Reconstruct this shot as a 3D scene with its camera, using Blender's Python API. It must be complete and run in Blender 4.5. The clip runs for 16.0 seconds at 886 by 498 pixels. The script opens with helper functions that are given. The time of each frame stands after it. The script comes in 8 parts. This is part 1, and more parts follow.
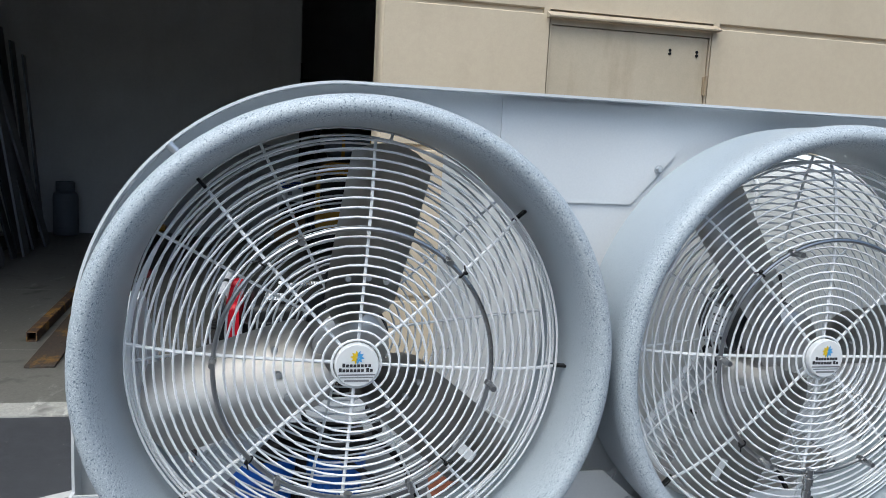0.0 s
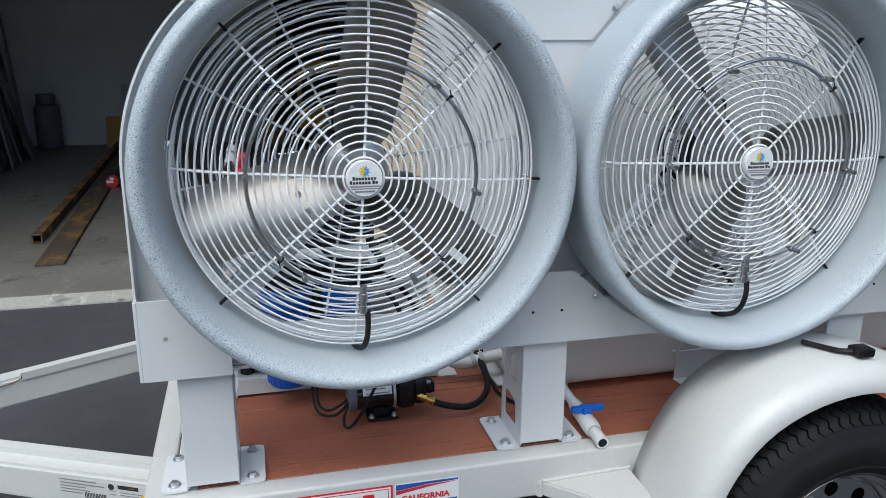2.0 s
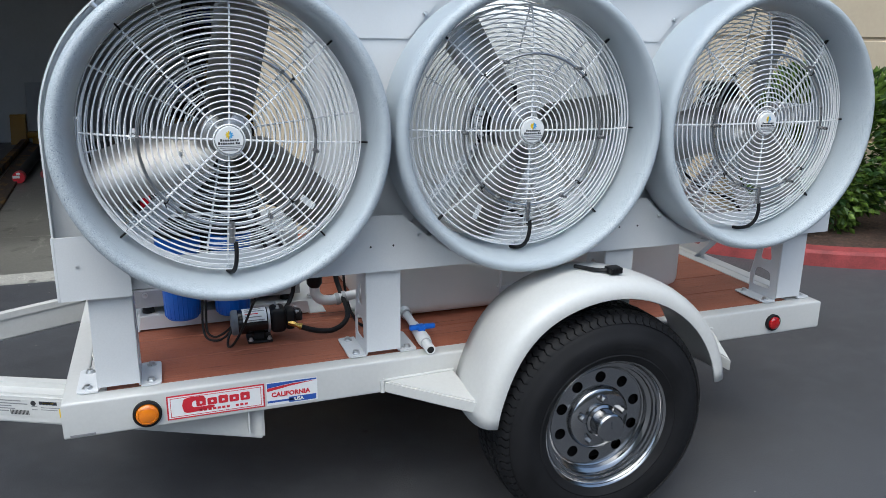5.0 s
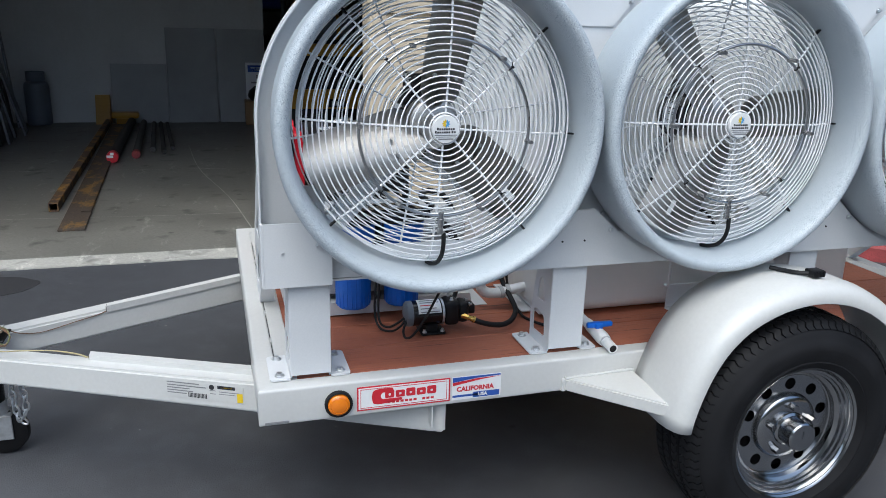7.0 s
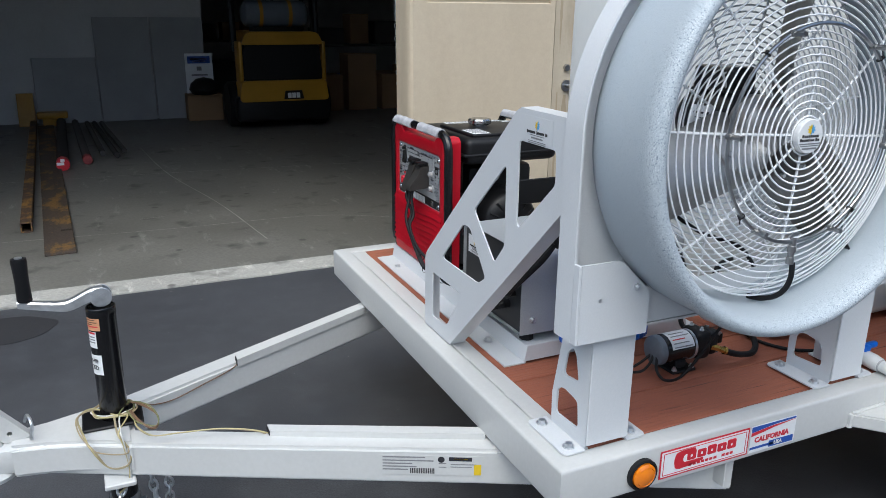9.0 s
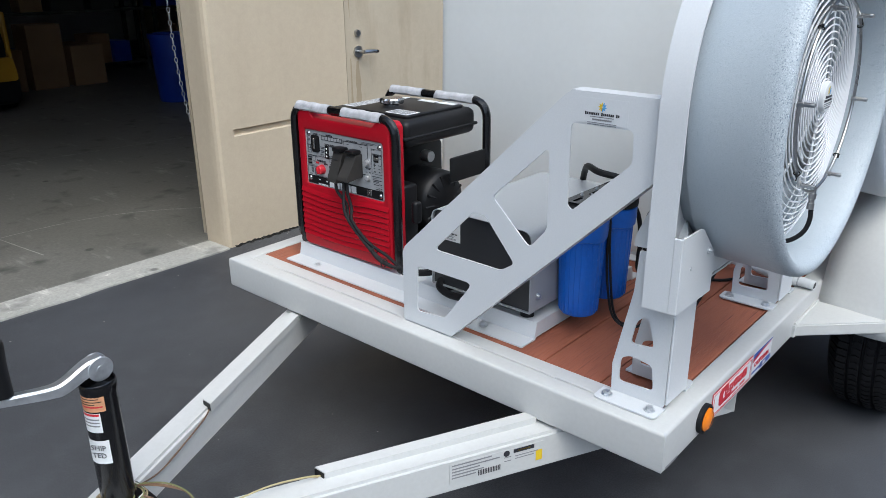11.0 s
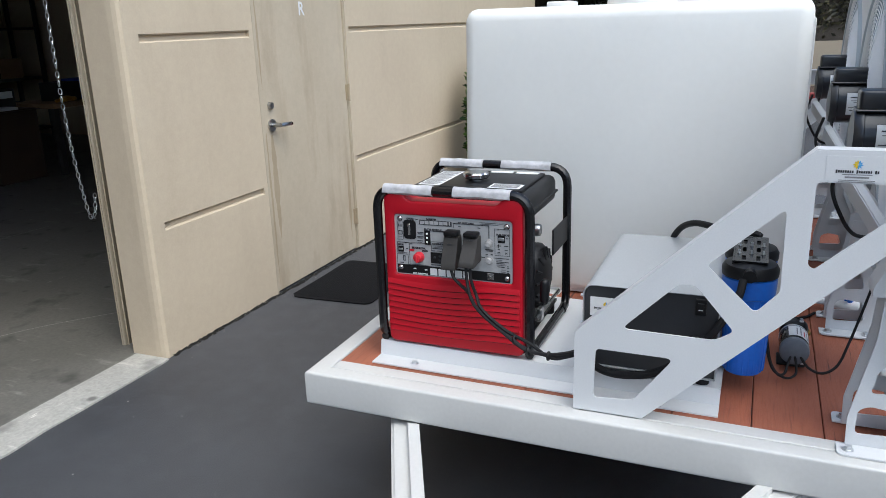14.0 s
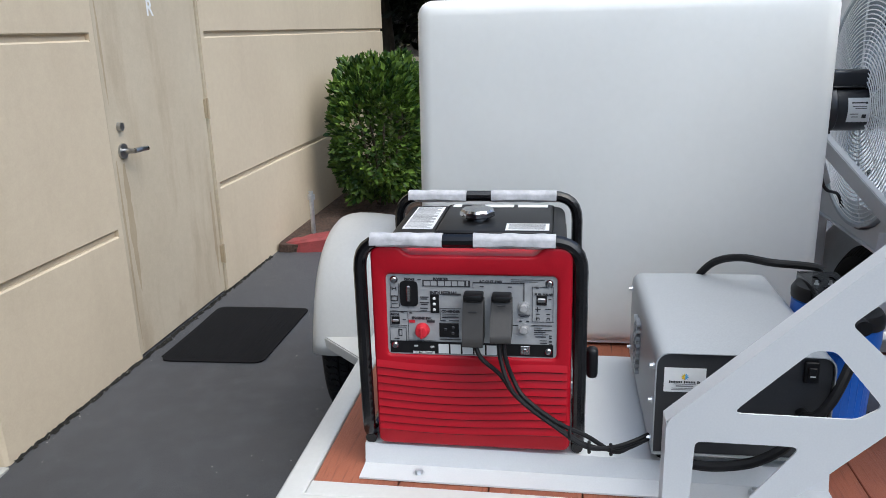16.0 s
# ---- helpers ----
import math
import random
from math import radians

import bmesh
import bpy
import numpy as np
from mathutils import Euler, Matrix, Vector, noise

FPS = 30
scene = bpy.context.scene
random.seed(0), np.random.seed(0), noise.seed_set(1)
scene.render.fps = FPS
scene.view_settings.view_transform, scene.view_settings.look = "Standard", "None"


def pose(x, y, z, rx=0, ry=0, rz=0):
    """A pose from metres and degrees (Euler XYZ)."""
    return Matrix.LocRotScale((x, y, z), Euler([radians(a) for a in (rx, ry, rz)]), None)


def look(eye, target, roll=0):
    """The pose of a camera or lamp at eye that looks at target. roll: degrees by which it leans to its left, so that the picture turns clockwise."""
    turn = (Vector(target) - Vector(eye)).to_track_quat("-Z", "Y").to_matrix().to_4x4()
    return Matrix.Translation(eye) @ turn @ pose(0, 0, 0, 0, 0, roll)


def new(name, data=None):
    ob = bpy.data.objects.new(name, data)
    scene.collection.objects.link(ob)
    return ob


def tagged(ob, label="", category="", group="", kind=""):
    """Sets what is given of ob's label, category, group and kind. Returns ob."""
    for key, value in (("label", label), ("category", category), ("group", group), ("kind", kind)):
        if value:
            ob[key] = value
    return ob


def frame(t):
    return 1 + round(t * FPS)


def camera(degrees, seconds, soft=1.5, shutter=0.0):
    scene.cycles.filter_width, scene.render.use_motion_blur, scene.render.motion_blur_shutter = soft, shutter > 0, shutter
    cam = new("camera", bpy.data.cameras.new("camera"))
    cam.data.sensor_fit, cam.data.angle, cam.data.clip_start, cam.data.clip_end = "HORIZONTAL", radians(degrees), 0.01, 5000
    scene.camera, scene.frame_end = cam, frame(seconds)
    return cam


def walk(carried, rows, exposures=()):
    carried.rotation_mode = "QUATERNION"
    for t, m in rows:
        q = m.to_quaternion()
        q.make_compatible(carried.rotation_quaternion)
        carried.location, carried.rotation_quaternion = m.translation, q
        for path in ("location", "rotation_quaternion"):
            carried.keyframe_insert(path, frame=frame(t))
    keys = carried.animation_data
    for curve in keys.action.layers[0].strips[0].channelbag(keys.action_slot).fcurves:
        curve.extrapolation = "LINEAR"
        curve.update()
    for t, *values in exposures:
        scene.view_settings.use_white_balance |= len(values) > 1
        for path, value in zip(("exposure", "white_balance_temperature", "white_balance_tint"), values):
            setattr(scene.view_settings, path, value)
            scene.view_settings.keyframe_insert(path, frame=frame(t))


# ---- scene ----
cam = camera(60.0, 16.0, soft=0.35)
EXPOSURES = ((0.0, 0.40, 6000, 2), (0.7, 0.40, 6000, 2), (1.6, 0.36, 6000, 2), (3.0, 0.36, 6000, 2), (5.5, 0.49, 5950, 2), (7.2, 0.54, 5950, 3), (9.0, 0.47, 5900, 3), (12.0, 0.58, 5900, 3), (14.0, 0.62, 5950, 4), (16.0, 0.62, 5950, 4))
PATH = [
    (0, (0.315, -1.176, 1.507), (0.756, 0.754, 1.217), 3.0),
    (0.5, (0.303, -1.17, 1.469), (0.652, 0.77, 1.133), 2.8),
    (1, (0.317, -1.207, 1.434), (0.651, 0.722, 1.022), 2.1),
    (1.5, (0.322, -1.289, 1.417), (0.707, 0.614, 0.938), 1.2),
    (2, (0.252, -1.415, 1.409), (0.723, 0.454, 0.877), 0.3),
    (2.5, (0.215, -1.567, 1.409), (0.793, 0.264, 0.85), -0.1),
    (3, (0.272, -1.758, 1.407), (0.935, 0.041, 0.839), -0.1),
    (3.2, (0.285, -1.834, 1.42), (0.994, -0.06, 0.829), 0.1),
    (5.3, (0.294, -1.965, 1.405), (0.939, -0.145, 0.883), 1.0),
    (5.5, (0.292, -1.962, 1.407), (0.92, -0.136, 0.884), 1.2),
    (6, (0.273, -1.949, 1.41), (0.863, -0.113, 0.879), 1.5),
    (6.5, (0.164, -1.891, 1.41), (0.727, -0.052, 0.863), 1.6),
    (7, (-0.068, -1.782, 1.399), (0.488, 0.055, 0.838), 1.5),
    (7.5, (-0.211, -1.649, 1.384), (0.371, 0.176, 0.808), 1.2),
    (8, (-0.312, -1.436, 1.39), (0.32, 0.369, 0.805), 0.9),
    (8.5, (-0.477, -1.251, 1.387), (0.23, 0.525, 0.8), 0.7),
    (9, (-0.769, -1.104, 1.388), (0.026, 0.631, 0.793), 0.5),
    (9.2, (-0.84, -1.045, 1.386), (0.001, 0.667, 0.785), 0.3),
    (11.3, (-1.427, -0.531, 1.444), (0.055, 0.617, 0.747), -0.8),
    (11.5, (-1.494, -0.537, 1.443), (0.025, 0.565, 0.751), -1.1),
    (12, (-1.659, -0.475, 1.488), (-0.062, 0.522, 0.812), -1.3),
    (12.5, (-1.772, -0.228, 1.475), (-0.126, 0.701, 0.822), -1.8),
    (13, (-1.842, -0.002, 1.468), (-0.154, 0.877, 0.851), -1.9),
    (13.5, (-1.786, 0.214, 1.451), (-0.06, 1.034, 0.862), -2.0),
    (14, (-1.69, 0.411, 1.471), (0.079, 1.152, 0.903), -1.9),
    (14.5, (-1.624, 0.634, 1.459), (0.187, 1.277, 0.906), -1.8),
    (15, (-1.567, 0.84, 1.455), (0.282, 1.371, 0.909), -1.7),
    (15.5, (-1.437, 0.931, 1.438), (0.442, 1.344, 0.893), -1.7),
    (16, (-1.262, 0.998, 1.433), (0.638, 1.291, 0.882), -1.7),
]
walk(cam, [(t, look(eye, target, roll)) for t, eye, target, roll in PATH], exposures=EXPOSURES)

# ---- world and light: an overcast forenoon in an open yard ----
world = bpy.data.worlds.new("overcast_sky")
scene.world = world
world.use_nodes = True
wn = world.node_tree
sky = wn.nodes.new("ShaderNodeTexSky")
sky.sky_type = "NISHITA"
sky.sun_disc = False
SUN_EL, SUN_AZ = 60.0, 212.0
sky.sun_elevation, sky.sun_rotation = radians(SUN_EL), radians(SUN_AZ)
sky.dust_density = 4.0
soft_sky = wn.nodes.new("ShaderNodeHueSaturation")
soft_sky.inputs["Saturation"].default_value = 1.1
wn.links.new(sky.outputs[0], soft_sky.inputs["Color"])
background = wn.nodes["Background"]
background.inputs["Strength"].default_value = 0.15
wn.links.new(soft_sky.outputs[0], background.inputs["Color"])
sun_data = bpy.data.lights.new("sun", "SUN")
sun_data.energy, sun_data.angle, sun_data.color = 1.35, radians(70), (1.0, 0.99, 0.975)
sun = new("sun", sun_data)
az, el = radians(SUN_AZ), radians(SUN_EL)
sun_way = Vector((math.sin(az) * math.cos(el), math.cos(az) * math.cos(el), math.sin(el)))
sun.matrix_world = look(sun_way * 30, (0, 0, 0))



# ---- materials ----
def nodes_of(name):
    m = bpy.data.materials.new(name)
    m.use_nodes = True
    nt = m.node_tree
    return m, nt, nt.nodes["Principled BSDF"]


def tex(nt, kind, scale, detail=4.0, stretch=(1, 1, 1), rough=0.55):
    geo = nt.nodes.new("ShaderNodeNewGeometry")
    mp = nt.nodes.new("ShaderNodeMapping")
    mp.inputs["Scale"].default_value = stretch
    nt.links.new(geo.outputs["Position"], mp.inputs["Vector"])
    n = nt.nodes.new(kind)
    n.inputs["Scale"].default_value = scale
    if kind == "ShaderNodeTexNoise":
        n.inputs["Detail"].default_value = detail
        n.inputs["Roughness"].default_value = rough
    nt.links.new(mp.outputs[0], n.inputs["Vector"])
    return n


def ramp(nt, src, p0, p1, c0=(0, 0, 0, 1), c1=(1, 1, 1, 1)):
    r = nt.nodes.new("ShaderNodeValToRGB")
    e = r.color_ramp.elements
    e[0].position, e[1].position, e[0].color, e[1].color = p0, p1, c0, c1
    nt.links.new(src, r.inputs[0])
    return r.outputs[0]


def mix(nt, fac, a, b, kind="MIX"):
    n = nt.nodes.new("ShaderNodeMix")
    n.data_type, n.blend_type = "RGBA", kind
    for sock, v in ((n.inputs[0], fac), (n.inputs[6], a), (n.inputs[7], b)):
        if isinstance(v, bpy.types.NodeSocket):
            nt.links.new(v, sock)
        elif isinstance(v, (int, float)):
            sock.default_value = v
        else:
            sock.default_value = (*v[:3], 1)
    return n.outputs[2]


def bump(nt, bsdf, src, strength, dist=0.002):
    b = nt.nodes.new("ShaderNodeBump")
    b.inputs["Strength"].default_value, b.inputs["Distance"].default_value = strength, dist
    nt.links.new(src, b.inputs["Height"])
    nt.links.new(b.outputs[0], bsdf.inputs["Normal"])


def surface(name, col, rough=0.5, metal=0.0, vary=0.12, big=2.5, fine=90.0, grain=0.06, bumps=0.08, dist=0.001, coat=0.0, stretch=(1, 1, 1), each=0.0, spec=0.5):
    """Colour with cloudy stains, fine grain, uneven gloss and a little relief."""
    m, nt, p = nodes_of(name)
    a = tex(nt, "ShaderNodeTexNoise", big, 5, stretch)
    f = tex(nt, "ShaderNodeTexNoise", fine, 3, stretch)
    dark = tuple(c * (1 - vary) for c in col)
    lite = tuple(min(1.0, c * (1 + vary * 0.5)) for c in col)
    c = mix(nt, ramp(nt, a.outputs["Fac"], 0.3, 0.7), dark, lite)
    c = mix(nt, grain, c, ramp(nt, f.outputs["Fac"], 0.3, 0.7), "OVERLAY")
    if each:
        oi = nt.nodes.new("ShaderNodeObjectInfo")
        mr = nt.nodes.new("ShaderNodeMapRange")
        mr.inputs[3].default_value, mr.inputs[4].default_value = 1 - each, 1 + each
        nt.links.new(oi.outputs["Random"], mr.inputs[0])
        c = mix(nt, 1.0, c, mr.outputs[0], "MULTIPLY")
    nt.links.new(c, p.inputs["Base Color"])
    mr2 = nt.nodes.new("ShaderNodeMapRange")
    mr2.inputs[3].default_value, mr2.inputs[4].default_value = max(0.02, rough - 0.08), min(1, rough + 0.08)
    nt.links.new(a.outputs["Fac"], mr2.inputs[0])
    nt.links.new(mr2.outputs[0], p.inputs["Roughness"])
    p.inputs["Metallic"].default_value = metal
    p.inputs["Coat Weight"].default_value = coat
    p.inputs["Specular IOR Level"].default_value = spec
    if bumps:
        bump(nt, p, f.outputs["Fac"], bumps, dist)
    return m


WHITE = surface("trailer_white_enamel", (0.565, 0.567, 0.552), 0.36, vary=0.05, grain=0.03, bumps=0.05, coat=0.15)
POWDER = surface("rack_white_powder_coat", (0.64, 0.656, 0.672), 0.38, vary=0.04, grain=0.04, fine=260, bumps=0.10, dist=0.0006)
BLACK = surface("black_plastic", (0.007, 0.007, 0.008), 0.45, vary=0.3, bumps=0.04, spec=0.3)
BLACK_PAINT = surface("black_gloss_paint", (0.005, 0.005, 0.006), 0.25, vary=0.3, bumps=0.02, coat=0.2, spec=0.35)
MOTOR_BLACK = surface("black_motor_enamel", (0.013, 0.014, 0.018), 0.34, vary=0.2, bumps=0.03, coat=0.3)
RUBBER = surface("black_rubber", (0.008, 0.008, 0.009), 0.6, vary=0.25, fine=160, bumps=0.12, spec=0.3)
TYRE = surface("tyre_rubber", (0.0092, 0.0092, 0.0105), 0.64, vary=0.4, big=14, fine=200, bumps=0.2, spec=0.26)
CHROME = surface("chrome", (0.38, 0.385, 0.395), 0.18, 1.0, vary=0.08, grain=0.02, bumps=0.0)
STEEL = surface("stainless_steel", (0.42, 0.42, 0.42), 0.28, 1.0, vary=0.15, bumps=0.03)
ZINC = surface("galvanised_steel", (0.62, 0.64, 0.66), 0.31, 0.82, vary=0.25, big=30, bumps=0.05)
RED = surface("red_plastic", (0.40, 0.003, 0.014), 0.40, vary=0.10, grain=0.04, fine=300, bumps=0.10, dist=0.0005, spec=0.3)
RED_LENS = surface("red_lens", (0.42, 0.006, 0.008), 0.12, vary=0.2, bumps=0.0, coat=0.6)
AMBER = surface("amber_lens", (0.75, 0.20, 0.006), 0.12, vary=0.2, bumps=0.0, coat=0.6)
BLUE = surface("blue_filter_plastic", (0.010, 0.125, 0.58), 0.34, vary=0.12, bumps=0.03)
BLUE_BIN = surface("blue_bin_plastic", (0.010, 0.045, 0.34), 0.5, vary=0.2)
GREY_BOX = surface("light_grey_enamel", (0.345, 0.362, 0.378), 0.36, vary=0.05, fine=300, bumps=0.10, dist=0.0004)
DARK_BOX = surface("dark_grey_enamel", (0.032, 0.033, 0.036), 0.42, vary=0.10, fine=300, bumps=0.10, dist=0.0004)
PLUG_GREY = surface("plug_grey_plastic", (0.038, 0.035, 0.032), 0.5, vary=0.15, bumps=0.08)
CLEAR_CAP = surface("pale_breaker_cap", (0.36, 0.36, 0.36), 0.2, vary=0.3, big=60, coat=0.4)
OIL_STAIN = surface("oil_stained_asphalt", (0.027, 0.027, 0.030), 0.7, vary=0.3, big=9, fine=170, grain=0.25, bumps=0.4, dist=0.004)
PANEL_GREY = surface("silver_grey_panel", (0.36, 0.365, 0.37), 0.38, vary=0.06)
POLY = surface("white_polyethylene", (0.775, 0.785, 0.765), 0.42, vary=0.05, big=1.6, fine=40, grain=0.03, bumps=0.05)
for key, val in (("Subsurface Weight", 0.4), ("Subsurface Scale", 0.15), ("Subsurface Radius", (1.0, 1.0, 1.0))):
    POLY.node_tree.nodes["Principled BSDF"].inputs[key].default_value = val
PVC = surface("white_pvc", (0.72, 0.73, 0.73), 0.35, vary=0.06)
PVC_GREY = surface("grey_pvc", (0.45, 0.46, 0.47), 0.4, vary=0.1)
BRASS = surface("brass", (0.62, 0.42, 0.12), 0.28, 1.0, vary=0.15)
PAPER = surface("white_sticker", (0.76, 0.77, 0.77), 0.45, vary=0.05)
INK = surface("black_print", (0.03, 0.03, 0.035), 0.5, vary=0.1, bumps=0.0)
INK_GREY = surface("grey_print", (0.22, 0.22, 0.23), 0.5, vary=0.1, bumps=0.0)
INK_RED = surface("red_print", (0.55, 0.02, 0.035), 0.4, vary=0.08, bumps=0.0)
INK_BLUE = surface("blue_print", (0.03, 0.09, 0.38), 0.4, vary=0.08, bumps=0.0)
INK_YELLOW = surface("yellow_print", (0.75, 0.52, 0.02), 0.4, vary=0.08, bumps=0.0)
INK_SKY = surface("light_blue_print", (0.10, 0.36, 0.68), 0.4, vary=0.08, bumps=0.0)
ORANGE_PAPER = surface("orange_sticker", (0.66, 0.33, 0.17), 0.5, vary=0.2, big=40)
FOAM = surface("white_foam_wrap", (0.47, 0.47, 0.49), 0.4, vary=0.25, big=30, fine=60, bumps=0.12, dist=0.001)
BLADE = surface("fan_blade_aluminium", (0.54, 0.53, 0.515), 0.34, 0.88, vary=0.10, big=6, bumps=0.04)
GUARD = surface("white_guard_wire", (0.84, 0.85, 0.86), 0.35, vary=0.06)
CARD = surface("cardboard", (0.30, 0.19, 0.10), 0.8, vary=0.15)
DARK_CARD = surface("dark_brown_board", (0.075, 0.045, 0.030), 0.8, vary=0.2)
DIRT = surface("black_dirt", (0.022, 0.021, 0.019), 0.95, vary=0.5, big=30, bumps=0.4, dist=0.003, spec=0.1)
GRIT = surface("pale_grit", (0.30, 0.27, 0.22), 0.9, vary=0.5, big=40)
GREY_BOARD = surface("grey_wall_board", (0.34, 0.345, 0.35), 0.75, vary=0.12, each=0.10)
SHEET = surface("stacked_sheet_metal", (0.17, 0.175, 0.19), 0.38, 0.6, vary=0.35, big=4, each=0.45)
YELLOW = surface("yellow_machine_paint", (0.40, 0.205, 0.012), 0.42, vary=0.18)
CYL_GREY = surface("grey_cylinder_paint", (0.13, 0.15, 0.175), 0.5, vary=0.2)
RED_KERB = surface("red_kerb_paint", (0.27, 0.045, 0.046), 0.7, vary=0.35, big=9, fine=120, grain=0.2, bumps=0.4, dist=0.003)
MULCH = surface("bark_mulch", (0.075, 0.045, 0.032), 0.9, vary=0.5, big=14, fine=60, grain=0.5, bumps=1.0, dist=0.02)
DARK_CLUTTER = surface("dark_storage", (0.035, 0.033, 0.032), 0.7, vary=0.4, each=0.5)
MAT_RUBBER = surface("ribbed_rubber_mat", (0.007, 0.007, 0.008), 0.85, spec=0.15, vary=0.3, big=12, fine=180, grain=0.2, bumps=0.6, dist=0.003)
FAR_WALL = surface("far_beige_wall", (0.42, 0.36, 0.27), 0.85, vary=0.12, big=1.2)


def hammertone():
    """Grey-blue shell paint, faintly flecked, with a coarse dark and light fleck sprayed on the front rim."""
    m, nt, p = nodes_of("speckled_grey_hammertone")
    n = tex(nt, "ShaderNodeTexNoise", 560, 2, rough=0.7)
    n2 = tex(nt, "ShaderNodeTexNoise", 360, 2, rough=0.75)
    big = tex(nt, "ShaderNodeTexNoise", 3.5, 4)
    where = nt.nodes.new("ShaderNodeTexCoord")
    axes = nt.nodes.new("ShaderNodeSeparateXYZ")
    nt.links.new(where.outputs["Object"], axes.inputs[0])
    rim = nt.nodes.new("ShaderNodeMapRange")
    for k, v in enumerate((-0.085, -0.132, 0.22, 1.0)):
        rim.inputs[k + 1].default_value = v
    nt.links.new(axes.outputs["Y"], rim.inputs[0])
    c = mix(nt, ramp(nt, big.outputs["Fac"], 0.3, 0.7), (0.40, 0.45, 0.49), (0.45, 0.50, 0.535))
    light = mix(nt, rim.outputs[0], c, (0.66, 0.70, 0.73))
    c2 = mix(nt, ramp(nt, n.outputs["Fac"], 0.53, 0.63), c, light)
    dark = mix(nt, rim.outputs[0], c2, (0.13, 0.165, 0.21))
    c = mix(nt, ramp(nt, n2.outputs["Fac"], 0.56, 0.65), c2, dark)
    nt.links.new(c, p.inputs["Base Color"])
    p.inputs["Roughness"].default_value = 0.42
    bump(nt, p, n2.outputs["Fac"], 0.30, 0.0015)
    return m


def asphalt():
    m, nt, p = nodes_of("sealed_asphalt")
    big = tex(nt, "ShaderNodeTexNoise", 0.7, 6)
    mid = tex(nt, "ShaderNodeTexNoise", 9, 5)
    fine = tex(nt, "ShaderNodeTexNoise", 170, 3, rough=0.75)
    c = mix(nt, ramp(nt, big.outputs["Fac"], 0.35, 0.68), (0.037, 0.0385, 0.044), (0.059, 0.0613, 0.069))
    c = mix(nt, ramp(nt, mid.outputs["Fac"], 0.45, 0.75), c, (0.063, 0.0655, 0.073))
    c = mix(nt, 0.42, c, ramp(nt, fine.outputs["Fac"], 0.3, 0.72), "OVERLAY")
    chips = tex(nt, "ShaderNodeTexVoronoi", 9)
    c = mix(nt, ramp(nt, chips.outputs["Distance"], 0.020, 0.032, (1, 1, 1, 1), (0, 0, 0, 1)), c, (0.34, 0.33, 0.31))
    drops = tex(nt, "ShaderNodeTexVoronoi", 2.1)
    c = mix(nt, ramp(nt, drops.outputs["Distance"], 0.022, 0.036, (1, 1, 1, 1), (0, 0, 0, 1)), c, (0.012, 0.012, 0.013))
    nt.links.new(c, p.inputs["Base Color"])
    nt.links.new(ramp(nt, big.outputs["Fac"], 0.3, 0.7, (0.50, 0.50, 0.50, 1), (0.68, 0.68, 0.68, 1)), p.inputs["Roughness"])
    p.inputs["Specular IOR Level"].default_value = 0.75
    bump(nt, p, fine.outputs["Fac"], 0.45, 0.004)
    return m


def concrete(name, a, b, rough=0.6):
    m, nt, p = nodes_of(name)
    big = tex(nt, "ShaderNodeTexNoise", 1.1, 7, rough=0.62)
    fine = tex(nt, "ShaderNodeTexNoise", 70, 4)
    c = mix(nt, ramp(nt, big.outputs["Fac"], 0.32, 0.70), a, b)
    c = mix(nt, 0.14, c, ramp(nt, fine.outputs["Fac"], 0.3, 0.7), "OVERLAY")
    spots = tex(nt, "ShaderNodeTexNoise", 4.5, 3)
    c = mix(nt, ramp(nt, spots.outputs["Fac"], 0.58, 0.74), c, tuple(x * 0.5 for x in a))
    scuffs = tex(nt, "ShaderNodeTexNoise", 2.2, 8, stretch=(3.5, 1, 1), rough=0.72)
    c = mix(nt, ramp(nt, scuffs.outputs["Fac"], 0.58, 0.70), c, tuple(min(1, x * 1.45) for x in b))
    scrape = tex(nt, "ShaderNodeTexNoise", 1.6, 9, stretch=(1, 4.5, 1), rough=0.78)
    c = mix(nt, ramp(nt, scrape.outputs["Fac"], 0.635, 0.70), c, tuple(min(1, x * 1.9) for x in b))
    drops = tex(nt, "ShaderNodeTexVoronoi", 3.2)
    c = mix(nt, ramp(nt, drops.outputs["Distance"], 0.05, 0.09, (1, 1, 1, 1), (0, 0, 0, 1)), c, tuple(x * 0.45 for x in a))
    nt.links.new(c, p.inputs["Base Color"])
    nt.links.new(ramp(nt, big.outputs["Fac"], 0.3, 0.7, (rough - 0.15,) * 3 + (1,), (rough + 0.1,) * 3 + (1,)), p.inputs["Roughness"])
    bump(nt, p, fine.outputs["Fac"], 0.2, 0.002)
    return m


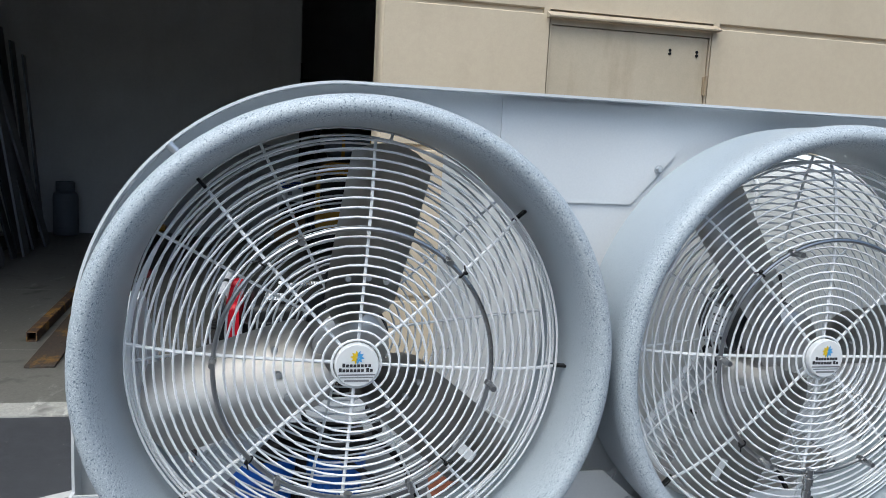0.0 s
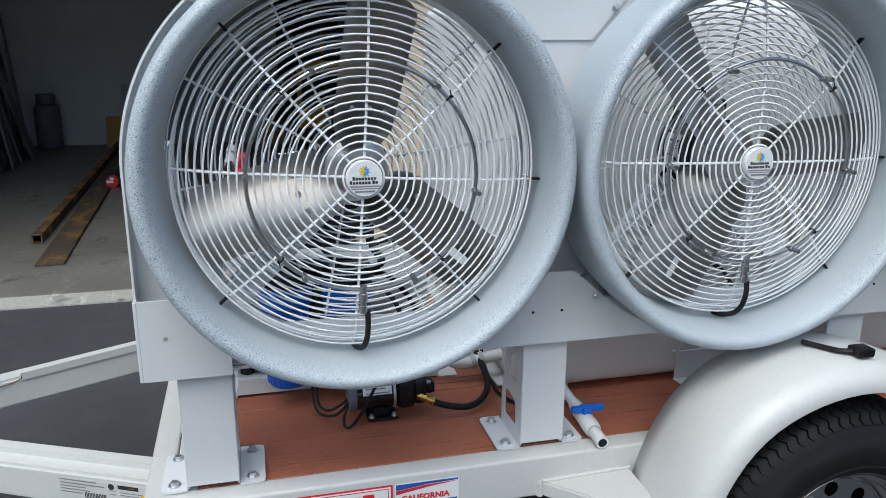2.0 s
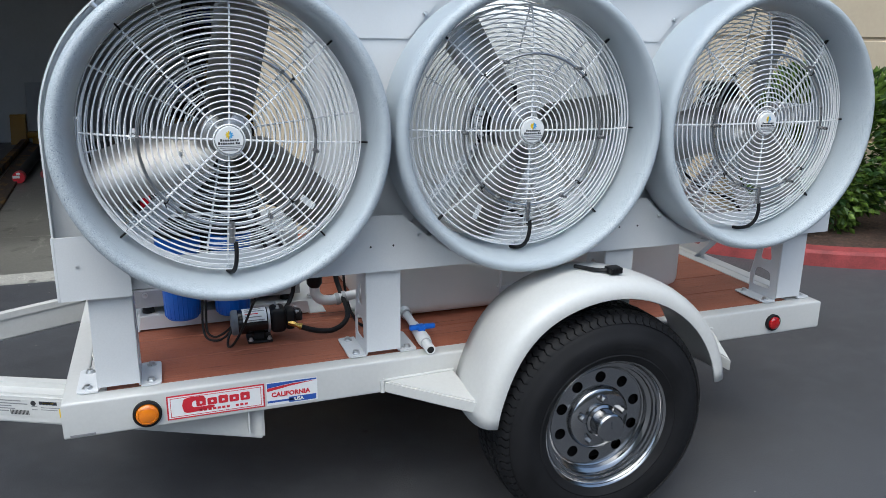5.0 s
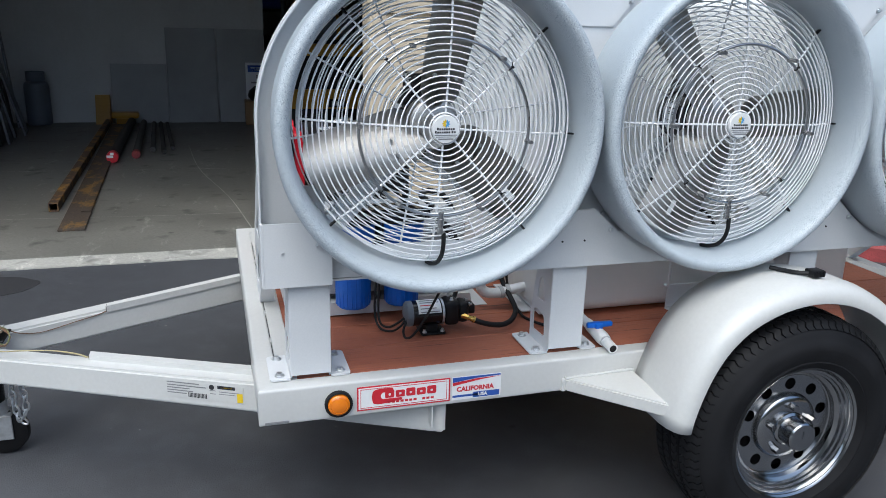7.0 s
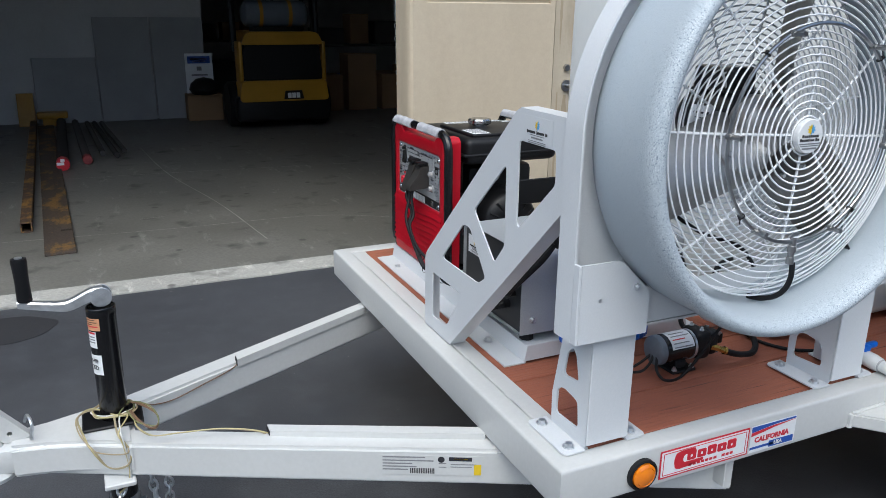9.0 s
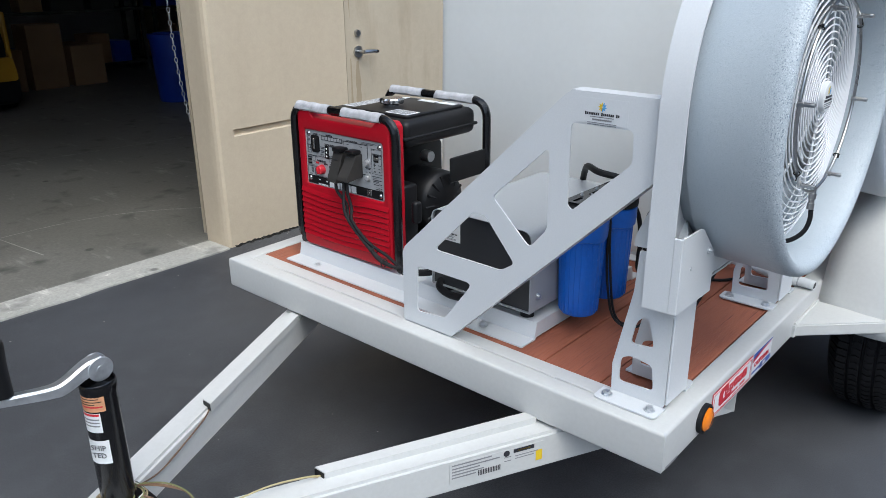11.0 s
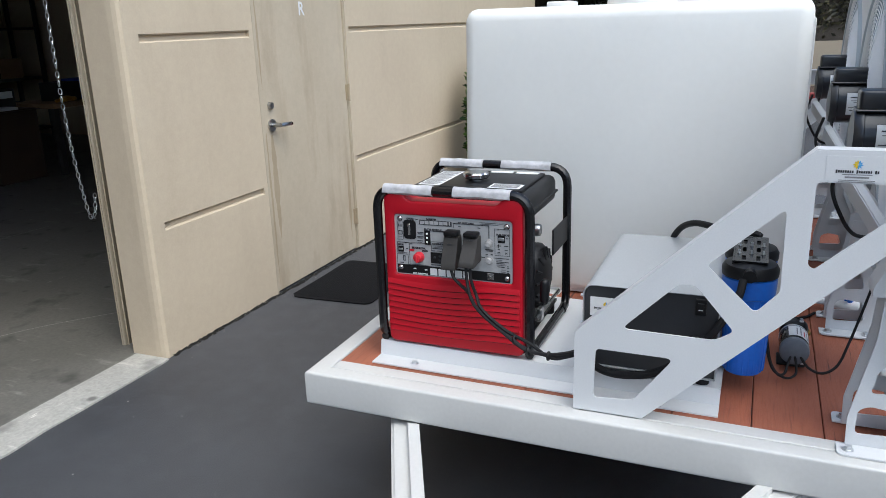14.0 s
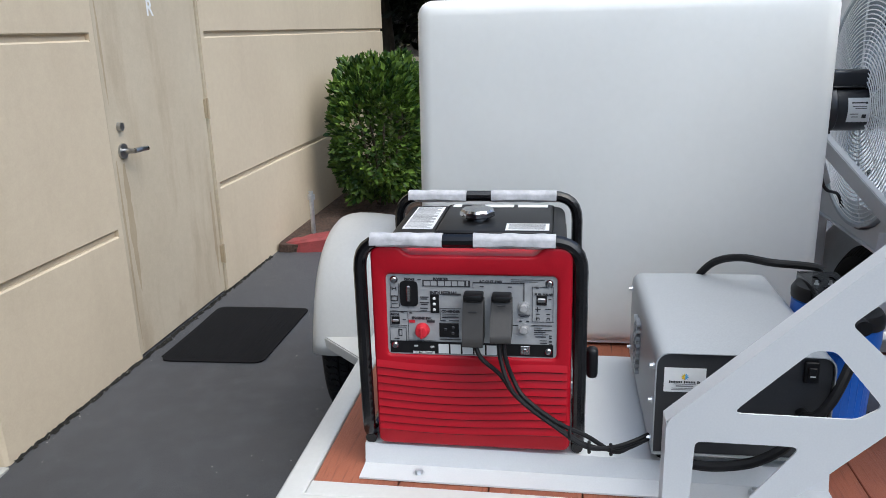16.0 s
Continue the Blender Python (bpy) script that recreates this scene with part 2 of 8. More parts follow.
def painted_wood():
    m, nt, p = nodes_of("rust_red_painted_plank")
    grain = tex(nt, "ShaderNodeTexNoise", 26, 6, (0.35, 6.0, 3.0), 0.65)
    big = tex(nt, "ShaderNodeTexNoise", 4.5, 5, (0.6, 1.4, 1))
    oi = nt.nodes.new("ShaderNodeObjectInfo")
    c = mix(nt, ramp(nt, big.outputs["Fac"], 0.32, 0.70), (0.265, 0.084, 0.046), (0.375, 0.125, 0.067))
    c = mix(nt, ramp(nt, grain.outputs["Fac"], 0.52, 0.86), c, (0.15, 0.048, 0.028))
    crack = tex(nt, "ShaderNodeTexNoise", 20, 4, (0.10, 3.2, 1.0), 0.55)
    c = mix(nt, ramp(nt, crack.outputs["Fac"], 0.66, 0.71), c, (0.075, 0.024, 0.016))
    worn = tex(nt, "ShaderNodeTexNoise", 13, 5, (0.5, 2.5, 1), 0.7)
    c = mix(nt, ramp(nt, worn.outputs["Fac"], 0.66, 0.80), c, (0.37, 0.18, 0.11))
    mr = nt.nodes.new("ShaderNodeMapRange")
    mr.inputs[3].default_value, mr.inputs[4].default_value = 0.82, 1.12
    nt.links.new(oi.outputs["Random"], mr.inputs[0])
    c = mix(nt, 1.0, c, mr.outputs[0], "MULTIPLY")
    nt.links.new(c, p.inputs["Base Color"])
    p.inputs["Roughness"].default_value = 0.6
    bump(nt, p, grain.outputs["Fac"], 0.5, 0.004)
    return m


def stucco(name, a, b, streak, amount):
    m, nt, p = nodes_of(name)
    big = tex(nt, "ShaderNodeTexNoise", 1.6, 6)
    fine = tex(nt, "ShaderNodeTexNoise", 120, 3)
    soft = tex(nt, "ShaderNodeTexNoise", 26, 4)
    runs = tex(nt, "ShaderNodeTexNoise", 2.2, 4, (2.4, 2.4, 0.5))
    c = mix(nt, ramp(nt, big.outputs["Fac"], 0.3, 0.7), a, b)
    c = mix(nt, ramp(nt, runs.outputs["Fac"], 0.52, 0.80, (0, 0, 0, 1), (amount, amount, amount, 1)), c, streak)
    c = mix(nt, 0.03, c, ramp(nt, fine.outputs["Fac"], 0.3, 0.7), "OVERLAY")
    c = mix(nt, 0.025, c, ramp(nt, soft.outputs["Fac"], 0.35, 0.65), "OVERLAY")
    nt.links.new(c, p.inputs["Base Color"])
    p.inputs["Roughness"].default_value = 0.72
    bump(nt, p, soft.outputs["Fac"], 0.05, 0.002)
    return m


def rusty(name, paint, rust, share):
    m, nt, p = nodes_of(name)
    n = tex(nt, "ShaderNodeTexNoise", 7, 6, (1, 0.5, 1), 0.7)
    c = mix(nt, ramp(nt, n.outputs["Fac"], share - 0.05, share + 0.05), paint, rust)
    f = tex(nt, "ShaderNodeTexNoise", 80, 4)
    c = mix(nt, 0.3, c, ramp(nt, f.outputs["Fac"], 0.3, 0.7), "OVERLAY")
    nt.links.new(c, p.inputs["Base Color"])
    p.inputs["Roughness"].default_value = 0.7
    bump(nt, p, f.outputs["Fac"], 0.3, 0.002)
    return m


def leaf_material(name, dark, light):
    m, nt, p = nodes_of(name)
    geo = nt.nodes.new("ShaderNodeNewGeometry")
    r = nt.nodes.new("ShaderNodeValToRGB")
    e = r.color_ramp.elements
    e[0].color, e[1].color = dark + (1,), light + (1,)
    e[0].position, e[1].position = 0.1, 1.0
    nt.links.new(geo.outputs["Random Per Island"], r.inputs[0])
    nt.links.new(r.outputs[0], p.inputs["Base Color"])
    p.inputs["Roughness"].default_value = 0.42
    p.inputs["Specular IOR Level"].default_value = 0.25
    return m


HAMMER = hammertone()
ASPHALT = asphalt()
GARAGE_FLOOR = concrete("garage_concrete", (0.122, 0.117, 0.104), (0.205, 0.196, 0.176), 0.5)
SILL = concrete("pale_concrete_sill", (0.34, 0.33, 0.30), (0.47, 0.46, 0.42), 0.75)
WOOD = painted_wood()
STUCCO = stucco("beige_painted_concrete", (0.545, 0.455, 0.330), (0.595, 0.500, 0.365), (0.40, 0.315, 0.215), 0.24)
DOOR_PAINT = stucco("stained_beige_door_paint", (0.465, 0.392, 0.285), (0.54, 0.465, 0.348), (0.27, 0.185, 0.105), 0.60)
DOOR_STAIN = stucco("brown_stained_door_paint", (0.36, 0.28, 0.18), (0.43, 0.35, 0.24), (0.24, 0.165, 0.09), 0.5)
GARAGE_WALL = stucco("dull_white_garage_wall", (0.50, 0.50, 0.49), (0.58, 0.58, 0.57), (0.40, 0.39, 0.37), 0.2)
RUSTY_YELLOW = rusty("rusty_yellow_steel", (0.27, 0.145, 0.03), (0.07, 0.042, 0.028), 0.48)
RUSTY_BROWN = rusty("rusty_brown_steel", (0.20, 0.11, 0.03), (0.06, 0.045, 0.035), 0.45)
LEAF = leaf_material("hedge_leaf", (0.013, 0.038, 0.008), (0.125, 0.205, 0.032))
DRY_LEAF = leaf_material("dry_scrub_leaf", (0.018, 0.020, 0.013), (0.105, 0.095, 0.050))
TREE_LEAF = leaf_material("dull_tree_leaf", (0.010, 0.016, 0.008), (0.062, 0.074, 0.034))
DRY_SOIL = surface("dry_brown_soil", (0.045, 0.037, 0.028), 0.95, vary=0.5, big=3, bumps=0.6, dist=0.03)
BARK = surface("dark_bark", (0.06, 0.045, 0.03), 0.9, vary=0.4, big=10, bumps=0.8, dist=0.01)


# ---- mesh helpers ----
def box(bm, x0, x1, y0, y1, z0, z1, bev=0.0, seg=2):
    b = bmesh.new()
    v = [b.verts.new((x, y, z)) for z in (z0, z1) for y in (y0, y1) for x in (x0, x1)]
    for q in ((0, 2, 3, 1), (4, 5, 7, 6), (0, 1, 5, 4), (1, 3, 7, 5), (3, 2, 6, 7), (2, 0, 4, 6)):
        b.faces.new([v[i] for i in q])
    if bev:
        bmesh.ops.bevel(b, geom=b.edges[:], offset=bev, segments=seg, profile=0.5, affect="EDGES")
    add(bm, b)


def add(bm, b, m=None):
    """Adds the bmesh b to bm, at the pose m."""
    if m is not None:
        b.transform(m)
    me = bpy.data.meshes.new("tmp")
    b.to_mesh(me)
    b.free()
    bm.from_mesh(me)
    bpy.data.meshes.remove(me)


def sweep(bm, pts, r, n=8, closed=False, caps=True):
    """A round tube of radius r (one number, or one for each point) along the points."""
    pts = [Vector(p) for p in pts]
    k = len(pts)
    rs = r if isinstance(r, (list, tuple)) else [r] * k
    rings, side = [], None
    for i, p in enumerate(pts):
        a = pts[(i - 1) % k] if (closed or i) else p
        b = pts[(i + 1) % k] if (closed or i < k - 1) else p
        d = (b - a).normalized()
        if side is None:
            side = d.orthogonal().normalized()
        side = (side - d * side.dot(d))
        side = side.normalized() if side.length > 1e-6 else d.orthogonal().normalized()
        up = d.cross(side)
        rings.append([bm.verts.new(p + (side * math.cos(t) + up * math.sin(t)) * rs[i]) for t in [2 * math.pi * j / n for j in range(n)]])
    for i in range(k if closed else k - 1):
        A, C = rings[i], rings[(i + 1) % k]
        for j in range(n):
            bm.faces.new((A[j], A[(j + 1) % n], C[(j + 1) % n], C[j]))
    if caps and not closed:
        bm.faces.new(rings[0][::-1])
        bm.faces.new(rings[-1])


def rod(bm, p0, p1, r, r1=None, n=20):
    sweep(bm, [p0, p1], [r, r if r1 is None else r1], n)


def curve(points, steps=8):
    """A smooth line through the points."""
    p = [Vector(q) for q in points]
    p = [p[0] * 2 - p[1]] + p + [p[-1] * 2 - p[-2]]
    out = []
    for i in range(1, len(p) - 2):
        for s in range(steps):
            t = s / steps
            out.append(0.5 * (2 * p[i] + (p[i + 1] - p[i - 1]) * t + (2 * p[i - 1] - 5 * p[i] + 4 * p[i + 1] - p[i + 2]) * t * t + (3 * p[i] - p[i - 1] - 3 * p[i + 1] + p[i + 2]) * t ** 3))
    return out + [p[-2]]


def lathe(bm, profile, centre, axis="y", n=64, closed=False):
    """Turns (radius, height) pairs round an axis through centre."""
    cx, cy, cz = centre
    rings = []
    for r, h in profile:
        ring = []
        for j in range(n):
            a = 2 * math.pi * j / n
            u, v = r * math.cos(a), r * math.sin(a)
            q = {"y": (cx + u, cy + h, cz + v), "z": (cx + u, cy + v, cz + h), "x": (cx + h, cy + u, cz + v)}[axis]
            ring.append(bm.verts.new(q))
        rings.append(ring)
    k = len(rings)
    for i in range(k if closed else k - 1):
        A, C = rings[i], rings[(i + 1) % k]
        for j in range(n):
            bm.faces.new((A[j], A[(j + 1) % n], C[(j + 1) % n], C[j]))
    if not closed:
        for ring, (r, h) in ((rings[0], profile[0]), (rings[-1], profile[-1])):
            if r < 1.01 * min(p[0] for p in profile) or r < 0.02:
                bm.faces.new(ring)


def rounded(poly, r, n=4):
    """The polygon with its corners rounded by r (one number, or one for each corner)."""
    out, k = [], len(poly)
    for i in range(k):
        ri = r[i] if isinstance(r, (list, tuple)) else r
        a, p, b = Vector(poly[i - 1]), Vector(poly[i]), Vector(poly[(i + 1) % k])
        if ri <= 0:
            out.append(tuple(p))
            continue
        da, db = (a - p), (b - p)
        ri = min(ri, da.length * 0.45, db.length * 0.45)
        s, e = p + da.normalized() * ri, p + db.normalized() * ri
        for j in range(n + 1):
            t = j / n
            out.append(tuple(s * (1 - t) ** 2 + p * 2 * t * (1 - t) + e * t * t))
    return out


def circle(cx, cy, r, n=40, a0=0.0):
    return [(cx + r * math.cos(a0 + 2 * math.pi * i / n), cy + r * math.sin(a0 + 2 * math.pi * i / n)) for i in range(n)]


def plate(bm, outer, holes, axis, a, b, bev=0.0):
    """A sheet with holes; the outline lies in the plane across axis, from a to b along it."""
    t = bmesh.new()
    put = {"x": lambda p: (a, p[0], p[1]), "y": lambda p: (p[0], a, p[1]), "z": lambda p: (p[0], p[1], a)}[axis]
    for loop in [outer] + list(holes):
        v = [t.verts.new(put(p)) for p in loop]
        for i in range(len(v)):
            t.edges.new((v[i], v[(i + 1) % len(v)]))
    bmesh.ops.triangle_fill(t, use_beauty=True, use_dissolve=False, edges=t.edges[:])
    if not holes:
        bmesh.ops.dissolve_limit(t, angle_limit=0.01, verts=t.verts[:], edges=t.edges[:])
    ext = bmesh.ops.extrude_face_region(t, geom=t.faces[:])
    mv = [g for g in ext["geom"] if isinstance(g, bmesh.types.BMVert)]
    d = b - a
    bmesh.ops.translate(t, verts=mv, vec={"x": (d, 0, 0), "y": (0, d, 0), "z": (0, 0, d)}[axis])
    bmesh.ops.recalc_face_normals(t, faces=t.faces[:])
    add(bm, t)


def finish(bm, me, smooth=35):
    bmesh.ops.recalc_face_normals(bm, faces=bm.faces[:])
    bm.to_mesh(me)
    bm.free()
    if smooth:
        me.polygons.foreach_set("use_smooth", [True] * len(me.polygons))
        me.set_sharp_from_angle(angle=radians(smooth))


def shape(name, bm, material, smooth=35):
    me = bpy.data.meshes.new(name)
    finish(bm, me, smooth)
    me.materials.append(material)
    return me


def thing(name, label, category, at=(0, 0, 0), group="", kind=""):
    ob = tagged(new(name), label, category, group, kind)
    ob.empty_display_size = 0.1
    ob.location = at
    return ob


def part(name, bm, material, parent, label="", smooth=35):
    """One mesh, given in world metres, as a part of a thing or of another part."""
    me = bm if isinstance(bm, bpy.types.Mesh) else shape(name, bm, material, smooth)
    ob = new(name, me)
    ob.parent = parent
    if parent.type == "EMPTY":
        ob.matrix_parent_inverse = Matrix.Translation(parent.location).inverted()
    return tagged(ob, label)


def solo(name, bm, material, label, category, group="", kind="", smooth=35):
    return tagged(new(name, shape(name, bm, material, smooth)), label, category, group, kind)


def boxed(x0, x1, y0, y1, z0, z1, bev=0.0, seg=2):
    bm = bmesh.new()
    box(bm, x0, x1, y0, y1, z0, z1, bev, seg)
    return bm


def bolt(at, axis="z", r=0.0088, sign=1):
    """A hex bolt head on a washer."""
    bm = bmesh.new()
    p = Vector(at)
    d = Vector({"x": (1, 0, 0), "y": (0, 1, 0), "z": (0, 0, 1)}[axis]) * sign
    rod(bm, p, p + d * 0.0025, r * 1.45, n=16)
    rod(bm, p + d * 0.0025, p + d * 0.0095, r, r * 0.9, n=6)
    return bm


def words(text, size, m, material, parent, name="lettering", label="", bold=0.0):
    """Built-in lettering as a mesh; it lies in m's xy plane, centred."""
    c = bpy.data.curves.new("tmp_text", "FONT")
    c.body, c.size, c.align_x, c.align_y, c.extrude, c.offset = text, size, "CENTER", "CENTER", 0.0003, bold
    c.resolution_u = 2
    o = bpy.data.objects.new("tmp_text", c)
    me = bpy.data.meshes.new_from_object(o)
    bpy.data.objects.remove(o)
    me.transform(m)
    me.materials.clear()
    me.materials.append(material)
    me.name = name
    ob = new(name, me)
    ob.parent = parent
    if parent.type == "EMPTY":
        ob.matrix_parent_inverse = Matrix.Translation(parent.location).inverted()
    return tagged(ob, label)


def flat(bm, m, u0, u1, v0, v1, h=0.0006):
    """A thin printed patch in m's xy plane."""
    b = bmesh.new()
    box(b, u0, u1, v0, v1, 0, h)
    add(bm, b, m)


# planes for print: on faces that look to -x, to -y and up
def on_minus_x(x, y, z):
    return Matrix(((0, 0, -1, x), (-1, 0, 0, y), (0, 1, 0, z), (0, 0, 0, 1)))


def on_minus_y(x, y, z):
    return Matrix(((1, 0, 0, x), (0, 0, -1, y), (0, 1, 0, z), (0, 0, 0, 1)))


def on_top(x, y, z, turn=-90):
    return pose(x, y, z, 0, 0, turn)


def print_bars(parent, m, lines, material=INK_GREY, name="print"):
    """Unreadable print: one bar for each (u0, u1, v, height)."""
    bm = bmesh.new()
    for u0, u1, v, h in lines:
        flat(bm, m, u0, u1, v - h / 2, v + h / 2)
    ob = part(name, bm, material, parent, smooth=0)
    return tagged(ob, kind="stuff") if len(lines) > 1 else ob


def company_mark(parent, m, s):
    """A small sunburst in yellow and blue over bars, s wide."""
    for k, mat in enumerate((INK_YELLOW, INK_SKY)):
        bm = bmesh.new()
        for i in range(5):
            a = radians(100 + k * 175 + i * 38)
            b = bmesh.new()
            plate(b, [(0.01 * s, 0), (0.06 * s, 0.02 * s), (0.11 * s, 0), (0.06 * s, -0.02 * s)], [], "z", 0, 0.0006)
            add(bm, b, m @ pose(0, 0.10 * s, 0, 0, 0, math.degrees(a)))
        part("emblem", bm, mat, parent, smooth=0)
    print_bars(parent, m, [((-0.43 + 0.0455 * k) * s, (-0.43 + 0.0455 * k + 0.034) * s, -0.06 * s, (0.075 if k in (0, 9, 17) else 0.055) * s) for k in range(19) if k not in (8, 16)], INK, "print")
    print_bars(parent, m, [(-0.30 * s, 0.30 * s, -0.125 * s, 0.016 * s), (-0.24 * s, 0.24 * s, -0.185 * s, 0.034 * s), (-0.36 * s, 0.36 * s, -0.255 * s, 0.014 * s), (-0.36 * s, 0.36 * s, -0.295 * s, 0.014 * s)], INK_GREY, "print")


# ---- the setting ----
def setting(name, bm, material, label, category, smooth=0):
    return solo(name, bm, material, label, category, kind="structure", smooth=smooth)


bm = bmesh.new()
box(bm, -300, 300, -300, 300, -0.5, 0.0)
setting("ground", bm, ASPHALT, "dark sealed asphalt yard with small pale chips", "ground")

WALL_Y = 2.89
bm = bmesh.new()
box(bm, -3.5, 7.0, 3.07, 15.0, -0.2, 0.006)
setting("floor", bm, GARAGE_FLOOR, "worn grey concrete floor of the workshop", "floor")
bm = bmesh.new()
edge = [(-12 + i * 0.16, 2.872 + 0.012 * noise.noise(Vector((i * 0.9, 3.1, 0)))) for i in range(81)]
edge = [p for p in edge if p[0] < 0.82] + [(0.849, 2.876)]
plate(bm, edge + [(0.849, 3.07), (-12, 3.07)], [], "z", -0.1, 0.008)
setting("trim_sill", bm, SILL, "pale concrete sill strip across the workshop opening", "sill")

# tilt-up wall with recessed reveal lines, the door opening going through it
D0, D1, DH = 1.775, 2.745, 2.165
bm = bmesh.new()
box(bm, 0.872, D0, WALL_Y + 0.02, 3.07, 0, 5.2)
box(bm, D1, 7.16, WALL_Y + 0.02, 3.07, 0, 5.2)
box(bm, D0, D1, WALL_Y + 0.02, 3.07, DH, 5.2)
rows = ((0.0, 0.602), (0.628, 1.430), (1.455, 2.192), (2.217, 5.2))
for z0, z1 in rows:
    for x0, x1 in ((0.955, 1.735), (2.79, 7.16)):
        lo, hi = (0.006 if z0 > 0 else 0), (0.006 if z1 < 5 else 0)
        plate(bm, [(WALL_Y + 0.02, z0), (WALL_Y + lo, z0), (WALL_Y, z0 + lo), (WALL_Y, z1 - hi), (WALL_Y + hi, z1), (WALL_Y + 0.02, z1)], [], "x", x0, x1)
for x0, x1 in ((0.872, 0.955), (1.735, D0 - 0.006), (D1 + 0.005, 2.79)):
    box(bm, x0, x1, WALL_Y, WALL_Y + 0.02, 0, 2.217)
box(bm, 0.872, 0.955, WALL_Y, WALL_Y + 0.02, 2.217, 5.2)
box(bm, 1.735, 2.79, WALL_Y, WALL_Y + 0.02, 2.217, 5.2)
plate(bm, [(0.8715, WALL_Y), (0.8715, 3.087), (0.850, 3.087), (0.850, WALL_Y + 0.055), (0.853, WALL_Y + 0.030), (0.860, WALL_Y + 0.012)], [], "z", 0, 5.2)
box(bm, 7.0, 7.16, 3.07, 15.0, 0, 5.2)
setting("wall_front", bm, STUCCO, "beige painted concrete wall with recessed reveal lines", "wall")
# Lintel out of view; its height is set by how much light enters.
bm = bmesh.new()
box(bm, -12, 0.849, WALL_Y, 3.07, 3.45, 5.2)
setting("wall_lintel", bm, STUCCO, "unseen beige painted concrete over the workshop opening, limiting its light", "wall")
# inside of the workshop
bm = bmesh.new()
box(bm, -3.65, -3.5, 3.07, 15.0, 0, 4.6)
setting("wall_workshop_side", bm, GARAGE_WALL, "dim white side wall of the workshop", "wall")
bm = bmesh.new()
box(bm, -3.5, 0.68, 9.62, 9.78, 0, 4.6)
setting("wall_workshop_partition", bm, GARAGE_WALL, "dim white partition wall inside the workshop", "wall")
bm = bmesh.new()
box(bm, -3.5, 7.16, 15.0, 15.15, 0, 4.6)
setting("wall_workshop_back", bm, GARAGE_WALL, "unlit back wall of the workshop", "wall")
bm = bmesh.new()
box(bm, -12, 7.0, 3.07, 15.15, 4.6, 4.75)
setting("ceiling", bm, GARAGE_WALL, "unlit workshop ceiling", "ceiling")
# Wall out of view, added to narrow the opening and darken the workshop.
bm = bmesh.new()
box(bm, -12, -3.4, 2.9, 3.07, 0, 3.45)
setting("wall_front_far", bm, STUCCO, "unseen beige painted concrete wall beyond the opening, limiting its light", "wall")
# the rolling door's guide at the jamb
rail = thing("door_track", "tan steel guide rail at the workshop opening", "door rail", (0.93, 3.17, 0), kind="structure")
part("channel", boxed(0.906, 0.950, 3.190, 3.205, 0.006, 3.05, 0.003, 2), DOOR_PAINT, rail)
part("flange", boxed(0.906, 0.912, 3.2055, 3.213, 0.006, 3.05), DOOR_PAINT, rail)
part("guide", boxed(0.921, 0.926, 3.183, 3.1895, 0.006, 3.05, 0.001, 1), DOOR_PAINT, rail)
part("back_plate", boxed(0.9125, 1.100, 3.2075, 3.213, 0.006, 3.05), DOOR_PAINT, rail)

# steel door, lever, deadbolt, hinges, drip cap
door = thing("door_1", "stained beige steel exterior door, closed", "door", (2.26, WALL_Y, 0), kind="structure")
part("leaf", boxed(D0 + 0.012, D1 - 0.012, WALL_Y + 0.012, WALL_Y + 0.057, 0.012, DH - 0.03, 0.002, 1), DOOR_PAINT, door)
for x0, x1 in ((D0, D0 + 0.009), (D1 - 0.009, D1)):
    part("frame", boxed(x0, x1, WALL_Y + 0.003, WALL_Y + 0.10, 0, DH), DOOR_PAINT, door)
part("frame", boxed(D0 + 0.009, D1 - 0.009, WALL_Y + 0.003, WALL_Y + 0.10, DH - 0.026, DH), DOOR_PAINT, door)
bm = bmesh.new()
plate(bm, [(WALL_Y, 2.172), (WALL_Y - 0.052, 2.172), (WALL_Y - 0.054, 2.180), (WALL_Y, 2.206)], [], "x", 1.752, 2.775)
part("drip_cap", bm, DOOR_PAINT, door)
lever = bmesh.new()
rod(lever, (1.875, WALL_Y + 0.012, 0.955), (1.875, WALL_Y + 0.002, 0.955), 0.034, n=24)
rod(lever, (1.875, WALL_Y + 0.002, 0.955), (1.875, WALL_Y - 0.052, 0.955), 0.011)
sweep(lever, curve([(1.868, WALL_Y - 0.052, 0.957), (1.92, WALL_Y - 0.056, 0.957), (1.985, WALL_Y - 0.050, 0.952)]), [0.012] * 9 + [0.011] * 7 + [0.008])
part("lever_handle", lever, STEEL, door, "dull metal lever handle")
bm = bmesh.new()
rod(bm, (1.872, WALL_Y + 0.012, 1.062), (1.872, WALL_Y - 0.006, 1.062), 0.020, 0.018, 24)
box(bm, 1.870, 1.874, WALL_Y - 0.008, WALL_Y - 0.004, 1.052, 1.072)
part("deadbolt", bm, STEEL, door, "dull metal deadbolt")
for z in (0.232, 1.054, 1.87):
    bm = bmesh.new()
    rod(bm, (D1 - 0.012, WALL_Y - 0.006, z - 0.055), (D1 - 0.012, WALL_Y - 0.006, z + 0.055), 0.007, n=10)
    box(bm, D1 - 0.026, D1 - 0.002, WALL_Y - 0.001, WALL_Y + 0.011, z - 0.05, z + 0.05)
    part("hinge", bm, DOOR_STAIN, door)
for x, z in ((2.50, 2.055), (2.50, 2.035), (2.668, 2.055), (2.668, 2.035)):
    part("screw", bolt((x, WALL_Y + 0.012, z), "y", 0.006, -1), BLACK, door)
sign_m = on_minus_y(2.26, WALL_Y + 0.0115, 1.72)
